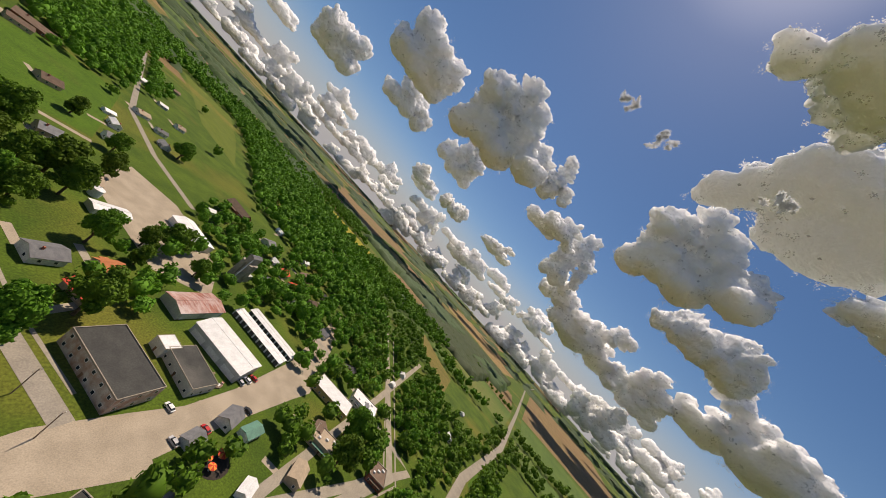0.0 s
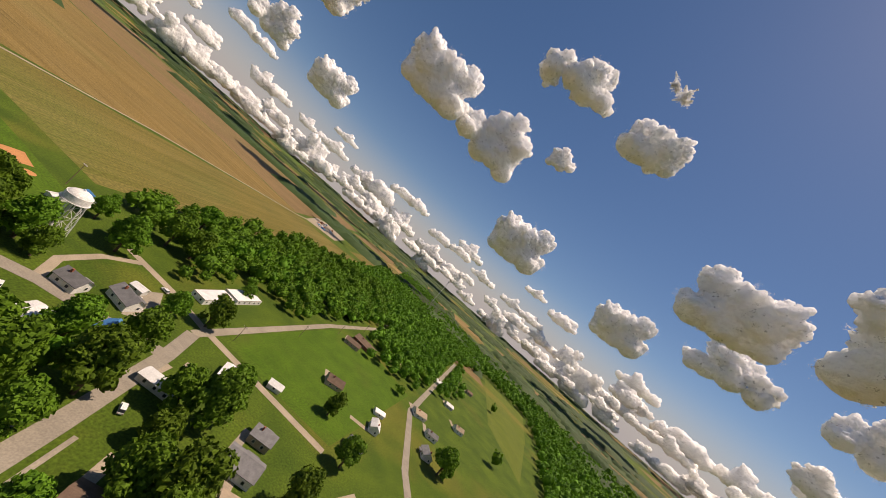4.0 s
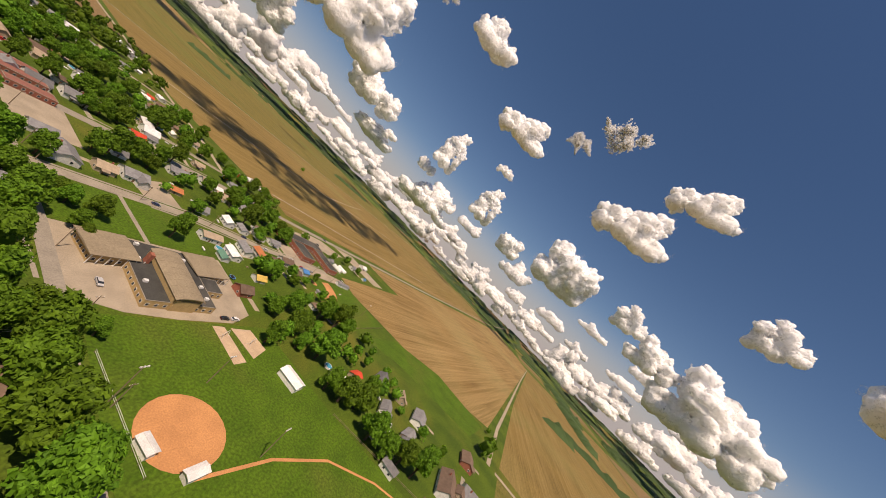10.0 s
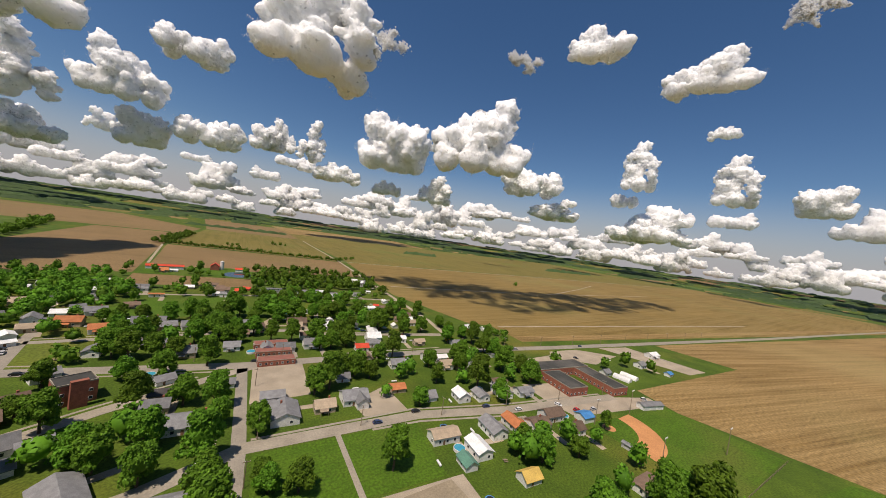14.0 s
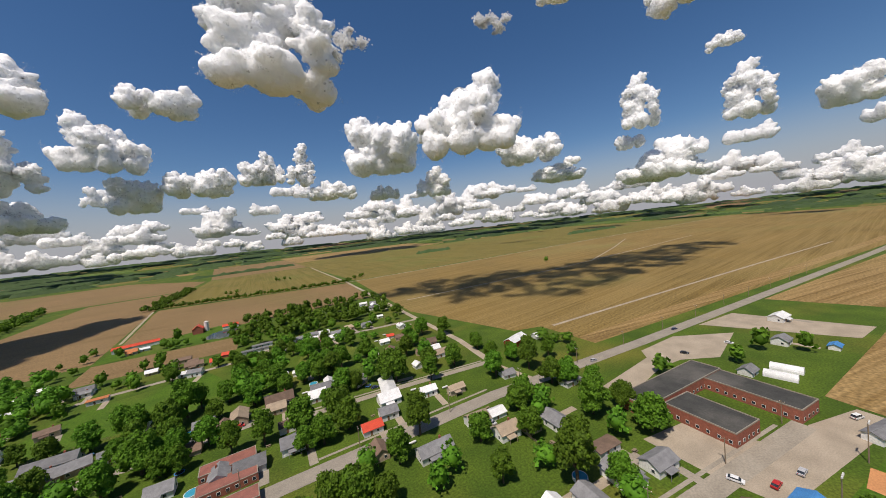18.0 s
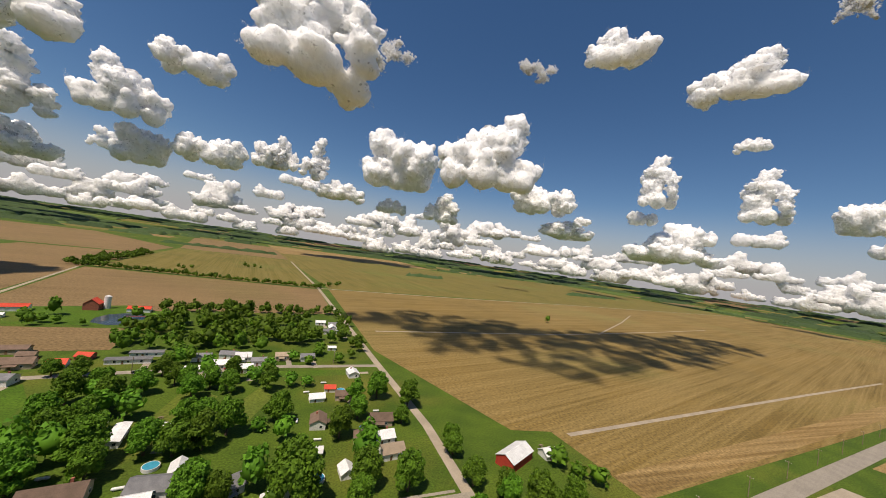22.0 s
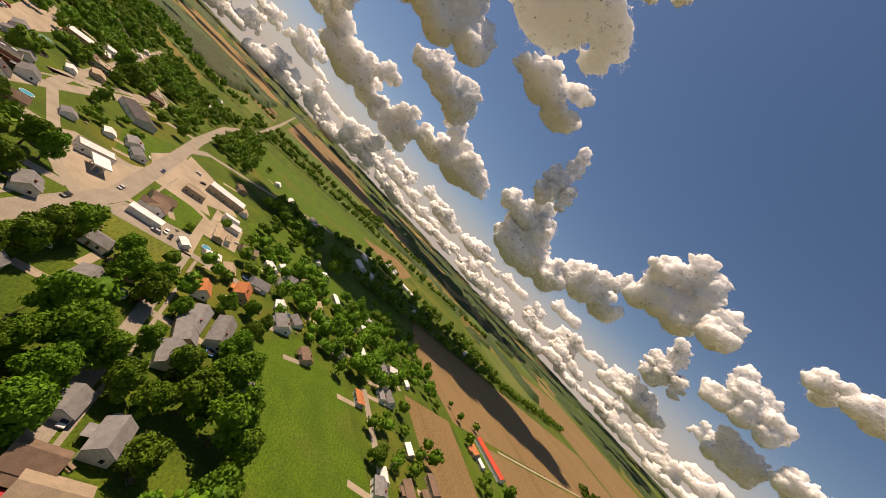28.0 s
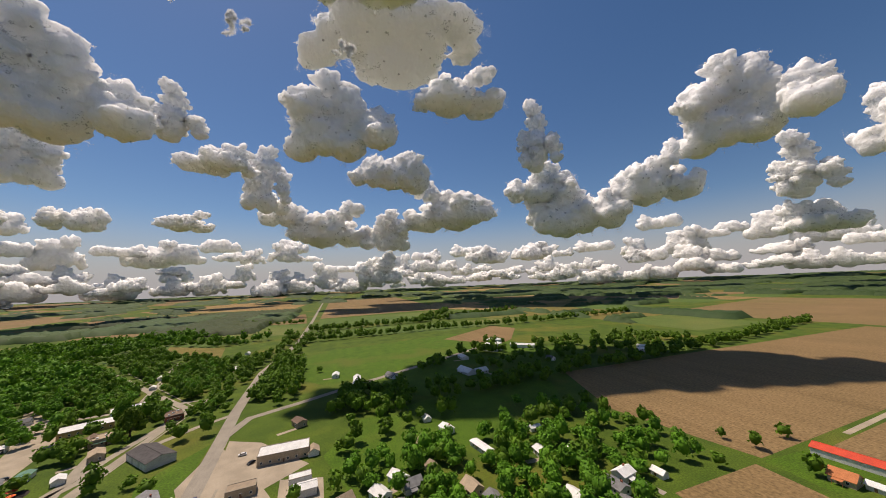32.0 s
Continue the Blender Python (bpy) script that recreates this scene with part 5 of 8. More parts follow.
# ---- larger buildings ----
def block(name, x, y, length, width, height, turn, wall, roof, label, category="building", parapet=0.5, rows=0, pane_gap=4.0, door=True):
    """A flat-roofed building: walls, roof slab inside a parapet, rows of windows, a door."""
    KEEP_OUT.append((x, y, max(length, width) * 0.5))
    ob = new(name)
    ob.matrix_basis = pose(x, y, 0, 0, 0, turn)
    bm = bmesh.new()
    slab(bm, 0, 0, 0, length, width, height)
    part("wall", bm, wall, ob)
    bm = bmesh.new()
    slab(bm, 0, 0, height + 0.004, length - 0.5, width - 0.5, 0.12)
    part("roof", bm, roof, ob)
    if parapet:
        bm = bmesh.new()
        for s in (1, -1):
            slab(bm, 0, s * (width / 2 - 0.12), height + 0.004, length + 0.06, 0.3, parapet)
            slab(bm, s * (length / 2 - 0.12), 0, height + 0.008, 0.3, width - 0.4, parapet)
        part("parapet", bm, M["concrete"], ob, "pale parapet coping")
    for r in range(rows):
        z = 1.0 + r * 3.4
        n = int(length / pane_gap)
        for i in range(n):
            u = (i + 0.5) / n * length - length / 2
            for s in (1, -1):
                window_on(ob, u, s * (width / 2 + 0.03), z, 0 if s < 0 else 180)
        n = int(width / pane_gap)
        for i in range(n):
            u = (i + 0.5) / n * width - width / 2
            for s in (1, -1):
                window_on(ob, s * (length / 2 + 0.03), u, z, 90 * s)
    if door:
        child("door", DOOR, ob, pane_gap * 0.02, -width / 2 - 0.04, 0.02)
    return tagged(ob, label, category)


def hall(name, x, y, length, width, eave, ridge, turn, wall, roof, label, category="building", doors=0):
    """A gabled hall or barn, with wide doors along its sides."""
    KEEP_OUT.append((x, y, max(length, width) * 0.5))
    ob = new(name)
    ob.matrix_basis = pose(x, y, 0, 0, 0, turn)
    bm = bmesh.new()
    gable_wall(bm, length, width, eave, ridge)
    part("wall", bm, wall, ob)
    bm = bmesh.new()
    gable_roof(bm, length, width, eave, ridge, 0.4)
    part("roof", bm, roof, ob)
    bm = bmesh.new()
    slab(bm, 0, 0, ridge + 0.14, length + 0.7, 0.35, 0.12)
    part("ridge_cap", bm, roof, ob)
    for i in range(doors):
        u = (i + 0.5) / doors * length - length / 2
        for s in (1, -1):
            bm = bmesh.new()
            slab(bm, u, s * (width / 2 + 0.03), 0.02, length / doors * 0.72, 0.08, min(eave - 0.3, 3.0))
            part("roller_door", bm, M["steel"] if doors < 6 else M["dark_door"], ob)
    if not doors:
        bm = bmesh.new()
        slab(bm, length / 2 + 0.03, 0, 0.02, 0.08, min(width * 0.35, 4.0), min(eave - 0.2, 3.4))
        part("barn_door", bm, M["steel"], ob)
    return tagged(ob, label, category)


M["old_brick"] = material("whitewashed_brick", (0.36, 0.22, 0.16), (0.52, 0.47, 0.42), 0.35, 0.9, 4.0, third=(0.55, 0.51, 0.46))
M["dark_door"] = material("dark_roller_door", (0.09, 0.085, 0.08), (0.07, 0.065, 0.06), 0.5, 0.7, 2.0)
M["school_roof"] = material("brown_membrane_roof", (0.27, 0.22, 0.15), (0.235, 0.19, 0.13), 0.15, 0.9, 1.5)
M["yellow_brick"] = material("yellow_brick", (0.46, 0.33, 0.16), (0.38, 0.27, 0.13), 0.8, 0.9, 4.0)
M["sand"] = material("playground_sand", (0.50, 0.37, 0.25), (0.42, 0.31, 0.21), 0.2, 0.95, 2.0)
M["water"] = material("pond_water", (0.045, 0.06, 0.07), (0.035, 0.05, 0.06), 0.05, 0.06, 0.5, bump=0.02)

sheet("pavement", [(-187, 50), (-211, 48), (-229, 47), (-255, 40), (-302, 22), (-415, -45), (-414, -35), (-340, 21), (-305, 45), (-288, 48), (-244, 57), (-214, 65), (-214, 70), (-171, 67), (-168, 57)], "gravel", 0.06, "wide pale concrete town square", "pavement")
block("warehouse", -206.5, 31.8, 29.1, 16.4, 6.2, 106, M["old_brick"], M["tar"], "old brick warehouse with a dark flat roof beside the square", "warehouse", 0.5, 2, 4.2)
block("workshop", -233.6, 32, 21.1, 12.4, 4.5, 101, WALL["metal"], M["tar"], "low workshop with a dark and grey flat roof", "workshop", 0.3, 1)
block("storage_block", -226.6, 20.1, 7.4, 7.4, 4.6, 102, WALL["white"], ROOF["white"], "small white flat-roofed storage block", "storage", 0.2)
hall("feed_store", -255.5, 18.8, 32.5, 16.9, 5.2, 6.6, 112, WALL["metal"], ROOF["white"], "large white-roofed metal feed store beside the square", "warehouse", 3)
hall("storage_units", -283.6, 6, 40.6, 7.6, 2.9, 3.4, 111, WALL["white"], ROOF["white"], "long white row of self-storage units with dark doors", "storage units", 11)
hall("storage_units", -296, 2.3, 39.6, 7.4, 2.9, 3.4, 111, WALL["white"], ROOF["white"], "long white row of self-storage units with dark doors", "storage units", 11)
hall("tin_shed", -247.4, -8.7, 26.9, 13.4, 4.2, 5.8, 16, WALL["metal"], M["rust"], "tin shed with a rust-streaked red roof", "shed", 2)
block("shop", -322.7, 49.6, 28.2, 15.8, 3.8, 116, M["yellow_brick"], ROOF["white"], "white-roofed shop with rust-red eaves beside the square", "shop", 0.3, 1)
hall("kiosk", -252.1, 62.9, 9.5, 5.9, 2.6, 3.4, 12, WALL["white"], ROOF["green"], "small kiosk with a green and white roof on the lawn", "kiosk")
hall("metal_building", -264.8, -77, 25.9, 15.6, 4.4, 6.0, 106, WALL["white"], ROOF["white"], "white metal building with a pale ribbed roof on gravel", "building", 2)
hall("equipment_shed", -219, -67.5, 17.1, 7.3, 3.2, 4.0, 13, WALL["metal"], ROOF["white"], "silver corrugated equipment shed among trees", "shed", 3)
sheet("pavement", [(-233, -32), (-215, -100), (-242, -138), (-266, -113), (-279, -56), (-262, -21)], "gravel", 0.05, "pale gravel yard round the elevator", "yard")


def drum(bm, x, y, z, r, h, n=20, top=None):
    """Adds a cylinder or cone frustum to bm."""
    bmesh.ops.create_cone(bm, cap_ends=True, segments=n, radius1=r, radius2=r if top is None else top, depth=h, matrix=Matrix.Translation((x, y, z + h / 2)))


def strut(bm, p, q, r, n=8):
    p, q = Vector(p), Vector(q)
    m = Matrix.Translation((p + q) / 2) @ (q - p).to_track_quat("Z", "Y").to_matrix().to_4x4()
    bmesh.ops.create_cone(bm, cap_ends=True, segments=n, radius1=r, radius2=r, depth=(q - p).length, matrix=m)


def tank(x, y, r, h, label):
    ob = new("storage_tank")
    ob.location = (x, y, 0)
    bm = bmesh.new()
    drum(bm, 0, 0, 0, r, h)
    part("shell", bm, M["steel"], ob)
    bm = bmesh.new()
    drum(bm, 0, 0, h, r + 0.1, r * 0.35, 20, 0.3)
    part("roof", bm, M["steel"], ob)
    bm = bmesh.new()
    drum(bm, 0, 0, h + r * 0.35, 0.35, 0.3, 10)
    part("hatch", bm, M["steel"], ob)
    return tagged(ob, label, "tank", group="tanks")


tank(-213.3, -90.1, 2.6, 4.5, "squat white storage tank on gravel")
tank(-214.8, -80.3, 2.6, 4.5, "squat white storage tank on gravel")
for bx, by in ((-433.5, 429.3), (-425.2, 435.1), (-431.3, 445.3), (-466.6, 450.6), (-460.8, 460.3)):
    tank(bx, by, 6.0, 9.5, "galvanised grain bin beside the farm road")

# grain elevator
M["old_concrete"] = material("old_concrete", (0.34, 0.31, 0.26), (0.26, 0.235, 0.195), 0.25, 0.9, 2.5)
elevator = new("grain_elevator")
elevator.matrix_basis = pose(-288.4, -48.5, 0, 0, 0, 17)
KEEP_OUT.append((-288.4, -48.5, 11))
for i in range(2):
    for j in range(2):
        bm = bmesh.new()
        drum(bm, -2.3 + 4.6 * i, -2.3 + 4.6 * j, 0, 2.35, 15, 24)
        part("silo", bm, M["old_concrete"], elevator)
bm = bmesh.new()
slab(bm, 0, 0, 15.004, 9, 4.2, 5.0)
part("headhouse", bm, M["old_concrete"], elevator)
bm = bmesh.new()
gable_roof(bm, 9, 4.2, 20.0, 21.0, 0.3)
part("roof", bm, ROOF["grey"], elevator)
bm = bmesh.new()
slab(bm, -7.5, 0, 0, 5.5, 7, 5.5)
part("drive_shed", bm, WALL["metal"], elevator)
bm = bmesh.new()
strut(bm, (4, 2, 19), (10, 5, 1), 0.35)
part("spout", bm, M["steel"], elevator)
window_on(elevator, 0, -2.13, 17, 0)
tagged(elevator, "grey concrete grain elevator with silos and a headhouse", "grain elevator")

# primary school with gymnasium
sheet("pavement", [(-31, 32), (-36, -2), (-32, -11), (-23, -16), (-5, -20), (21, -23), (35, -18), (40, 6), (42, 26)], "gravel", 0.055, "pale gravel school yard", "yard")


def eave_posts(ob, spots, h):
    for px, py in spots:
        bm = bmesh.new()
        slab(bm, px, py, 0, 0.25, 0.25, h)
        part("post", bm, M["trim"], ob)


for wx, wy, wl_, ww in ((-18.8, 16.2, 17.4, 16.1), (22.7, 12.4, 18.7, 17.3)):
    wing = block("school_wing", wx, wy, wl_ - 3, ww - 2.6, 4.3, 0, M["yellow_brick"], M["school_roof"], "school wing with a flat brown roof and a shaded walkway", "school", 0, 1, 2.6)
    bm = bmesh.new()
    profile(bm, [(-ww / 2, 4.45), (-ww / 2, 4.75), (0, 5.25), (ww / 2, 4.75), (ww / 2, 4.45)], -wl_ / 2, wl_ / 2)
    part("overhanging_roof", bm, M["school_roof"], wing)
    eave_posts(wing, [(-wl_ / 2 + 1 + 3.0 * k, -ww / 2 + 0.4) for k in range(7)], 4.45)
school = block("school_building", 0, 3.7, 29.5, 37.7, 3.6, -7, M["yellow_brick"], M["tar"], "low school building with a dark flat roof", "school", 0.18, 1, 3.0)
block("school_building", 18.6, -1.1, 9, 10, 3.4, -7, M["yellow_brick"], M["tar"], "small dark-roofed annex of the school", "school", 0.15, 1, 3.0)
for ux, uy in ((-11, 6), (-12, -8), (10, 12), (12, -6), (11.5, -14), (-9, 16)):
    bm = bmesh.new()
    slab(bm, ux, uy, 3.74, 1.6, 1.3, 1.0)
    part("air_conditioner", bm, M["steel"], school)
gym = new("gymnasium")
gym.matrix_basis = pose(-0.0, -0.1, 0, 0, 0, 83)
bm = bmesh.new()
arc = [(6.6 * math.sin(a), 6.3 + 1.9 * (math.cos(a) - math.cos(radians(72)))) for a in (radians(-72 + 12 * k) for k in range(13))]
profile(bm, [(-6.1, 3.8)] + [(y * 0.975, z - 0.1) for y, z in arc] + [(6.1, 3.8)], -15, 15)
slab(bm, -15.4, 0, 0, 0.6, 10.5, 5.6)
part("wall", bm, M["yellow_brick"], gym)
bm = bmesh.new()
profile(bm, [(y, z) for y, z in arc] + [(y * 1.03, z + 0.3) for y, z in arc[::-1]], -16.4, 15.6)
part("roof", bm, M["school_roof"], gym, "brown barrel-vaulted roof")
for k in range(9):
    bm = bmesh.new()
    profile(bm, [(y * 1.028, z + 0.29) for y, z in arc] + [(y * 1.032, z + 0.36) for y, z in arc[::-1]], -16.2 + 3.9 * k, -16.08 + 3.9 * k)
    part("roof_seam", bm, M["school_roof"], gym)
bm = bmesh.new()
slab(bm, 9, 8.6, 3.7, 2.4, 1.6, 4.6)
part("chimney", bm, WALL["brick"], gym, "square brick boiler chimney")
tagged(gym, "school gymnasium with a brown barrel roof and yellow brick end", "gymnasium")
sheet("pavement", [(9, -24), (15, -25), (14, -46), (7, -46)], "sand", 0.05, "sandy playground strip", "playground")
sheet("pavement", [(18, -26), (29, -28), (30, -41), (19, -45)], "sand", 0.05, "sandy playground court", "playground")
ribbon("pavement", [(6, 66), (4, 25)], 2.2, "concrete", 0.075, "straight pale footpath across the lawn", "footpath")
hall("garden_pavilion", 30.3, -61.1, 12.3, 7.2, 3.0, 4.2, 92, WALL["white"], ROOF["white"], "white gabled storage pavilion on the sports field", "shed")

# brick high school
sheet("pavement", [(129, 74), (127, 51), (129, 34), (142, 32), (204, 20), (206, 30), (181, 39), (158, 43), (154, 68)], "gravel", 0.055, "pale gravel parking yard beside the school", "parking")
block("brick_school", 172, 81, 58, 13, 5.6, -7, WALL["brick"], M["tar"], "long red brick school with a dark flat roof", "school", 0.5, 1, 3.2)
block("brick_school_wing", 157, 62, 16, 25, 5.2, -9, WALL["brick"], M["tar"], "red brick school wing with a dark flat roof", "school", 0.5, 1, 3.2)
block("brick_school_wing", 190, 57, 14, 36, 5.2, -9, WALL["brick"], M["tar"], "red brick school wing with a dark flat roof", "school", 0.5, 1, 3.2)
sheet("pavement", [(211, 114), (247, 111), (277, 87), (229, 80), (212, 93), (195, 96), (171, 94), (155, 96), (155, 106), (203, 107)], "gravel", 0.055, "gravel forecourt beside the highway", "parking")
sheet("pavement", [(282, 108), (324, 101), (334, 34), (305, 37)], "gravel", 0.055, "gravel farm yard beside the highway", "yard")

# motel rows
sheet("pavement", [(-20, 143), (6, 142), (3, 102), (-24, 101)], "gravel", 0.06, "pale gravel court between brick rows", "parking")
for my in (171, 158, 144):
    row = block("lodging_row", -8, my, 20, 7.5, 3.2, 0, WALL["brick"], material("brick_red_roof", (0.27, 0.11, 0.085), (0.21, 0.09, 0.07), 0.4, 0.9, 3.0), "long low brick building with a red-brown roof", "building", 0.25, 1, 2.6)
block("brick_hall", -85.1, 125.8, 11.9, 9.8, 8.5, 25, WALL["brick"], M["tar"], "two-storey dark brick hall with pale trim", "hall", 0.6, 2, 3.4)
tower_part = bmesh.new()
slab(tower_part, 0, -7.4, 0, 5, 2, 11)
part("entrance_tower", tower_part, WALL["brick"], bpy.data.objects["brick_hall"])

# downtown and highway shops
for sx, sy, sl, sw, sh, wall, roof, label in (
        (-144.7, 89.1, 22.4, 6.3, 4.6, "white", "white", "long white-fronted downtown shop with a pale flat roof"),
        (-139.8, 86.1, 9.1, 9.8, 4.4, "metal", "tar", "downtown shop with a dark flat roof"),
        (-132, 100.5, 9.1, 11.2, 4.0, "white", "tar", "downtown shop with a dark flat roof and white front"),
        (-159.9, 77.8, 18.2, 11.9, 6.0, "brick", "white", "tall brick downtown store with a white flat roof"),
        (-170, 86, 13, 8, 4.4, "tan", "grey", "downtown shop with a pale grey roof"),
        (-192, 80, 14, 11, 4.4, "brick", "tar", "brick downtown shop with a dark roof"),
        (-142.6, 58.5, 10.5, 14, 5.5, "white", "white", "white downtown store with a stepped pale roof"),
        (-135.9, 70.4, 8.4, 11.2, 4.6, "metal", "grey", "grey-roofed downtown store with metal walls"),
        (-144.3, 44.7, 8.4, 14, 5.0, "white", "grey", "grey-roofed downtown store with white walls"),
        (-322.7, 101.6, 11.5, 14.4, 4.0, "brick", "brown", "low brick building with a brown roof"),
        (-353.6, 58.5, 21.5, 14.4, 4.2, "white", "white", "low white shop on a side street"),
        (-292.3, 76.5, 16.3, 12, 4.2, "tan", "tan", "cream workshop with a tan roof")):
    shop = block("shop", sx, sy, sl, sw, sh, 118, WALL[wall], ROOF[roof] if roof in ROOF else M[roof], label, "shop", 0.5, 1, 3.4)
    for k in range(3):
        bm = bmesh.new()
        slab(bm, (k - 1) * sl * 0.26, ((k * 7) % 5 - 2) * sw * 0.12, sh + 0.13, 1.4 + 0.3 * k, 1.2, 0.8)
        part("roof_vent", bm, M["steel"], shop)
    bm = bmesh.new()
    slab(bm, 0, -sw / 2 - 0.9, 2.7, sl * 0.7, 1.7, 0.14)
    part("awning", bm, ROOF[("grey", "green", "brown")[int(sl) % 3]], shop)
hall("repair_garage", -250.1, 119.6, 28.1, 14, 4.2, 6.2, 42, WALL["metal"], ROOF["dark"], "large grey garage with a dark gable roof", "garage", 3)
sheet("pavement", [(-153, 123), (-167, 128), (-174, 151), (-185, 156), (-144, 161), (-119, 157), (-121, 146), (-136, 133)], "gravel", 0.062, "pale forecourt of the fuel station", "parking")
block("fuel_station", -156.4, 141.2, 14.5, 8, 4.0, 121, WALL["white"], ROOF["white"], "white flat-roofed fuel station shop", "fuel station", 0.4, 1)
canopy_ob = new("fuel_canopy")
canopy_ob.matrix_basis = pose(-144.8, 148.4, 0, 0, 0, 32)
bm = bmesh.new()
slab(bm, 0, 0, 4.2, 11, 7, 0.7)
part("roof", bm, M["trim"], canopy_ob)
for px, py in ((-3.2, 1.8), (3.2, 1.8), (-3.2, -1.8), (3.2, -1.8)):
    bm = bmesh.new()
    slab(bm, px, py, 0, 0.4, 0.4, 4.2)
    part("post", bm, M["steel"], canopy_ob)
for px in (-3.2, 3.2):
    bm = bmesh.new()
    slab(bm, px, 0, 0, 0.9, 0.6, 1.7)
    part("pump", bm, ROOF["blue"], canopy_ob)
tagged(canopy_ob, "white canopy over fuel pumps on a pale forecourt", "canopy")
sheet("pavement", [(-259, 157), (-248, 178), (-209, 209), (-192, 189), (-194, 165)], "gravel", 0.062, "pale gravel lot beside the highway", "parking")
block("store_building", -223.1, 194.6, 26.8, 12.6, 5.0, 93, WALL["tan"], ROOF["white"], "long cream store with a pale flat roof", "store", 0.4, 1)
block("store_building", -192, 180.2, 12.6, 6.7, 4.0, 97, WALL["tan"], ROOF["tan"], "low tan shop on a gravel lot", "store", 0.3, 1)
block("store_building", -190.8, 206.2, 10.5, 5.6, 4.0, 97, WALL["white"], ROOF["white"], "low white shop with a pale roof", "store", 0.3, 1)
hall("store_building", -181.3, 209.4, 9.8, 7, 3.6, 4.8, 97, WALL["white"], ROOF["white"], "white gabled store with a pale metal roof", "store", 2)
hall("store_building", -159.3, 206.2, 14, 5.6, 3.0, 4.0, 7, WALL["tan"], ROOF["tan"], "low tan hut with a tan roof", "store", 2)
hall("store_building", -161.4, 211.8, 9.1, 2.8, 2.8, 3.4, 6, WALL["white"], ROOF["tan"], "narrow tan-roofed storage building", "store", 2)
sheet("pavement", [(-209, 147), (-254, 153), (-212, 179), (-192, 190), (-180, 196), (-175, 163)], "gravel", 0.061, "pale gravel apron beside the highway", "parking")
sheet("pavement", [(-198, 196), (-173, 198), (-152, 200), (-155, 219), (-192, 217)], "gravel", 0.0605, "pale gravel yard between low stores", "yard")
sheet("lawn", [(-221, 126), (-259, 147), (-196, 152), (-177, 141)], "lawn", 0.046, "green lawn beside the garage", "lawn")
sheet("pavement", [(-133, 167), (-143, 197), (-123, 198), (-119, 165)], "asphalt", 0.062, "grey asphalt lot", "parking")
hall("car_wash", -128.7, 177.2, 14, 4.9, 3.4, 4.2, 91, WALL["white"], ROOF["white"], "long white car wash with open bays", "car wash", 4)
sheet("lawn", [(-118, 165), (-122, 198), (-102, 199), (-99, 162)], "meadow", 0.045, "mown green lawn beside the highway", "lawn")
sheet("lawn", [(-173, 167), (-176, 188), (-169, 194), (-155, 194), (-143, 193), (-136, 168)], "lawn", 0.045, "green corner lawn", "lawn")
sheet("lawn", [(-149, 199), (-151, 223), (-129, 221), (-127, 203)], "meadow", 0.045, "yellowish lawn plot", "lawn")

# farm with red roofs
KEEP_OUT += [(-79, 276, 30), (-52, 277, 30), (-30, 274, 18), (-44, 299, 14)]
sheet("lawn", [(-119, 430), (-8, 421), (0, 472), (-27, 497), (-117, 474)], "lawn", 0.045, "green farmstead lawn", "lawn")
hall("chicken_house", -96.7, 467.3, 36.8, 9.8, 3.6, 5.2, 6, WALL["white"], ROOF["red"], "long white farm building with a bright red roof", "farm building", 4)
hall("barn", -45.5, 478.3, 10.8, 9.9, 5.5, 9.5, 88, WALL["brick"], ROOF["red"], "tall red barn with a steep red roof", "barn")
tank(-37.8, 482.7, 2.4, 11, "tall silo beside the red barn")
hall("machine_shed", -13.9, 472.8, 15.7, 9.1, 3.2, 4.8, -1, WALL["white"], ROOF["red"], "open machine shed with a bright red roof", "shed")
sheet("water", [(-35, 432), (-36, 446), (-31, 459), (-20, 465), (-10, 464), (-4, 448), (-4, 432), (-13, 424), (-23, 423)], "water", 0.06, "dark still farm pond", "pond")
hall("barn", 169, 181.3, 17.7, 8.9, 4.0, 6.2, 14, material("barn_red", (0.42, 0.05, 0.03), (0.34, 0.04, 0.025), 0.5, 0.85, 3.0), ROOF["white"], "red barn with a white metal roof beside the field", "barn")
hall("farm_store", -429.5, 484.7, 35.1, 9.9, 4.2, 6.0, 49, WALL["white"], ROOF["white"], "long white farm building among trees", "farm building", 3)
for qx in (220, 231):
    ob = new("quonset_hut")
    ob.matrix_basis = pose(qx, 54, 0, 0, 0, 95)
    bm = bmesh.new()
    profile(bm, [(2.8 * math.sin(a), 3.0 * math.cos(a)) for a in (radians(-90 + 18 * k) for k in range(11))], -6, 6)
    part("shell", bm, ROOF["white"], ob)
    bm = bmesh.new()
    slab(bm, 6.03, 0, 0, 0.08, 2.2, 2.2)
    part("door", bm, M["steel"], ob)
    tagged(ob, "white arched metal hut on grass", "hut")
block("long_house", -121.5, -176.2, 22.2, 8.9, 2.9, 85, WALL["white"], ROOF["white"], "long white house with a pale low roof", "house", 0.15, 1)
block("long_house", -124.1, -200.8, 22.6, 11.3, 2.9, 82, WALL["white"], ROOF["white"], "long white house with a pale low roof", "house", 0.15, 1)
sheet("pavement", [(-125, -122), (-112, -139), (-115, -150), (-132, -131)], "concrete", 0.05, "bare concrete pad with weeds", "pad")
ribbon("pavement", [(-102, -109), (-92, -121), (-89, -140), (-93, -157)], 3.5, "gravel", 0.07, "pale gravel drive to the water tower", "drive")
sheet("lawn", [(-148, -155), (-172, -280), (-205, -303), (-256, -276), (-222, -150)], "lawn", 0.045, "broad mown lawn with sheds", "lawn")
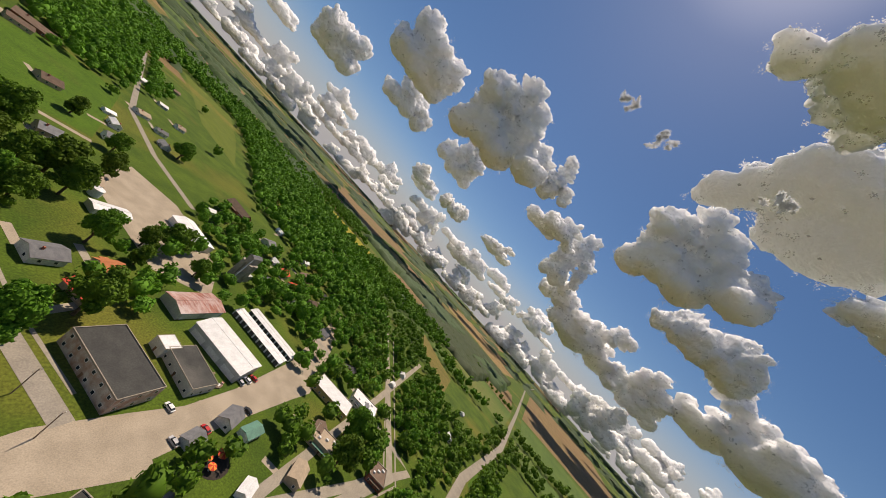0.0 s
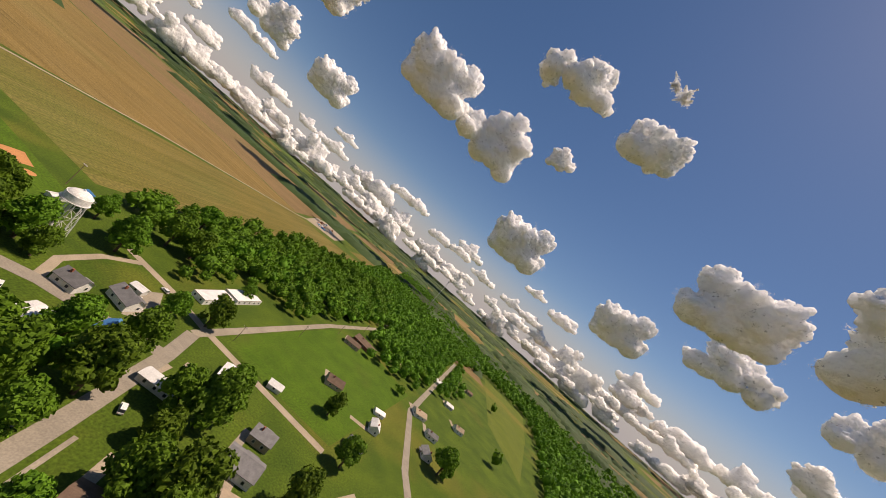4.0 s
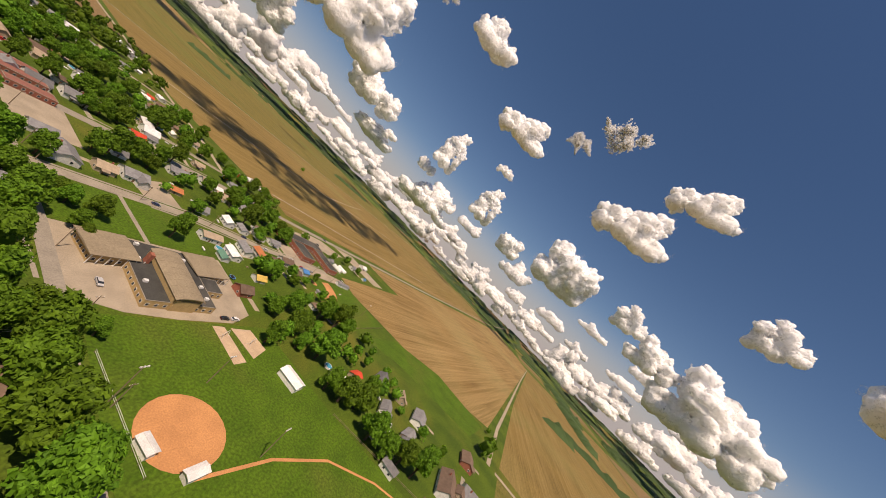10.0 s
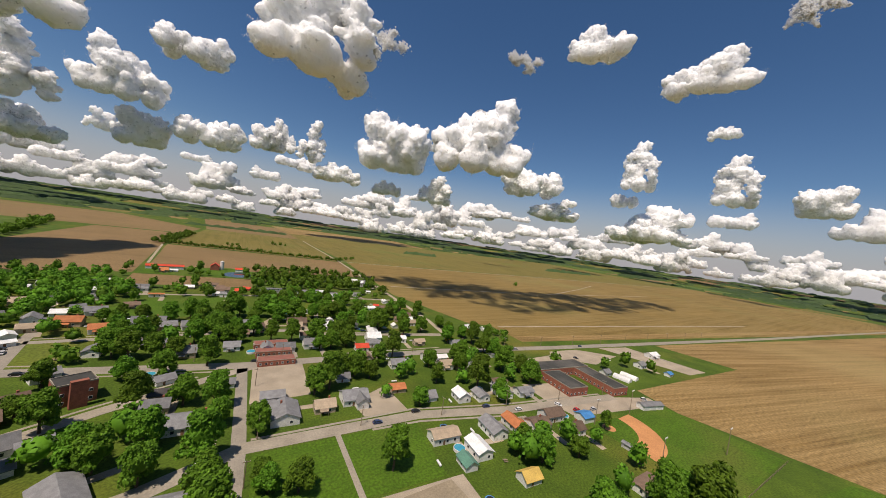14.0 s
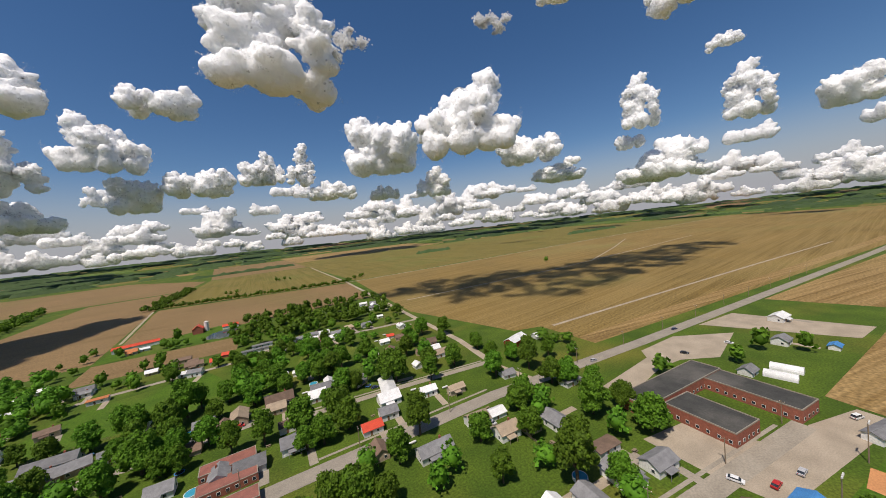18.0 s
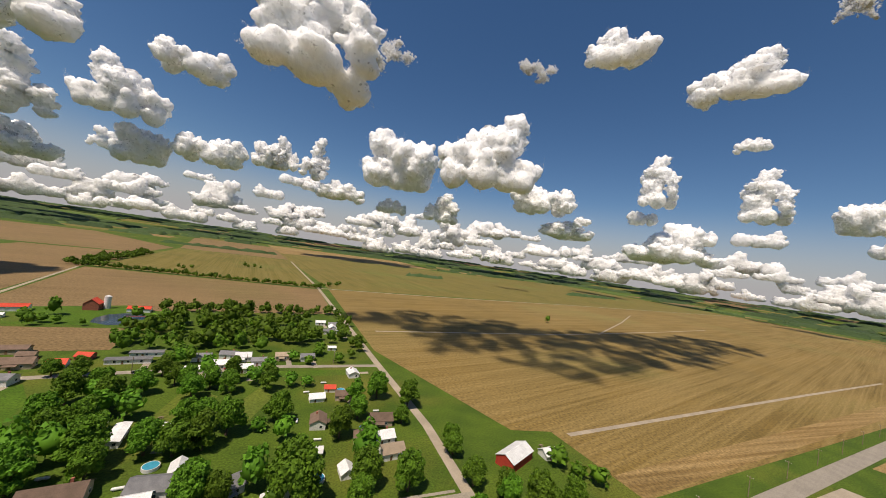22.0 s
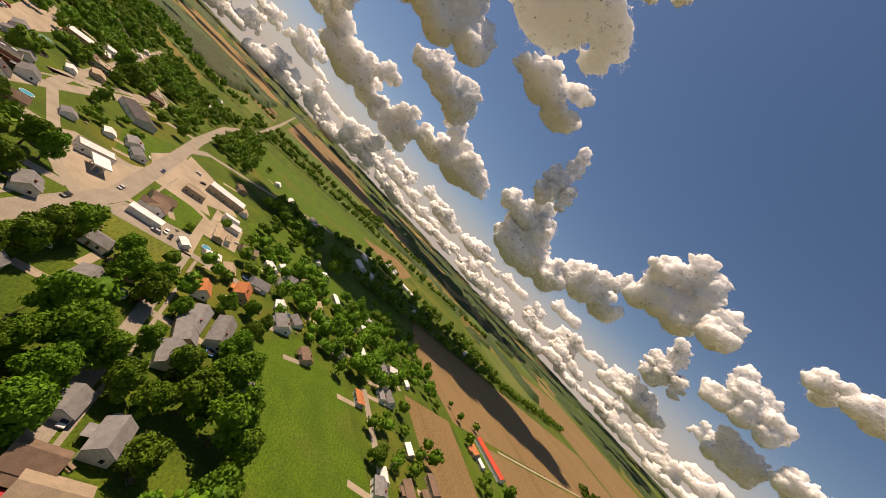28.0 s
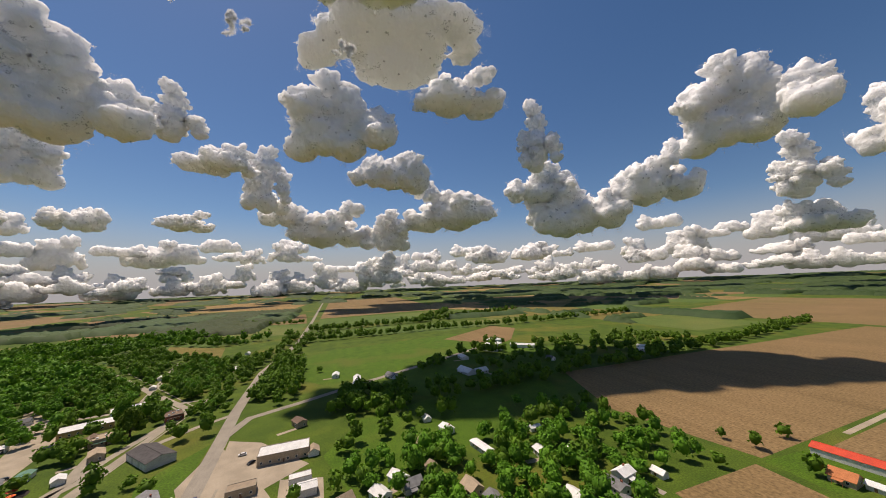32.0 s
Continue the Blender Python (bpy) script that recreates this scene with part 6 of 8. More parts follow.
sheet("lawn", [(-25, 65), (42, 63), (36, 28), (-28, 33)], "lawn", 0.045, "mown lawn before the school", "lawn")
sheet("lawn", [(-35, -16), (40, -27), (43, -86), (56, -170), (-53, -155), (-47, -72)], "lawn", 0.045, "mown sports field", "sports field")
sheet("lawn", [(128, 28), (202, 17), (205, -35), (132, -32)], "lawn", 0.045, "dark green ball field lawn", "sports field")
sheet("lawn", [(144, -41), (211, -56), (251, -109), (246, -177), (193, -165), (170, -76)], "lawn", 0.05, "mown green strip beside the field", "lawn")
sheet("lawn", [(24, 306), (140, 291), (140, 301), (24, 316)], "lawn", 0.05, "green verge beside the lane", "lawn")
sheet("pavement", [(19, 88), (42, 99), (43, 73), (21, 74)], "gravel", 0.055, "pale bare gravel lot", "lot")


# ---- ball fields ----
def infield(x, y, a0, a1, r0, r1, label):
    bm = bmesh.new()
    n = 24
    rows = []
    for k in range(n + 1):
        a = radians(a0 + (a1 - a0) * k / n)
        rows.append([bm.verts.new((x + r * math.cos(a), y + r * math.sin(a), 0.07)) for r in (r0, r1)])
    for p, q in zip(rows, rows[1:]):
        bm.faces.new((p[0], p[1], q[1], q[0]))
    return tagged(part("infield", bm, M["dirt"]), label, "infield", kind="structure")


infield(136.5, 23.1, -101, 1, 16.6, 28.8, "orange dirt arc of a baseball infield")
infield(-33.9, -149.6, -16, 90, 14.7, 29.5, "orange dirt arc of a softball infield")
infield(-25.5, -66, -8, 352, 0, 13.6, "round orange dirt infield")
infield(-26.5, -147.8, -5, 355, 0, 2.8, "orange dirt mound")
infield(137.3, 20.4, -5, 355, 0, 3.5, "orange dirt circle round home plate")
ribbon("pavement", [(-33, -80), (-3, -88), (21, -101), (38, -122), (54, -158)], 1.3, "dirt", 0.07, "worn dirt line along the outfield", "path")
hall("dugout", -29.9, -79.8, 6.3, 3.1, 2.2, 2.6, -4, WALL["white"], ROOF["white"], "small white dugout beside the infield", "dugout")
hall("dugout", -37.7, -66.9, 6.2, 3.1, 2.2, 2.6, 91, WALL["white"], ROOF["white"], "small white dugout beside the infield", "dugout")
hall("dugout", -46.3, -147.2, 7.9, 3.4, 2.2, 2.6, 94, WALL["white"], ROOF["white"], "small white dugout beside the infield", "dugout")
hall("dugout", 127.7, 5, 7.2, 2.7, 2.3, 2.8, 89, WALL["metal"], ROOF["grey"], "small grey dugout beside the infield", "dugout")
hall("concession_stand", 130.8, 30.9, 7.8, 7, 3.0, 4.4, -6, WALL["white"], ROOF["blue"], "white concession stand with a blue roof", "kiosk")
hall("equipment_shed", 190.1, 22.2, 17.1, 5.1, 2.8, 3.9, -16, WALL["white"], ROOF["grey"], "long pale shed beside the ball field", "shed", 3)


def light_pole(x, y, h=14):
    ob = new("light_pole")
    ob.location = (x, y, 0)
    bm = bmesh.new()
    drum(bm, 0, 0, 0, 0.2, h, 10, 0.12)
    part("pole", bm, M["timber"], ob)
    bm = bmesh.new()
    slab(bm, 0, 0, h - 0.6, 2.6, 0.18, 0.18)
    part("crossarm", bm, M["timber"], ob)
    for k in (-1, 0, 1):
        bm = bmesh.new()
        slab(bm, k, -0.2, h - 0.42, 0.5, 0.35, 0.45)
        part("floodlight", bm, M["steel"], ob)
    return tagged(ob, "tall wooden pole with floodlights beside a ball field", "light pole", group="light poles")


for lx, ly in ((132.2, 25.5), (167.9, 24.1), (128.6, -7.8), (176.7, -18.9), (-39.6, -50.1), (-9.3, -51.5), (-6.9, -85.1), (-47.3, -118.6), (5.3, -131.4), (-28.7, -162)):
    light_pole(lx, ly)


def utility_pole(x, y, turn, h=9.5):
    ob = new("utility_pole")
    ob.matrix_basis = pose(x, y, 0, 0, 0, turn)
    bm = bmesh.new()
    drum(bm, 0, 0, 0, 0.19, h, 9, 0.12)
    part("pole", bm, M["timber"], ob)
    bm = bmesh.new()
    slab(bm, 0, 0, h - 0.8, 0.14, 2.4, 0.16)
    part("crossarm", bm, M["timber"], ob)
    for k in (-1.05, 0.35, 1.05):
        bm = bmesh.new()
        drum(bm, 0, k, h - 0.63, 0.07, 0.22, 8)
        part("insulator", bm, M["steel"], ob)
    return tagged(ob, "weathered wooden utility pole with a crossarm", "utility pole", group="utility poles")


for k in range(14):
    utility_pole(-47.5 + 43.60 * k, 155.9 + -4.90 * k, 0)
for k in range(6):
    utility_pole(-39.9 + 3.88 * k, -52.1 + 33.99 * k, 90)
for k in range(5):
    utility_pole(-97.0 + 54.31 * k, 323.5 + -2.38 * k, 0)
for k in range(6):
    utility_pole(-22.8 + 39.70 * k, 73.9 + -5.74 * k, 0)
for k in range(5):
    utility_pole(-151.9 + -12.23 * k, -160.5 + -56.24 * k, 90)
for k in range(6):
    utility_pole(-169.5 + -3.74 * k, -15.9 + 13.80 * k, 120)

# ---- water tower ----
wt = new("water_tower")
wt.location = (-78, -123, 0)
KEEP_OUT.append((-78, -123, 8))
bm = bmesh.new()
bmesh.ops.create_uvsphere(bm, u_segments=32, v_segments=16, radius=1, matrix=Matrix.Translation((0, 0, 21)) @ Matrix.Diagonal((4.3, 4.3, 3.0, 1)))
drum(bm, 0, 0, 19.4, 4.34, 2.6, 32)
part("tank", bm, M["trim"], wt, "white steel tank")
bm = bmesh.new()
drum(bm, 0, 0, 18.9, 4.9, 0.18, 32)
part("catwalk", bm, M["steel"], wt)
bm = bmesh.new()
drum(bm, 0, 0, 0, 0.6, 19, 14)
part("riser", bm, M["steel"], wt)
bm = bmesh.new()
drum(bm, 0, 0, 24, 0.35, 0.7, 12)
part("vent", bm, M["steel"], wt)
legs = [(math.cos(k * math.tau / 6), math.sin(k * math.tau / 6)) for k in range(6)]
for k, (cx, cy) in enumerate(legs):
    bm = bmesh.new()
    strut(bm, (cx * 6.4, cy * 6.4, 0), (cx * 4.1, cy * 4.1, 19.5), 0.22)
    leg = part("leg", bm, M["steel"], wt)
    nx, ny = legs[(k + 1) % 6]
    for z0, z1 in ((0.5, 6.6), (6.6, 12.8), (12.8, 18.8)):
        r0, r1 = 6.4 - 2.3 * z0 / 19.5, 6.4 - 2.3 * z1 / 19.5
        bm = bmesh.new()
        strut(bm, (cx * r0, cy * r0, z0), (nx * r1, ny * r1, z1), 0.07, 6)
        strut(bm, (nx * r0, ny * r0, z0), (cx * r1, cy * r1, z1), 0.07, 6)
        strut(bm, (cx * r1, cy * r1, z1), (nx * r1, ny * r1, z1), 0.09, 6)
        part("brace", bm, M["steel"], wt)
tagged(wt, "white water tower on six braced steel legs", "water tower")

# far radio mast
mast = new("radio_mast")
mast.location = (-254.1, -1179.6, 0)
for k in range(3):
    bm = bmesh.new()
    a = k * math.tau / 3
    strut(bm, (1.6 * math.cos(a), 1.6 * math.sin(a), 0), (0.8 * math.cos(a), 0.8 * math.sin(a), 112), 0.35)
    part("leg", bm, M["steel"], mast)
bm = bmesh.new()
drum(bm, 0, 0, 108, 3.2, 5, 12)
part("antenna", bm, M["steel"], mast)
tagged(mast, "tall slender radio mast rising above the woods", "radio mast")


# ---- clouds ----
def cloud_material(name, white, depth):
    """Bright droplets through which sunlight spreads some way: depth in metres."""
    m = bpy.data.materials.new(name)
    m.use_nodes = True
    n, l = m.node_tree.nodes, m.node_tree.links
    b = n["Principled BSDF"]
    b.inputs["Roughness"].default_value, b.inputs["Specular IOR Level"].default_value = 1.0, 0.0
    b.inputs["Subsurface Weight"].default_value, b.inputs["Subsurface Scale"].default_value = 1.0, depth
    b.inputs["Subsurface Radius"].default_value = (1.0, 1.0, 1.0)
    geo, t, tone = n.new("ShaderNodeNewGeometry"), n.new("ShaderNodeTexNoise"), n.new("ShaderNodeMix")
    t.inputs["Scale"].default_value, t.inputs["Detail"].default_value = 0.008, 6
    tone.data_type = "RGBA"
    tone.inputs["A"].default_value, tone.inputs["B"].default_value = (*(c * 0.985 for c in white), 1), (*white, 1)
    l.new(geo.outputs["Position"], t.inputs["Vector"])
    l.new(t.outputs["Fac"], tone.inputs["Factor"])
    l.new(tone.outputs["Result"], b.inputs["Base Color"])
    bp, fine = n.new("ShaderNodeBump"), n.new("ShaderNodeTexNoise")
    fine.inputs["Scale"].default_value, fine.inputs["Detail"].default_value = 0.03, 8
    bp.inputs["Strength"].default_value, bp.inputs["Distance"].default_value = 0.9, 30
    l.new(geo.outputs["Position"], fine.inputs["Vector"])
    l.new(fine.outputs["Fac"], bp.inputs["Height"])
    l.new(bp.outputs["Normal"], b.inputs["Normal"])
    return m


M["cloud"] = cloud_material("cloud", (0.90, 0.898, 0.89), 110)
# horizon bank: a duller, creamier white, with the haze put into its colour
M["hazed_cloud"] = cloud_material("hazed_cloud", (0.82, 0.81, 0.79), 220)
M["thick_cloud"] = cloud_material("thick_cloud", (0.96, 0.965, 0.97), 45)


def shred_material():
    """Loose droplets at the edge of a cloud, lit as much from behind as from the front."""
    m = bpy.data.materials.new("cloud_shred")
    m.use_nodes = True
    n, l = m.node_tree.nodes, m.node_tree.links
    b = n["Principled BSDF"]
    b.inputs["Base Color"].default_value = (0.97, 0.97, 0.96, 1)
    b.inputs["Roughness"].default_value, b.inputs["Specular IOR Level"].default_value = 1.0, 0.0
    mist, clear_air, mix, thin = n.new("ShaderNodeBsdfTranslucent"), n.new("ShaderNodeBsdfTransparent"), n.new("ShaderNodeMixShader"), n.new("ShaderNodeMixShader")
    mist.inputs["Color"].default_value = (0.97, 0.97, 0.96, 1)
    mix.inputs["Fac"].default_value, thin.inputs["Fac"].default_value = 0.6, 0.55
    l.new(b.outputs["BSDF"], mix.inputs[1])
    l.new(mist.outputs["BSDF"], mix.inputs[2])
    l.new(mix.outputs["Shader"], thin.inputs[1])
    l.new(clear_air.outputs["BSDF"], thin.inputs[2])
    l.new(thin.outputs["Shader"], n["Material Output"].inputs["Surface"])
    return m


M["shred"] = shred_material()


def ball(level):
    bm = bmesh.new()
    bmesh.ops.create_icosphere(bm, subdivisions=level, radius=1)
    v = np.array([p.co[:] for p in bm.verts])
    f = np.array([[q.index for q in p.verts] for p in bm.faces])
    bm.free()
    return v, f


BALL = ball(2)
GRAIN = (np.array([(0, 0, 1), (1, 0, 0), (0, 1, 0), (-1, 0, 0), (0, -1, 0), (0, 0, -1)], dtype=float), np.array([(0, 1, 2), (0, 2, 3), (0, 3, 4), (0, 4, 1), (5, 2, 1), (5, 3, 2), (5, 4, 3), (5, 1, 4)]))


def billows(rnd, aspect, towers):
    """Round billows of a heaped cloud one unit wide, with a flattish base: (x, y, z, radius)."""
    out = []
    for k in range(towers):
        u = (k + 0.5) / towers * 2 - 1 + rnd.uniform(-0.12, 0.12)
        top = aspect * (1 - 0.55 * abs(u) ** 1.6) * rnd.uniform(0.6, 1.08)
        r = rnd.uniform(0.125, 0.185) * (1 - 0.35 * abs(u))
        z = 0.5 * r
        while z < max(top - r, 0.6 * r):
            out.append((u * 0.40 + rnd.uniform(-0.05, 0.05), rnd.uniform(-0.14, 0.14), z - aspect / 2, r * rnd.uniform(0.8, 1.15)))
            z += r * 0.8
    for x, y, z, r in list(out):
        for k in range(5):
            d = rnd.normal(size=3)
            d[2] = abs(d[2]) * 0.9 - 0.15
            d /= np.linalg.norm(d)
            s = r * rnd.uniform(0.32, 0.6)
            p = np.array([x, y, z]) + d * r * rnd.uniform(0.8, 1.0)
            out.append((p[0], p[1], max(p[2], s * 0.5 - aspect / 2), s))
    return out


def grains(points, sizes, mat, rnd, name):
    v, f = GRAIN
    n = len(points)
    V = points[:, None, :] + v[None] * sizes[:, None, None] * rnd.uniform(0.6, 1.4, (n, 6, 1))
    return mesh_of(name, V.reshape(-1, 3), (f[None] + 6 * np.arange(n)[:, None, None]).reshape(-1, 3), mat)


def cloud_model(seed, aspect, towers, voxel, mat, haze=5200):
    """One closed cauliflower-like cloud body, and a mesh of loose shreds about its edges."""
    rnd = np.random.RandomState(seed)
    V, F, base = [], [], 0
    for x, y, z, r in billows(rnd, aspect, towers):
        V.append(BALL[0] * r * np.array([1.05, 1.05, 0.95]) + (x, y, z))
        F.append(BALL[1] + base)
        base += len(BALL[0])
    rough = new("rough", mesh_of("rough", np.concatenate(V), np.concatenate(F), mat))
    melt = rough.modifiers.new("melt", "REMESH")
    melt.mode, melt.voxel_size = "VOXEL", voxel
    me = bpy.data.meshes.new_from_object(rough.evaluated_get(bpy.context.evaluated_depsgraph_get()))
    me.name = "body"
    bpy.data.objects.remove(rough)
    n = len(me.vertices)
    co, no = np.zeros(n * 3, dtype=np.float32), np.zeros(n * 3, dtype=np.float32)
    me.vertices.foreach_get("co", co)
    me.vertices.foreach_get("normal", no)
    co, no = co.reshape(-1, 3).astype(float), no.reshape(-1, 3).astype(float)
    shift = rnd.uniform(0, 50, 3)
    push = np.array([sum(a * (abs(noise.noise(Vector(p * s + shift))) - 0.25) for a, s in ((0.095, 5.5), (0.070, 12.0), (0.042, 26.0))) for p in co])
    low = np.clip((co[:, 2] + aspect / 2) / (0.25 * aspect), 0.25, 1)
    co = co + no * (push * low)[:, None]
    me.vertices.foreach_set("co", co.astype(np.float32).ravel())
    me.polygons.foreach_set("use_smooth", np.ones(len(me.polygons), dtype=bool))
    me.update()
    if not len(me.materials):
        me.materials.append(mat)
    if not haze:
        return me, None
    pick = np.repeat(rnd.randint(0, n, haze // 26), 26)
    reach = np.repeat(rnd.uniform(0.3, 1.0, haze // 26) ** 2, 26)[:, None]
    out = np.abs(rnd.normal(size=(len(pick), 1))) * 0.026 * reach
    spots = co[pick] + no[pick] * out + rnd.normal(scale=0.016, size=(len(pick), 3)) * reach
    return me, grains(spots, rnd.uniform(0.0012, 0.0038, len(pick)), M["shred"], rnd, "fringe")


CLOUDS = [cloud_model(s, a, k, 0.017, M["cloud"]) for s, a, k in ((1, 0.62, 5), (2, 0.85, 4), (3, 1.15, 3), (4, 0.48, 6), (5, 0.72, 5), (6, 0.95, 4), (7, 0.55, 6), (8, 0.68, 4), (9, 1.30, 3), (10, 0.80, 5))]
ASPECT = [0.62, 0.85, 1.15, 0.48, 0.72, 0.95, 0.55, 0.68, 1.30, 0.80]
THICK = [cloud_model(s, 0.55, 7, 0.017, M["thick_cloud"]) for s in (21, 22)]
FAR_CLOUDS = [cloud_model(s, a, k, 0.035, M["hazed_cloud"], 0)[0] for s, a, k in ((31, 0.42, 6), (32, 0.55, 5), (33, 0.36, 7), (34, 0.5, 6), (35, 0.62, 5), (36, 0.45, 7), (37, 0.4, 6))]
cloud_no = 0


def cloud(x, y, z, wide, tall, kind=""):
    """A cumulus cloud round that point, broadside to the town."""
    global cloud_no
    cloud_no += 1
    want = tall / wide
    near = sorted(range(len(CLOUDS)), key=lambda k: abs(math.log(ASPECT[k] / want)))[:4]
    k = near[cloud_no % 3]
    models, a = (CLOUDS, ASPECT[k]) if kind != "thick" else (THICK, 0.55)
    k = k if kind != "thick" else cloud_no % 2
    ob = new("cloud")
    flip = -1 if cloud_no % 2 else 1
    lean = math.asin(min(z / math.sqrt(x * x + y * y + z * z), 0.8)) * 0.5
    ob.matrix_basis = Matrix.Translation((x, y, z)) @ Euler((-lean, 0, math.atan2(y - 80, x + 40) - math.pi / 2)).to_matrix().to_4x4() @ Matrix.Diagonal((flip * wide * 1.16, wide * 1.0, tall / a * 1.14, 1))
    for name, me in zip(("body", "fringe"), models[k]):
        p = new(name, me)
        p.parent = ob
        if name == "fringe":
            p["kind"] = "stuff"
    return tagged(ob, "towering cloud with a dark grey base" if kind == "thick" else "heaped white fair-weather cloud with a pale grey base", "cloud", group="clouds")


def shreds(x, y, z, wide, tall):
    """A torn wisp of cloud: a few small ragged tufts, thinning out to one side."""
    global cloud_no
    cloud_no += 1
    rnd = np.random.RandomState(300 + cloud_no)
    ob = new("cloud_wisp")
    ob.matrix_basis = Matrix.Translation((x, y, z)) @ Matrix.Rotation(math.atan2(y - 80, x + 40) - math.pi / 2, 4, "Z")
    for k in range(6):
        n = rnd.randint(260, 520)
        heart = rnd.uniform(-0.36, 0.36, 3) * (wide, wide * 0.5, tall)
        drift = rnd.normal(size=3) * (0.13 * wide, 0.10 * wide, 0.13 * tall)
        along = rnd.uniform(-1, 1, (n, 1))
        spots = drift * along + drift[[1, 0, 2]] * (along * along - 0.4) + rnd.normal(scale=0.05 * wide, size=(n, 3)) * (1.1 - along * along)
        p = new("tuft", grains(spots, rnd.uniform(0.010, 0.030, n) * wide, M["shred"], rnd, "tuft"))
        p.parent = ob
        p["kind"] = "stuff"
        p.matrix_basis = Matrix.Translation(heart)
    return tagged(ob, "thin torn wisp of white cloud", "cloud", group="cloud wisps")


def veil(x, y, z, wide, deep, count, turn=0.0, label="thin ragged cloud overhead that dims the wheat field"):
    """A thin, broken cloud made of many small shreds, through which some sunlight passes."""
    global cloud_no
    cloud_no += 1
    rnd = np.random.RandomState(100 + cloud_no)
    pts = []
    while len(pts) < count:
        u, v = rnd.uniform(-1, 1, 2)
        if u * u + v * v + 0.35 * math.sin(5 * u + cloud_no) * math.cos(4 * v) < 1:
            pts.append((u * wide / 2, v * deep / 2, rnd.uniform(-15, 15)))
    ob = new("cloud", grains(np.array(pts), rnd.uniform(8, 17, count), M["shred"], rnd, "cloud"))
    ob.matrix_basis = pose(x, y, z, 0, 0, turn)
    return tagged(ob, label, "cloud", kind="stuff")


cloud(250, 1786, 1195, 653, 653)
cloud(-796, 3456, 1091, 494, 494)
cloud(-319, 2784, 1195, 395, 296)
cloud(1387, 3216, 1140, 735, 622)
cloud(1832, 2257, 1195, 794, 794)
cloud(2645, 2325, 939, 585, 425)
cloud(3133, 1468, 1080, 338, 465)
cloud(3163, 1583, 761, 227, 181)
cloud(3381, 813, 943, 348, 417)
cloud(1444, 946, 1195, 290, 178)
cloud(1978, 629, 1195, 367, 281)
cloud(2955, 819, 1195, 185, 108)
cloud(-1275, 3368, 885, 371, 428)
cloud(-671, 3574, 690, 347, 309)
cloud(-222, 3600, 828, 488, 355)
cloud(216, 3588, 860, 291, 243)
cloud(341, 3569, 897, 253, 304)
cloud(629, 3522, 912, 266, 373)
cloud(911, 3503, 677, 446, 223)
cloud(1897, 3061, 659, 358, 299)
cloud(3485, 325, 783, 300, 246)
shreds(661, 1849, 1195, 298, 179)
shreds(1323, 1342, 1195, 217, 109)
cloud(3278, 1415, 502, 693, 260)
cloud(1421, 3330, 604, 296, 178)
cloud(2860, 2152, 602, 530, 212)
cloud(-1253, 3444, 508, 448, 209)
cloud(-2868, -1872, 1168, 493, 435)
cloud(-2197, -685, 1195, 294, 320)
cloud(-2872, -684, 1195, 552, 221)
cloud(-3218, -392, 1195, 455, 637)
cloud(-3388, -1052, 782, 435, 174)
cloud(-3121, -1654, 772, 342, 257)
cloud(-2876, -2048, 720, 300, 191)
cloud(-1945, 254, 1195, 606, 515)
cloud(-2702, 712, 1195, 600, 413, "thick")
cloud(-2467, 646, 2258, 1420, 363, "thick")
cloud(-1590, 893, 1195, 520, 208)
cloud(-1911, 1630, 1195, 304, 507)
cloud(-2027, 2916, 1078, 730, 487)
cloud(-3258, 1389, 1039, 1007, 504)
cloud(-2581, 2486, 939, 897, 614)
cloud(-3515, -287, 959, 463, 309)
cloud(-3558, 171, 855, 839, 448)
cloud(-2740, 2213, 1154, 610, 407)
cloud(-1678, -1877, 1195, 553, 462)
cloud(-1866, -1050, 1195, 698, 584)
cloud(-2356, -2466, 1150, 539, 451)
cloud(-1797, -2946, 942, 494, 413)
shreds(-1914, -656, 1740, 156, 130)
shreds(-1445, 255, 1195, 124, 104)
shreds(-2037, -343, 1706, 167, 140)
cloud(-1114, 2510, 1195, 643, 538)
shreds(522, 758, 1195, 134, 112)
shreds(1724, 233, 1195, 187, 156)
shreds(1480, 41, 1195, 271, 226)
cloud(2067, -338, 1195, 458, 383)
cloud(3418, -297, 1024, 648, 542)
cloud(3264, -1031, 996, 313, 262)
cloud(3177, -1334, 879, 433, 362)
cloud(627, -2011, 1195, 507, 424)
cloud(134, -2222, 1195, 518, 434)
cloud(-128, -1295, 1195, 328, 275)
cloud(-553, -1350, 1195, 281, 235)
cloud(-327, -1943, 1195, 175, 146)
shreds(-430, -1087, 1195, 117, 98)
cloud(-642, -3336, 1059, 633, 530)
cloud(-3515, 737, 768, 512, 428)
cloud(-3578, 686, 373, 461, 386)
cloud(1538, -1714, 1195, 568, 475)
cloud(2137, -1367, 1195, 285, 238)
cloud(2937, -1804, 837, 804, 672)
cloud(1763, -2927, 913, 422, 353)
cloud(2265, -2564, 904, 370, 310)
cloud(1509, -446, 1195, 289, 242)
# those that shade the fields west and north-east of the town
cloud(-700, 240, 900, 380, 150, "thick")
cloud(-650, 430, 950, 240, 120, "thick")
veil(-240, 150, 1250, 280, 120, 130, -15)
veil(-110, 40, 1250, 440, 190, 330, -8)
veil(170, 20, 1250, 330, 120, 160, -10)

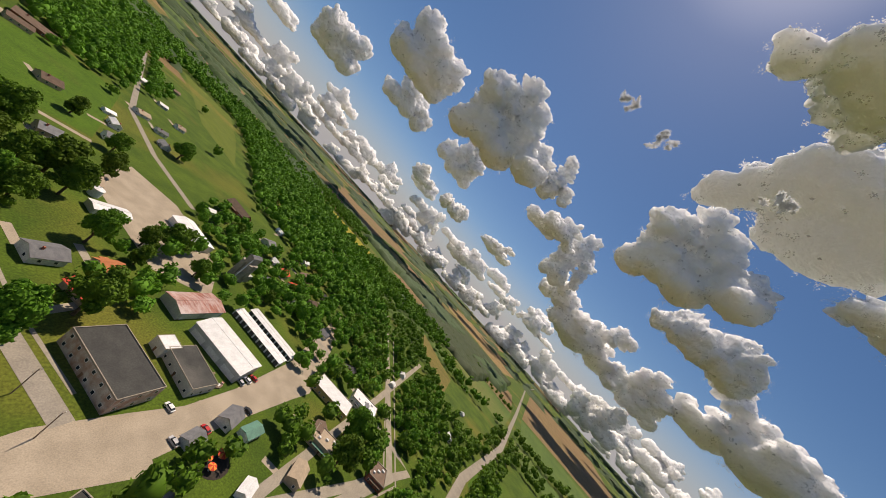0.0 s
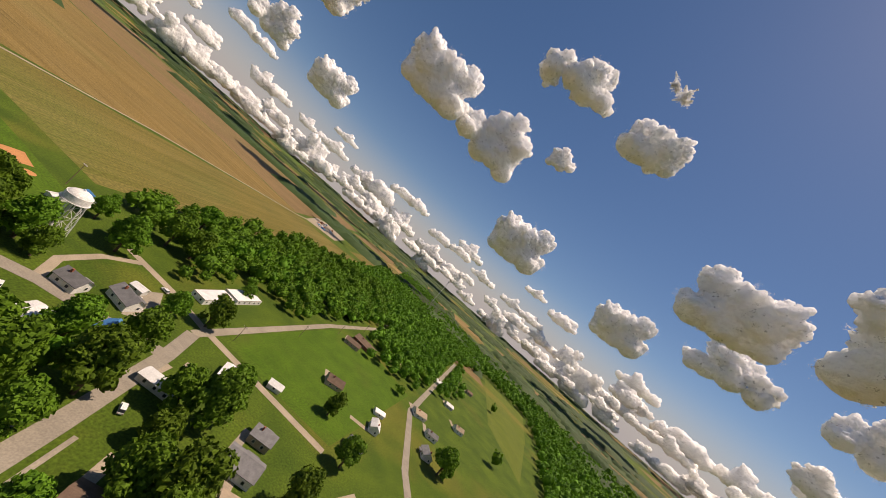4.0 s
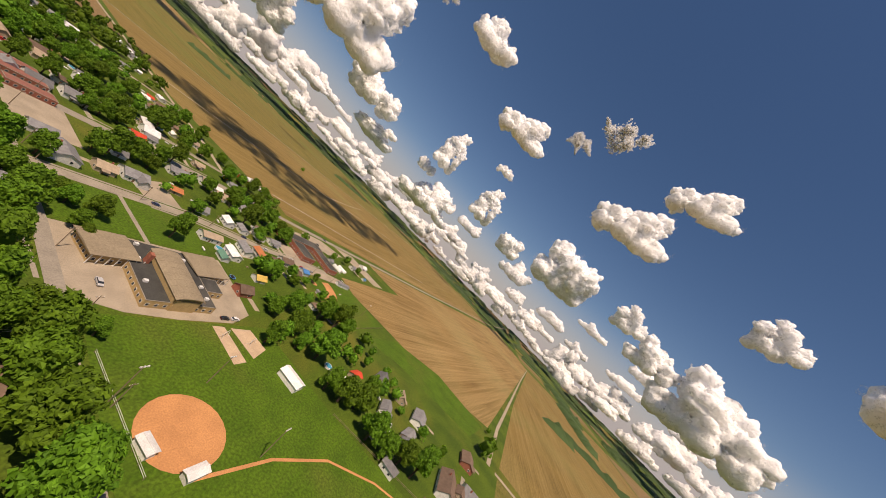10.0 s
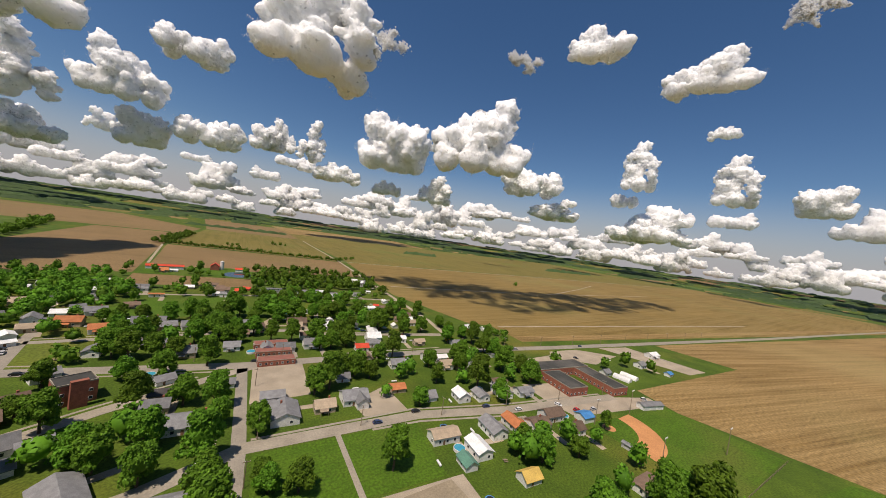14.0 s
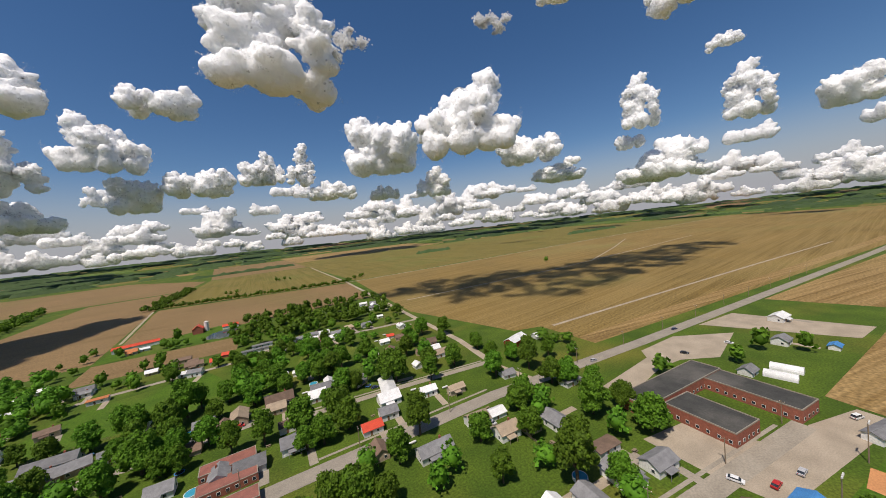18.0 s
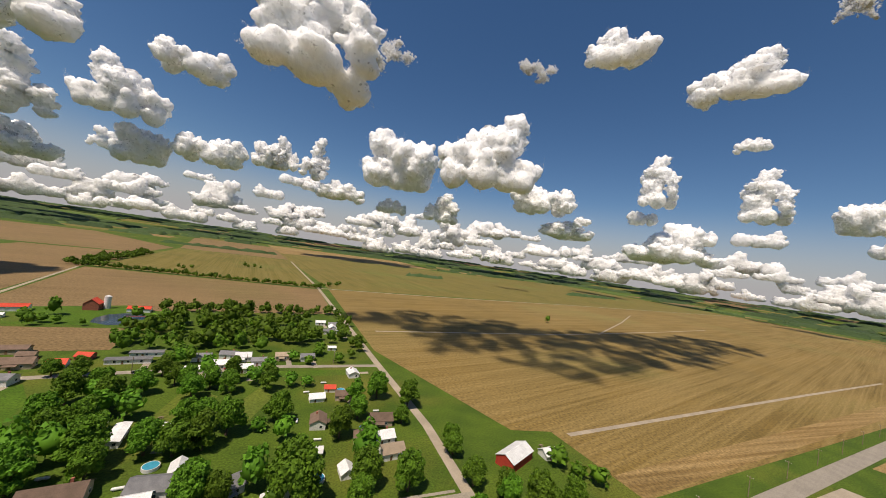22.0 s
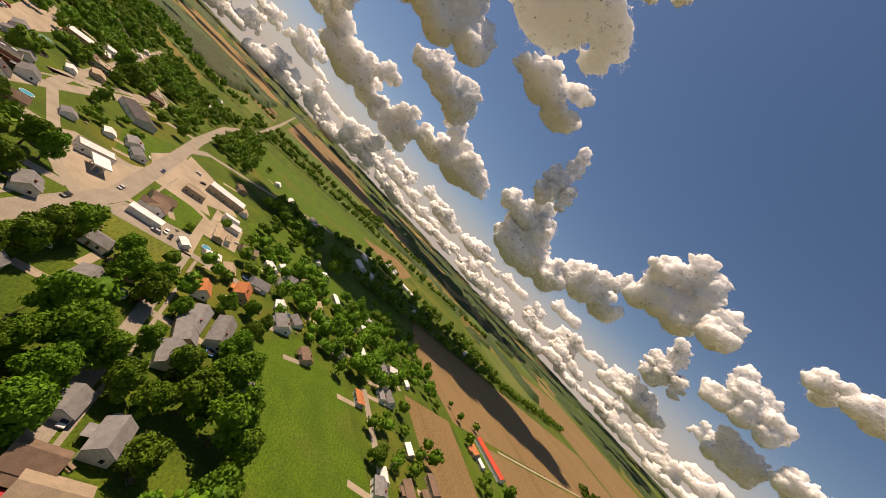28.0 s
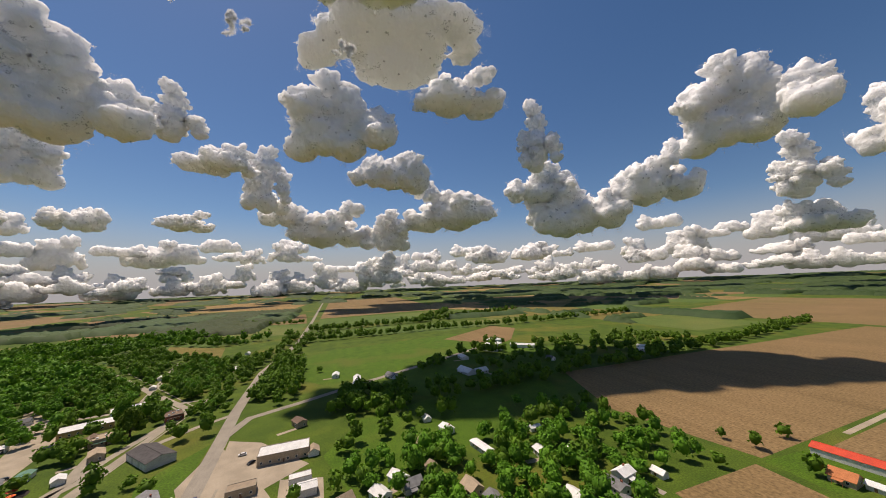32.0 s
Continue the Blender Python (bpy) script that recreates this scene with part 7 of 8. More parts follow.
# the low bank of far clouds all round the horizon, smaller and closer together towards it
rnd = np.random.RandomState(5)
for lo, hi, n, wlo, whi, far in ((0.9, 2.2, 120, 230, 440, 4250), (2.0, 4.2, 100, 270, 520, 4400), (3.8, 6.6, 70, 300, 600, 4560), (6.0, 9.5, 34, 320, 600, 4720)):
    for k in range(n):
        a, e = (k + rnd.uniform(-0.5, 0.5)) / n * math.tau, radians(rnd.uniform(lo, hi))
        wide = rnd.uniform(wlo, whi)
        ob = new("cloud", FAR_CLOUDS[rnd.randint(len(FAR_CLOUDS))])
        ob.matrix_basis = Matrix.Translation((far * math.cos(a) - 40, 80 + far * math.sin(a), 95 + far * math.tan(e))) @ Matrix.Rotation(a - math.pi / 2, 4, "Z") @ Matrix.Diagonal((wide * rnd.choice((-1, 1)), wide * 0.8, wide * rnd.uniform(0.75, 1.2), 1))
        tagged(ob, "small white heaped cloud low over the horizon", "cloud", group="far clouds")


# ---- vehicles ----
M["tyre"] = material("tyre_rubber", (0.02, 0.02, 0.02), (0.015, 0.015, 0.015), 1.0, 0.9, 5.0)
M["lamp"] = material("head_lamp", (0.6, 0.6, 0.58), (0.5, 0.5, 0.48), 1.0, 0.2, 5.0, bump=0)
M["tail"] = material("tail_lamp", (0.4, 0.02, 0.02), (0.3, 0.015, 0.015), 1.0, 0.3, 5.0, bump=0)


def car_model(name, colour, paint, van=False):
    ob = new(name)
    m = material(colour.replace(" ", "_") + "_car_paint", paint, tuple(c * 0.85 for c in paint), 1.0, 0.3, 3.0, bump=0)
    bm = bmesh.new()
    profile(bm, [(-2.2, 0.35), (-2.25, 0.75), (-1.3, 0.95), (2.2, 0.98), (2.28, 0.6), (2.2, 0.35)], -0.88, 0.88)
    part("body", bm, m, ob)
    top = 1.85 if van else 1.45
    bm = bmesh.new()
    profile(bm, [(-1.35, 0.94), (-0.75, top - 0.06), (1.9 if van else 1.2, top - 0.06), (2.15 if van else 1.9, 0.97)], -0.78, 0.78)
    part("glazing", bm, M["glass"], ob, "dark tinted windows")
    bm = bmesh.new()
    slab(bm, 0, 0.25 if not van else 0.55, top - 0.06, 1.5, 1.9 if not van else 2.5, 0.07)
    part("roof", bm, m, ob)
    for sx in (-0.8, 0.8):
        for sy in (-1.4, 1.4):
            bm = bmesh.new()
            bmesh.ops.create_cone(bm, cap_ends=True, segments=14, radius1=0.34, radius2=0.34, depth=0.24, matrix=Matrix.Translation((sx, sy, 0.34)) @ Matrix.Rotation(radians(90), 4, "Y"))
            wheel = part("wheel", bm, M["tyre"], ob)
            bm = bmesh.new()
            bmesh.ops.create_cone(bm, cap_ends=True, segments=10, radius1=0.19, radius2=0.19, depth=0.26, matrix=Matrix.Translation((sx * 1.01, sy, 0.34)) @ Matrix.Rotation(radians(90), 4, "Y"))
            part("rim", bm, M["steel"], wheel)
    for sx in (-0.6, 0.6):
        bm = bmesh.new()
        slab(bm, sx, -2.2, 0.62, 0.34, 0.12, 0.16)
        part("headlight", bm, M["lamp"], ob)
        bm = bmesh.new()
        slab(bm, sx, 2.24, 0.68, 0.3, 0.1, 0.16)
        part("tail_light", bm, M["tail"], ob)
    return tagged(ob, f"{colour} {'van' if van else 'car'} parked on pale gravel", "van" if van else "car", group="parked cars")


CARS = [car_model("car", "silver", (0.45, 0.45, 0.46)), car_model("car", "black", (0.02, 0.02, 0.022)), car_model("car", "red", (0.45, 0.03, 0.03)),
        car_model("car", "white", (0.72, 0.72, 0.72)), car_model("van", "white", (0.74, 0.74, 0.73), True), car_model("car", "dark blue", (0.03, 0.05, 0.12))]
SPOTS = [(0, -221.2, 60.8, 18), (1, -228.8, 58.4, 18), (2, -233.8, 58.1, 17), (1, -255.9, 52.3, 24), (3, -223, 47.5, 18), (4, -163.3, -94.3, 37)]
for k, (c, cx, cy, a) in enumerate(SPOTS):
    CARS[c].matrix_basis = pose(cx, cy, 0.1, 0, 0, a)


def park(c, x, y, turn):
    return copy_thing(CARS[c], pose(x, y, 0.12, 0, 0, turn))


park(0, -258.2, 37, 22), park(3, -262.7, 35.9, 23), park(2, -267.1, 34.8, 23)
park(1, 45.6, 69.3, 84), park(5, 24.4, 67.2, 86), park(3, -40.1, 65.2, 55), park(1, -18.6, 148.4, 78), park(0, 178.9, 126, 81), park(5, 261.7, 115.7, 81)
park(3, 129.5, 46.6, 12), park(2, 135.8, 38.7, 88), park(0, 147.7, 35.3, 89), park(4, 197.8, 29.1, 69), park(1, 222.4, 94.9, 24), park(3, 254, 83.1, 5)
park(3, -129.5, 187.4, 96), park(1, -127.2, 190.4, 96), park(0, -124.3, 184.6, 6), park(2, -4.4, 204.3, 86), park(5, 63.9, 193, 82), park(3, -22.9, 205.3, 87)
park(4, -52.9, 198.2, -2), park(1, -221.8, 177.8, 49), park(3, -234.1, 170.5, 4), park(0, -142.7, 160.6, 88), park(5, -194.2, 160.4, 97), park(1, -110, 156.1, 85)
park(3, 23.3, -20.9, 83), park(1, 17.7, -20.2, 83), park(0, -25.7, -1.7, -9), park(5, 84.8, 60.4, 83), park(3, 100.8, 51.5, 84), park(2, 56.5, 316.5, 87)
park(1, 14.1, 318.4, 88), park(3, -76.2, 168.6, 28), park(4, 47.3, 191.4, 54), park(0, 92.4, 120.7, 14), park(3, -113.9, -151.5, 84), park(4, -118.5, -133.7, 38)
park(1, -65.1, 1.3, 66), park(3, -69, 3.9, 66), park(0, -103.5, -93.1, 48), park(3, -107.1, -95.7, 48), park(5, 72.3, -77.9, 3), park(3, 95, -91.5, 15)

# school bus
bus = new("school_bus")
bus.matrix_basis = pose(129.1, 159.0, 0.05, 0, 0, 20)
M["bus"] = material("bus_yellow", (0.75, 0.42, 0.02), (0.66, 0.37, 0.02), 0.5, 0.4, 2.0, bump=0)
bm = bmesh.new()
profile(bm, [(-1.2, 0.6), (-1.2, 2.7), (-0.9, 3.0), (0.9, 3.0), (1.2, 2.7), (1.2, 0.6)], -4, 4)
slab(bm, 4.8, 0, 0.6, 1.6, 2.0, 1.1)
part("body", bm, M["bus"], bus)
for sy in (-1.21, 1.21):
    bm = bmesh.new()
    slab(bm, -0.2, sy, 1.75, 7.0, 0.04, 0.65)
    part("glazing", bm, M["glass"], bus)
    for sx in (-2.6, 4.4):
        bm = bmesh.new()
        bmesh.ops.create_cone(bm, cap_ends=True, segments=14, radius1=0.48, radius2=0.48, depth=0.3, matrix=Matrix.Translation((sx, sy * 0.9, 0.48)) @ Matrix.Rotation(radians(90), 4, "X"))
        part("wheel", bm, M["tyre"], bus)
tagged(bus, "yellow school bus parked on a grass verge", "bus")


# ---- sidewalks ----
def beside(pts, off):
    """A line kept at a distance from a road's middle."""
    out = []
    for i, p in enumerate(pts):
        a, c = Vector(pts[max(i - 1, 0)]), Vector(pts[min(i + 1, len(pts) - 1)])
        d = (c - a).normalized()
        out.append((p[0] - d.y * off, p[1] + d.x * off))
    return out


for k, (pts, off) in enumerate((([(-160, -80), (-171, -32), (-180, 7), (-192, 42)], 5.6), ([(-160, -80), (-171, -32), (-180, 7)], -5.6),
                                ([(-201, 160), (-135, 163), (-101, 157)], 7.5), ([(-106, 158), (-30, 146)], -7.2), ([(23, 143), (110, 138)], 7.4),
                                ([(-562, -58), (-338, 107), (-120, 88)], 5.6), ([(-562, -58), (-338, 107), (-120, 88)], -5.6),
                                ([(-37, -2), (-30, 64)], 4.6), ([(-25, 69), (45, 67), (95, 54), (172, 41)], 5.4), ([(21, 69), (45, 67), (95, 54)], -5.4),
                                ([(-116, 84), (-99, 97), (-74, 113), (-42, 131)], 5.2), ([(12, 202), (-56, 203), (-121, 201)], -4.6), ([(20, 192), (69, 184), (131, 172)], 4.4))):
    ribbon("pavement", beside(pts, off), 1.4, "concrete", 0.070 + 0.001 * k, "narrow pale concrete sidewalk beside the street", "sidewalk")


# ---- back yards ----
M["pool"] = material("pool_water", (0.05, 0.30, 0.42), (0.04, 0.25, 0.36), 0.5, 0.05, 2.0, bump=0.05)
M["mat_black"] = material("black_mesh", (0.02, 0.02, 0.022), (0.015, 0.015, 0.016), 0.5, 0.8, 3.0)


def yard_pool(x, y):
    ob = new("yard_pool")
    ob.location = (x, y, 0)
    bm = bmesh.new()
    drum(bm, 0, 0, 0, 2.6, 1.15, 22)
    part("wall", bm, M["steel"], ob)
    bm = bmesh.new()
    drum(bm, 0, 0, 1.154, 2.35, 0.02, 22)
    part("water", bm, M["pool"], ob, "still blue pool water")
    return tagged(ob, "round above-ground pool with a white wall on grass", "pool", group="yard things")


def trampoline(x, y):
    ob = new("trampoline")
    ob.location = (x, y, 0)
    bm = bmesh.new()
    drum(bm, 0, 0, 0.85, 1.9, 0.08, 18)
    part("pad", bm, ROOF["blue"], ob)
    bm = bmesh.new()
    drum(bm, 0, 0, 0.934, 1.5, 0.02, 18)
    part("jumping_mat", bm, M["mat_black"], ob)
    for k in range(4):
        a = k * math.tau / 4
        bm = bmesh.new()
        strut(bm, (1.6 * math.cos(a), 1.6 * math.sin(a), 0), (1.6 * math.cos(a), 1.6 * math.sin(a), 0.86), 0.05, 6)
        part("leg", bm, M["steel"], ob)
    return tagged(ob, "round trampoline with a blue pad on a lawn", "trampoline", group="yard things")


def gas_tank(x, y, turn):
    ob = new("gas_tank")
    ob.matrix_basis = pose(x, y, 0, 0, 0, turn)
    bm = bmesh.new()
    strut(bm, (-1.3, 0, 0.75), (1.3, 0, 0.75), 0.48, 14)
    bmesh.ops.create_uvsphere(bm, u_segments=12, v_segments=6, radius=0.478, matrix=Matrix.Translation((-1.3, 0, 0.75)))
    bmesh.ops.create_uvsphere(bm, u_segments=12, v_segments=6, radius=0.478, matrix=Matrix.Translation((1.3, 0, 0.75)))
    part("tank", bm, M["steel"], ob)
    for sx in (-0.9, 0.9):
        bm = bmesh.new()
        slab(bm, sx, 0, 0, 0.2, 0.7, 0.4)
        part("foot", bm, M["concrete"], ob)
    return tagged(ob, "white household gas tank on two concrete feet", "gas tank", group="yard things")


def picnic_table(x, y, turn):
    ob = new("picnic_table")
    ob.matrix_basis = pose(x, y, 0, 0, 0, turn)
    for name, py, pz, w in (("tabletop", 0, 0.72, 0.8), ("bench", -0.75, 0.42, 0.28), ("bench", 0.75, 0.42, 0.28)):
        bm = bmesh.new()
        slab(bm, 0, py, pz, 1.9, w, 0.06)
        part(name, bm, M["timber"], ob)
    for sx in (-0.7, 0.7):
        bm = bmesh.new()
        strut(bm, (sx, -0.75, 0), (sx, 0.3, 0.74), 0.05, 6)
        strut(bm, (sx, 0.75, 0), (sx, -0.3, 0.74), 0.05, 6)
        part("leg", bm, M["timber"], ob)
    return tagged(ob, "weathered wooden picnic table on a lawn", "picnic table", group="yard things")


FENCE_POST = box_mesh("post", 0.12, 0.12, 1.35, M["timber"])


def fence(ax, ay, bx, by, pale=False):
    """A rail fence between two points: posts and two rails."""
    d = math.hypot(bx - ax, by - ay)
    ob = new("fence")
    ob.matrix_basis = pose(ax, ay, 0, 0, 0, math.degrees(math.atan2(by - ay, bx - ax)))
    n = max(int(d / 4), 2)
    for k in range(n + 1):
        child("post", FENCE_POST, ob, d * k / n, 0, 0)
    for z in (0.45, 1.05):
        bm = bmesh.new()
        slab(bm, d / 2, 0.09, z, d, 0.05, 0.14)
        part("rail", bm, M["trim"] if pale else M["timber"], ob)
    return tagged(ob, "low white rail fence round a yard" if pale else "weathered wooden rail fence round a yard", "fence", group="yard fences")


ry = np.random.RandomState(21)
kinds = fences = 0
for x, y, length, width, turn in sorted(HOMES, key=lambda h: (h[0] - 0) ** 2 + (h[1] - 120) ** 2)[:120]:
    a = radians(turn)
    for tries in range(3):
        u, v = ry.uniform(-0.7, 0.7) * length, width / 2 + ry.uniform(3.5, 9)
        px, py = x + math.cos(a) * u - math.sin(a) * v, y + math.sin(a) * u + math.cos(a) * v
        if clear(px, py, 1.5):
            kinds += 1
            KEEP_OUT.append((px, py, 2.5))
            if kinds % 6 == 0:
                yard_pool(px, py)
            elif kinds % 6 == 1:
                trampoline(px, py)
            elif kinds % 6 in (2, 4):
                gas_tank(px, py, turn)
            else:
                picnic_table(px, py, turn + ry.uniform(-30, 30))
            break
    if length > 9 and fences < 26 and ry.rand() < 0.32:
        v = width / 2 + 11
        p0 = (x + math.cos(a) * -length * 0.8 - math.sin(a) * v, y + math.sin(a) * -length * 0.8 + math.cos(a) * v)
        p1 = (x + math.cos(a) * length * 0.8 - math.sin(a) * v, y + math.sin(a) * length * 0.8 + math.cos(a) * v)
        if clear(*p0, 1) and clear(*p1, 1):
            fences += 1
            fence(*p0, *p1, fences % 3 == 0)
fence(-37.2, -32.6, -40.9, -74.7, True)
fence(43.2, -85.7, 64.8, -170.6)
fence(132.3, -33.1, 203.2, -36.4)

# scrap and stock between the warehouse and the feed store
for k in range(34):
    u, v = ry.uniform(-13, 13), ry.uniform(-2.2, 2.2)
    a = radians(123)
    bm = bmesh.new()
    slab(bm, 0, 0, 0, ry.uniform(0.8, 2.6), ry.uniform(0.6, 1.4), ry.uniform(0.3, 1.3))
    bmesh.ops.bevel(bm, geom=bm.edges[:], offset=0.05, segments=1, affect="EDGES")
    ob = part("pallet_load", bm, (M["timber"], M["steel"], M["rust"], WALL["white"], ROOF["brown"])[k % 5])
    ob.matrix_basis = pose(-240 + math.cos(a) * u - math.sin(a) * v, 28 + math.sin(a) * u + math.cos(a) * v, 0.06, 0, 0, ry.uniform(0, 180))
    tagged(ob, ("stacked timber on a pallet", "grey metal crate in the store yard", "rusty scrap in the store yard", "white boxes stacked in the yard", "brown crate in the store yard")[k % 5], "pallet load", group="yard stock")

# striped umbrellas on the dark bed beside the square
M["canvas_red"] = material("red_canvas", (0.62, 0.06, 0.03), (0.52, 0.05, 0.025), 0.8, 0.8, 3.0)
M["canvas_orange"] = material("orange_canvas", (0.80, 0.27, 0.05), (0.70, 0.22, 0.04), 0.8, 0.8, 3.0)
M["mulch"] = material("dark_mulch", (0.045, 0.035, 0.028), (0.03, 0.024, 0.02), 0.8, 0.95, 4.0)
sheet("bed", [(-233 + 6.5 * math.cos(k * math.tau / 14), 71.5 + 5.5 * math.sin(k * math.tau / 14)) for k in range(14)], "mulch", 0.08, "dark mulched bed beside the square", "bed")
for ux, uy, ur in ((-236, 69.5, 2.2), (-230.5, 73, 1.7), (-230.5, 69.5, 1.5)):
    ob = new("patio_umbrella")
    ob.location = (ux, uy, 0.08)
    bm = bmesh.new()
    drum(bm, 0, 0, 0, 0.04, 2.5, 8)
    part("pole", bm, M["steel"], ob)
    bm = bmesh.new()
    drum(bm, 0, 0, 0, 0.35, 0.12, 12)
    part("base_plate", bm, M["steel"], ob)
    for k in range(8):
        a0, a1 = k * math.tau / 8, (k + 1) * math.tau / 8
        bm = bmesh.new()
        low = [bm.verts.new((ur * math.cos(a), ur * math.sin(a), 1.95 + dz)) for a in (a0, a1) for dz in (0, -0.18)]
        top = bm.verts.new((0, 0, 2.6))
        bm.faces.new((low[0], low[2], top))
        bm.faces.new((low[1], low[3], low[2], low[0]))
        part("panel", bm, M["canvas_red"] if k % 2 else M["canvas_orange"], ob)
    tagged(ob, "red and orange striped umbrella on a dark bed", "umbrella", group="striped umbrellas")

# playground beside the school
for sx, sy in ((11.1, -30.3), (23.4, -36.2)):
    ob = new("swing_set")
    ob.matrix_basis = pose(sx, sy, 0, 0, 0, 20)
    for px in (-2.4, 2.4):
        for py in (-1, 1):
            bm = bmesh.new()
            strut(bm, (px, py, 0), (px, 0, 2.5), 0.06, 7)
            part("leg", bm, M["steel"], ob)
    bm = bmesh.new()
    strut(bm, (-2.4, 0, 2.5), (2.4, 0, 2.5), 0.06, 7)
    part("crossbar", bm, M["steel"], ob)
    for px in (-1.2, 0, 1.2):
        bm = bmesh.new()
        slab(bm, px, 0, 0.5, 0.5, 0.2, 0.05)
        strut(bm, (px - 0.22, 0, 0.52), (px - 0.22, 0, 2.5), 0.015, 5)
        strut(bm, (px + 0.22, 0, 0.52), (px + 0.22, 0, 2.5), 0.015, 5)
        part("swing", bm, M["tyre"], ob)
    tagged(ob, "steel swing set with three swings on sand", "swing set")


# ---- woods round the town ----
for k in range(60):
    KEEP_OUT.append((-149.1 + -0.921 * k, -150.4 + -4.263 * k, 4))
spots = scatter([(-180, -412), (-342, -590), (-426, -699), (-514, -634), (-463, -438), (-380, -217), (-419, -83), (-513, -56), (-706, -243), (-742, -581), (-848, -696), (-684, -892), (-509, -1010), (-231, -1047), (-64, -1015), (-72, -757), (-63, -567), (-162, -604)], 10, 3.8, 9.5, 2)
spots += scatter([(-51, -226), (-102, -230), (-168, -317), (-220, -315), (-266, -288), (-331, -558), (-181, -416), (-108, -387)], 12, 5, 8, 2.5)
grove("dense green broadleaf woods south of the town", spots)
spots = scatter([(-73, -189), (-31, -181), (-30, -431), (-63, -567), (-162, -604), (-191, -432), (-150, -232), (-111, -221), (-106, -164)], 10, 4, 9.5, 2)
grove("dense broadleaf wood beside the water tower", spots, 170, 0.145)
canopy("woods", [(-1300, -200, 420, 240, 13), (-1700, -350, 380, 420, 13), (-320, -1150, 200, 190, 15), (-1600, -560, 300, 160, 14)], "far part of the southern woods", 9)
field([(-611, -1362), (-885, -1512), (-1826, -1279), (-1679, -947), (-1256, -741), (-995, -879), (-783, -854), (-658, -936)], "soil", "brown field strip beyond the woods")
spots = scatter([(-419, -83), (-513, -56), (-595, -164), (-755, -84), (-686, 49), (-786, 143), (-922, -120), (-892, -278), (-838, -348), (-939, -549), (-1126, -625), (-968, -823), (-788, -794), (-706, -243)], 12.5, 4.5, 10, 2)
grove("dense woods at the western edge of the town", [q for q in spots if not (-890 < q[0] < -745 and -55 < q[1] < 118) and not inside(q[0], q[1], [(-740, -569), (-823, -563), (-879, -384), (-810, -313), (-742, -385)])], 44, 0.26)
spots = scatter([(-322, 79), (-247, 46), (-273, 139), (-327, 141), (-538, 125), (-553, 65), (-679, -60), (-592, -150), (-510, -43), (-432, -55)], 11.5, 4.5, 7.5, 2.5)
spots += scatter([(-372, 15), (-382, 100), (-250, 102), (-262, 54)], 14, 5, 7, 3) + scatter([(-336, 149), (-328, 189), (-446, 185), (-534, 145)], 9.5, 6, 8.5, 1)
spots += scatter([(-275, 216), (-255, 272), (-306, 284), (-334, 234)], 9.5, 5.5, 8, 1)
spots += scatter([(-220, 58), (-176, 86), (-159, 117), (-207, 145), (-257, 91)], 16, 4, 6.5, 2.5) + scatter([(-140, 102), (-119, 115), (-116, 145), (-138, 131)], 9, 4.5, 7, 1.5)
spots += scatter([(-131, 77), (-125, 51), (-95, 71), (-111, 122)], 12, 4.5, 7, 2.5) + scatter([(-288, 73), (-306, 114), (-157, 59), (-197, 86), (-224, 66)], 13, 5, 8, 2)
grove("green trees among the western streets", spots, 84, 0.19)
spots = belt((-291, 443), (-320, 729), 4.5, 5, 8, 9) + belt((-320, 729), (-371, 1059), 5, 5, 8, 10) + belt((-308, 381), (-292, 452), 8, 5, 8, 8)
spots += belt((-198, 353), (-217, 399), 9, 5, 8, 5) + belt((-289, 304), (-283, 418), 4, 5, 8, 18) + belt((-661, 175), (-696, 458), 6, 6, 8, 5) + belt((-696, 458), (-670, 597), 6, 6, 8, 5) + belt((-670, 597), (-716, 1019), 8, 6, 9, 8)
spots += belt((-825, 174), (-855, 438), 4, 6, 9, 14) + belt((-855, 438), (-1158, 612), 5, 6, 9, 14) + belt((-855, 438), (-1006, 814), 6, 6, 9, 10) + belt((-725, 169), (-698, 290), 8, 5, 8, 5)
spots += belt((-377, 314), (-476, 467), 5, 5, 8, 14) + belt((-428, 404), (-400, 716), 5, 5, 8, 18) + belt((-348, 377), (-360, 726), 6, 5, 8, 20) + belt((-214, 223), (-239, 302), 10, 4, 7, 6)
spots += belt((-1090, -8), (-1033, 133), 9, 5, 8, 14) + belt((-428, 131), (-778, 146), 7, 5, 8, 10) + belt((-395, 155), (-733, 171), 8, 5, 8, 7)
grove("trees along the farm roads and field edges", [q for q in spots if clear(q[0], q[1], 1)], 56, 0.23)
spots = belt((-129, 775), (189, 689), 3.6, 3, 5.5, 2) + belt((-141, 768), (-113, 1085), 2.6, 4, 6.5, 12) + belt((189, 697), (248, 759), 8, 4, 6, 6)
spots += belt((0, 476), (158, 479), 4.5, 4, 7, 4) + belt((27, 367), (133, 378), 4, 5, 8, 16) + belt((16, 421), (118, 427), 4, 5, 8, 16) + belt((-2, 390), (68, 458), 5, 5, 8, 14) + belt((140, 329), (162, 453), 9, 4, 7, 4)
spots += belt((-34, 826), (-16, 830), 8, 4, 6, 8) + belt((79, 959), (106, 957), 8, 4, 6, 3)
grove("hedge and trees round the brown fields", spots)
grove("trees at the edge of the town", FAR_TREES)
spots = scatter([(-193, 226), (-131, 232), (-124, 309), (-130, 361), (-198, 353), (-207, 298)], 12, 4, 6.8, 2.5) + scatter([(-106, 206), (-26, 211), (-24, 240), (-100, 245)], 16, 5, 7.5, 2)
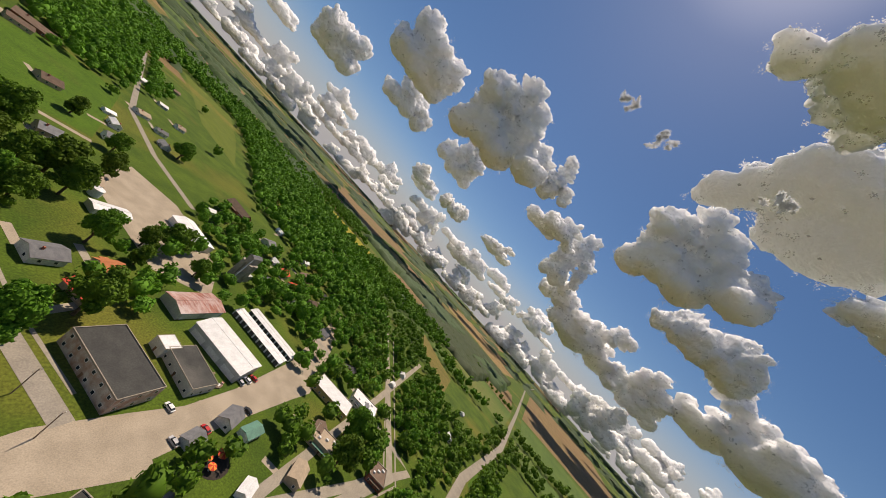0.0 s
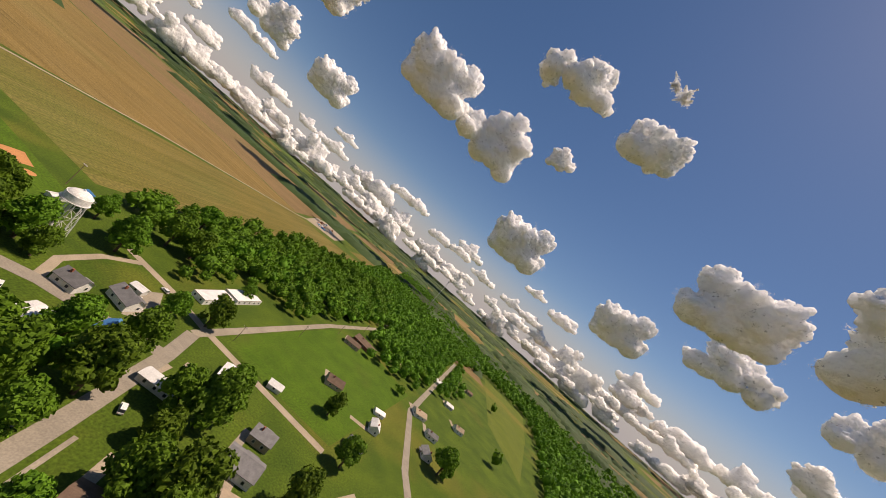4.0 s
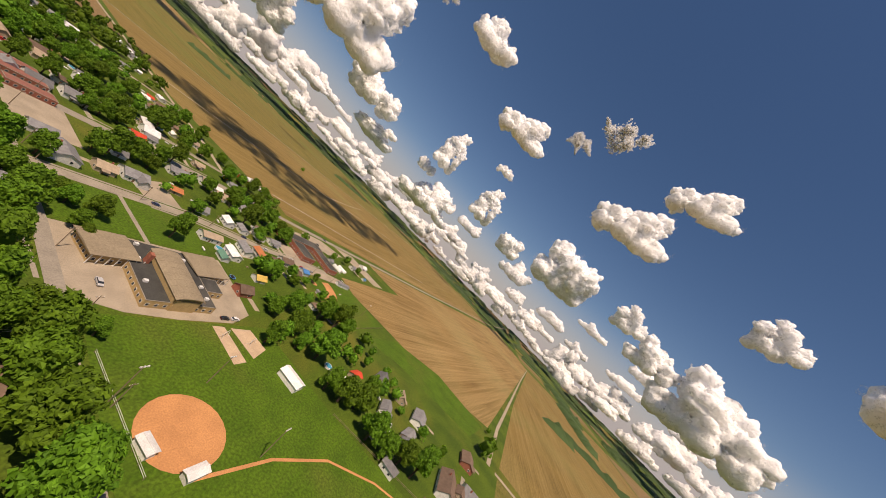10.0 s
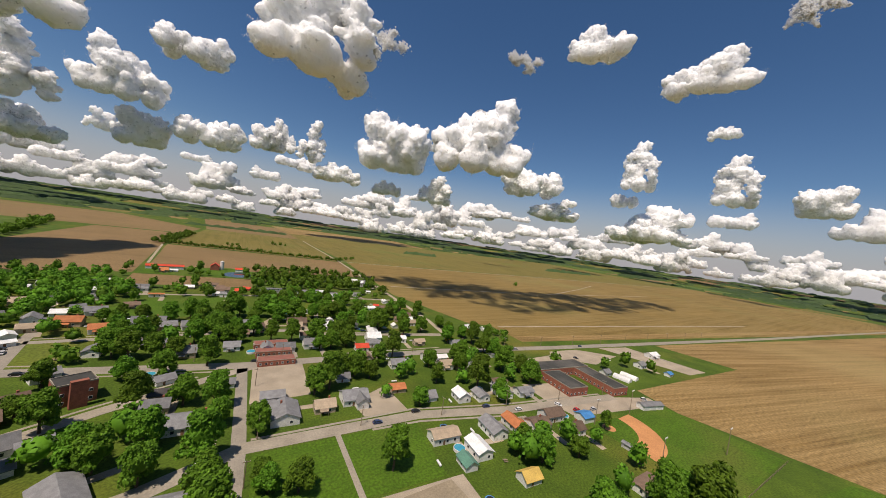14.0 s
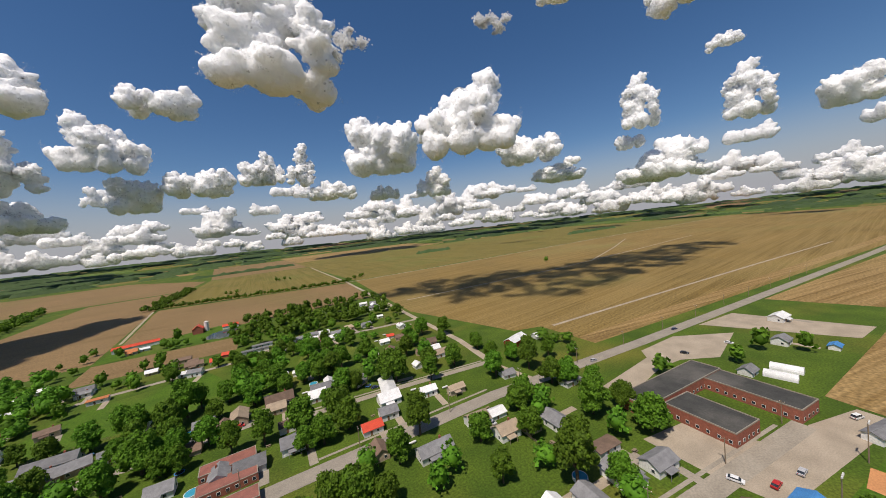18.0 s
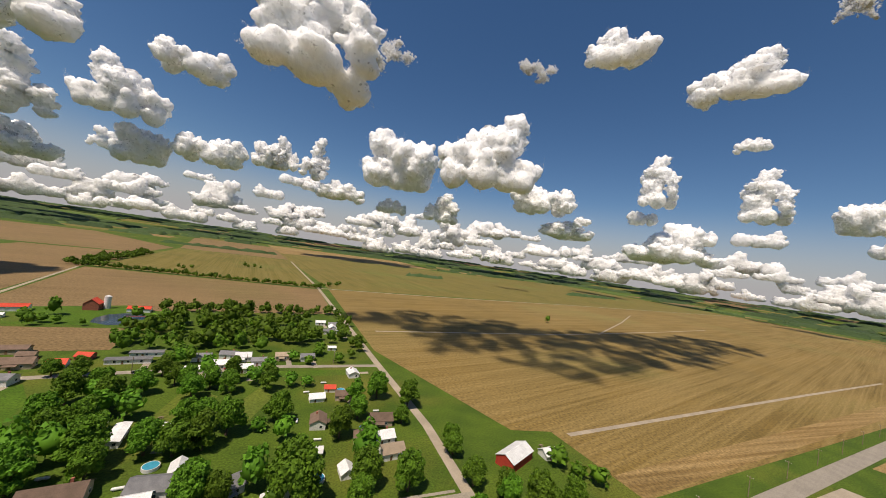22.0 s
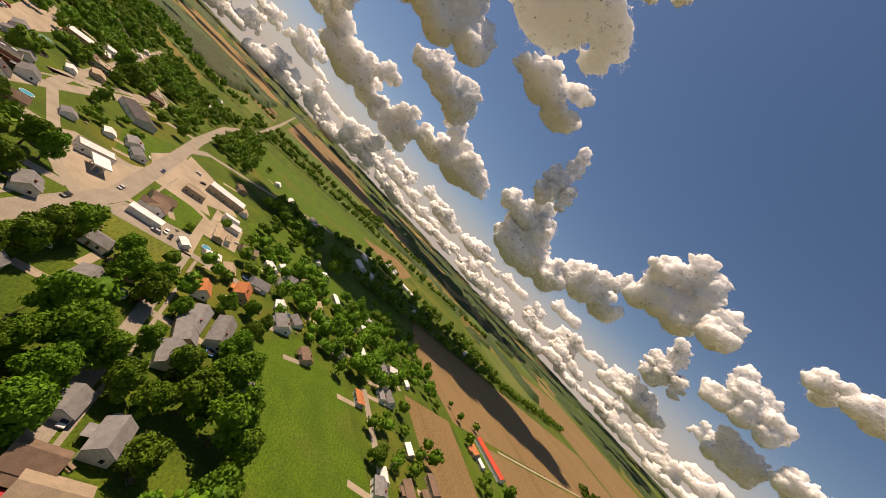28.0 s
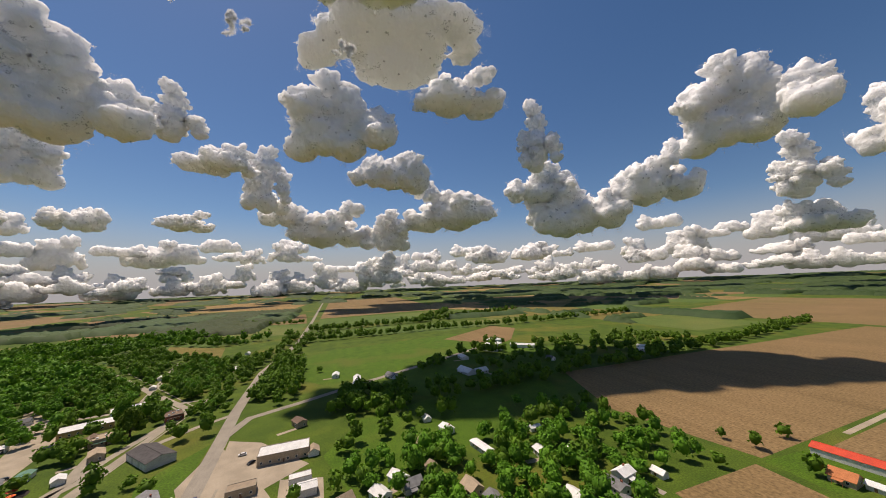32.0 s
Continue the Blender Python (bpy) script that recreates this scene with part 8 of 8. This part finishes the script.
spots += scatter([(-125, 233), (-90, 246), (-109, 269), (-91, 313), (-120, 355)], 11, 4.5, 7, 2) + scatter([(-149, 223), (-126, 204), (-100, 210), (-94, 241), (-131, 237)], 11, 4.5, 7, 2) + scatter([(-253, 347), (-198, 353), (-123, 362), (-130, 416), (-207, 413)], 15, 4, 6.5, 2.5)
spots += scatter([(-77, 329), (130, 314), (130, 331), (-76, 341)], 14, 4, 6.5, 2) + scatter([(14, 199), (114, 184), (140, 298), (24, 312)], 17, 4.5, 7.5, 2.5)
spots += scatter([(-110, 48), (-62, 83), (-28, 109), (-51, 124), (-108, 85)], 15, 5, 7.5, 2.5) + scatter([(-87, 152), (1, 151), (22, 190), (-83, 194)], 16, 5, 7.5, 2.5)
spots += scatter([(-194, -96), (-136, -53), (-81, -24), (-61, -69), (-100, -105)], 14, 5, 7.5, 2.5) + scatter([(41, -14), (121, -23), (119, 31), (46, 33)], 18, 4, 6.5, 2.5)
spots += scatter([(-401, -38), (-324, -168), (-277, -109), (-313, -17), (-369, 28)], 15, 5, 7.5, 2.5) + scatter([(-327, -375), (-200, -332), (-229, -458), (-335, -554)], 13, 5, 7.5, 2.5)
spots += scatter([(12, 71), (126, 56), (128, 126), (18, 134)], 18, 4, 6.5, 2.5)
spots += scatter([(30, -28), (91, -30), (111, -27), (131, -72), (128, -132), (98, -141), (50, -117), (45, -66)], 15, 4, 7, 2.5)
spots += scatter([(-123, 50), (-89, 74), (-65, 50), (-41, 41), (-55, -49), (-92, -52), (-146, 4), (-174, 60)], 17, 5, 8, 2.5)
spots += scatter([(-151, -324), (-40, -2128), (-471, -1085), (-291, -315), (-214, -269)], 12, 4.5, 7.5, 2) + scatter([(-305, -32), (-359, -30), (-424, 0), (-494, 41), (-629, -183), (-399, -140)], 12, 4, 7, 2)
spots += scatter([(-207, 256), (-207, 350), (-149, 400), (-104, 307), (-116, 233)], 11, 4, 6.5, 2) + scatter([(-305, -152), (-415, -24), (-563, 61), (-325, 137), (-304, 42), (-197, -9)], 12, 4, 6.5, 2)
spots += scatter([(-18, 236), (7, 217), (18, 249), (30, 301), (7, 307), (-14, 274)], 9, 5.5, 8, 1)
grove("garden trees between the houses", spots, 150, 0.15)
field([(29, 264), (39, 295), (53, 279), (43, 255)], "meadow", "rough yellowish grass between trees", 0.03)
field([(54, 258), (72, 285), (78, 273), (64, 247)], "meadow", "rough yellowish grass beside a garden", 0.03)
sheet("pavement", [(93, -692), (145, -862), (137, -970), (57, -895), (27, -738)], "gravel", 0.05, "pale gravel storage yard", "yard")
for k in range(26):
    u, v = rs.rand(), rs.rand()
    bm = bmesh.new()
    s = rs.uniform(3, 9)
    slab(bm, 0, 0, 0, s, rs.uniform(2.5, 4), rs.uniform(2, 4))
    ob = part("container", bm, [M["steel"], WALL["metal"], ROOF["orange"], ROOF["blue"]][k % 4])
    ob.matrix_basis = pose(51 + 50 * u + 25 * v, -709 - 140 * v - 30 * u, 0.05, 0, 0, rs.uniform(0, 180))
    tagged(ob, "large metal container standing in a gravel yard", "container", group="yard containers")
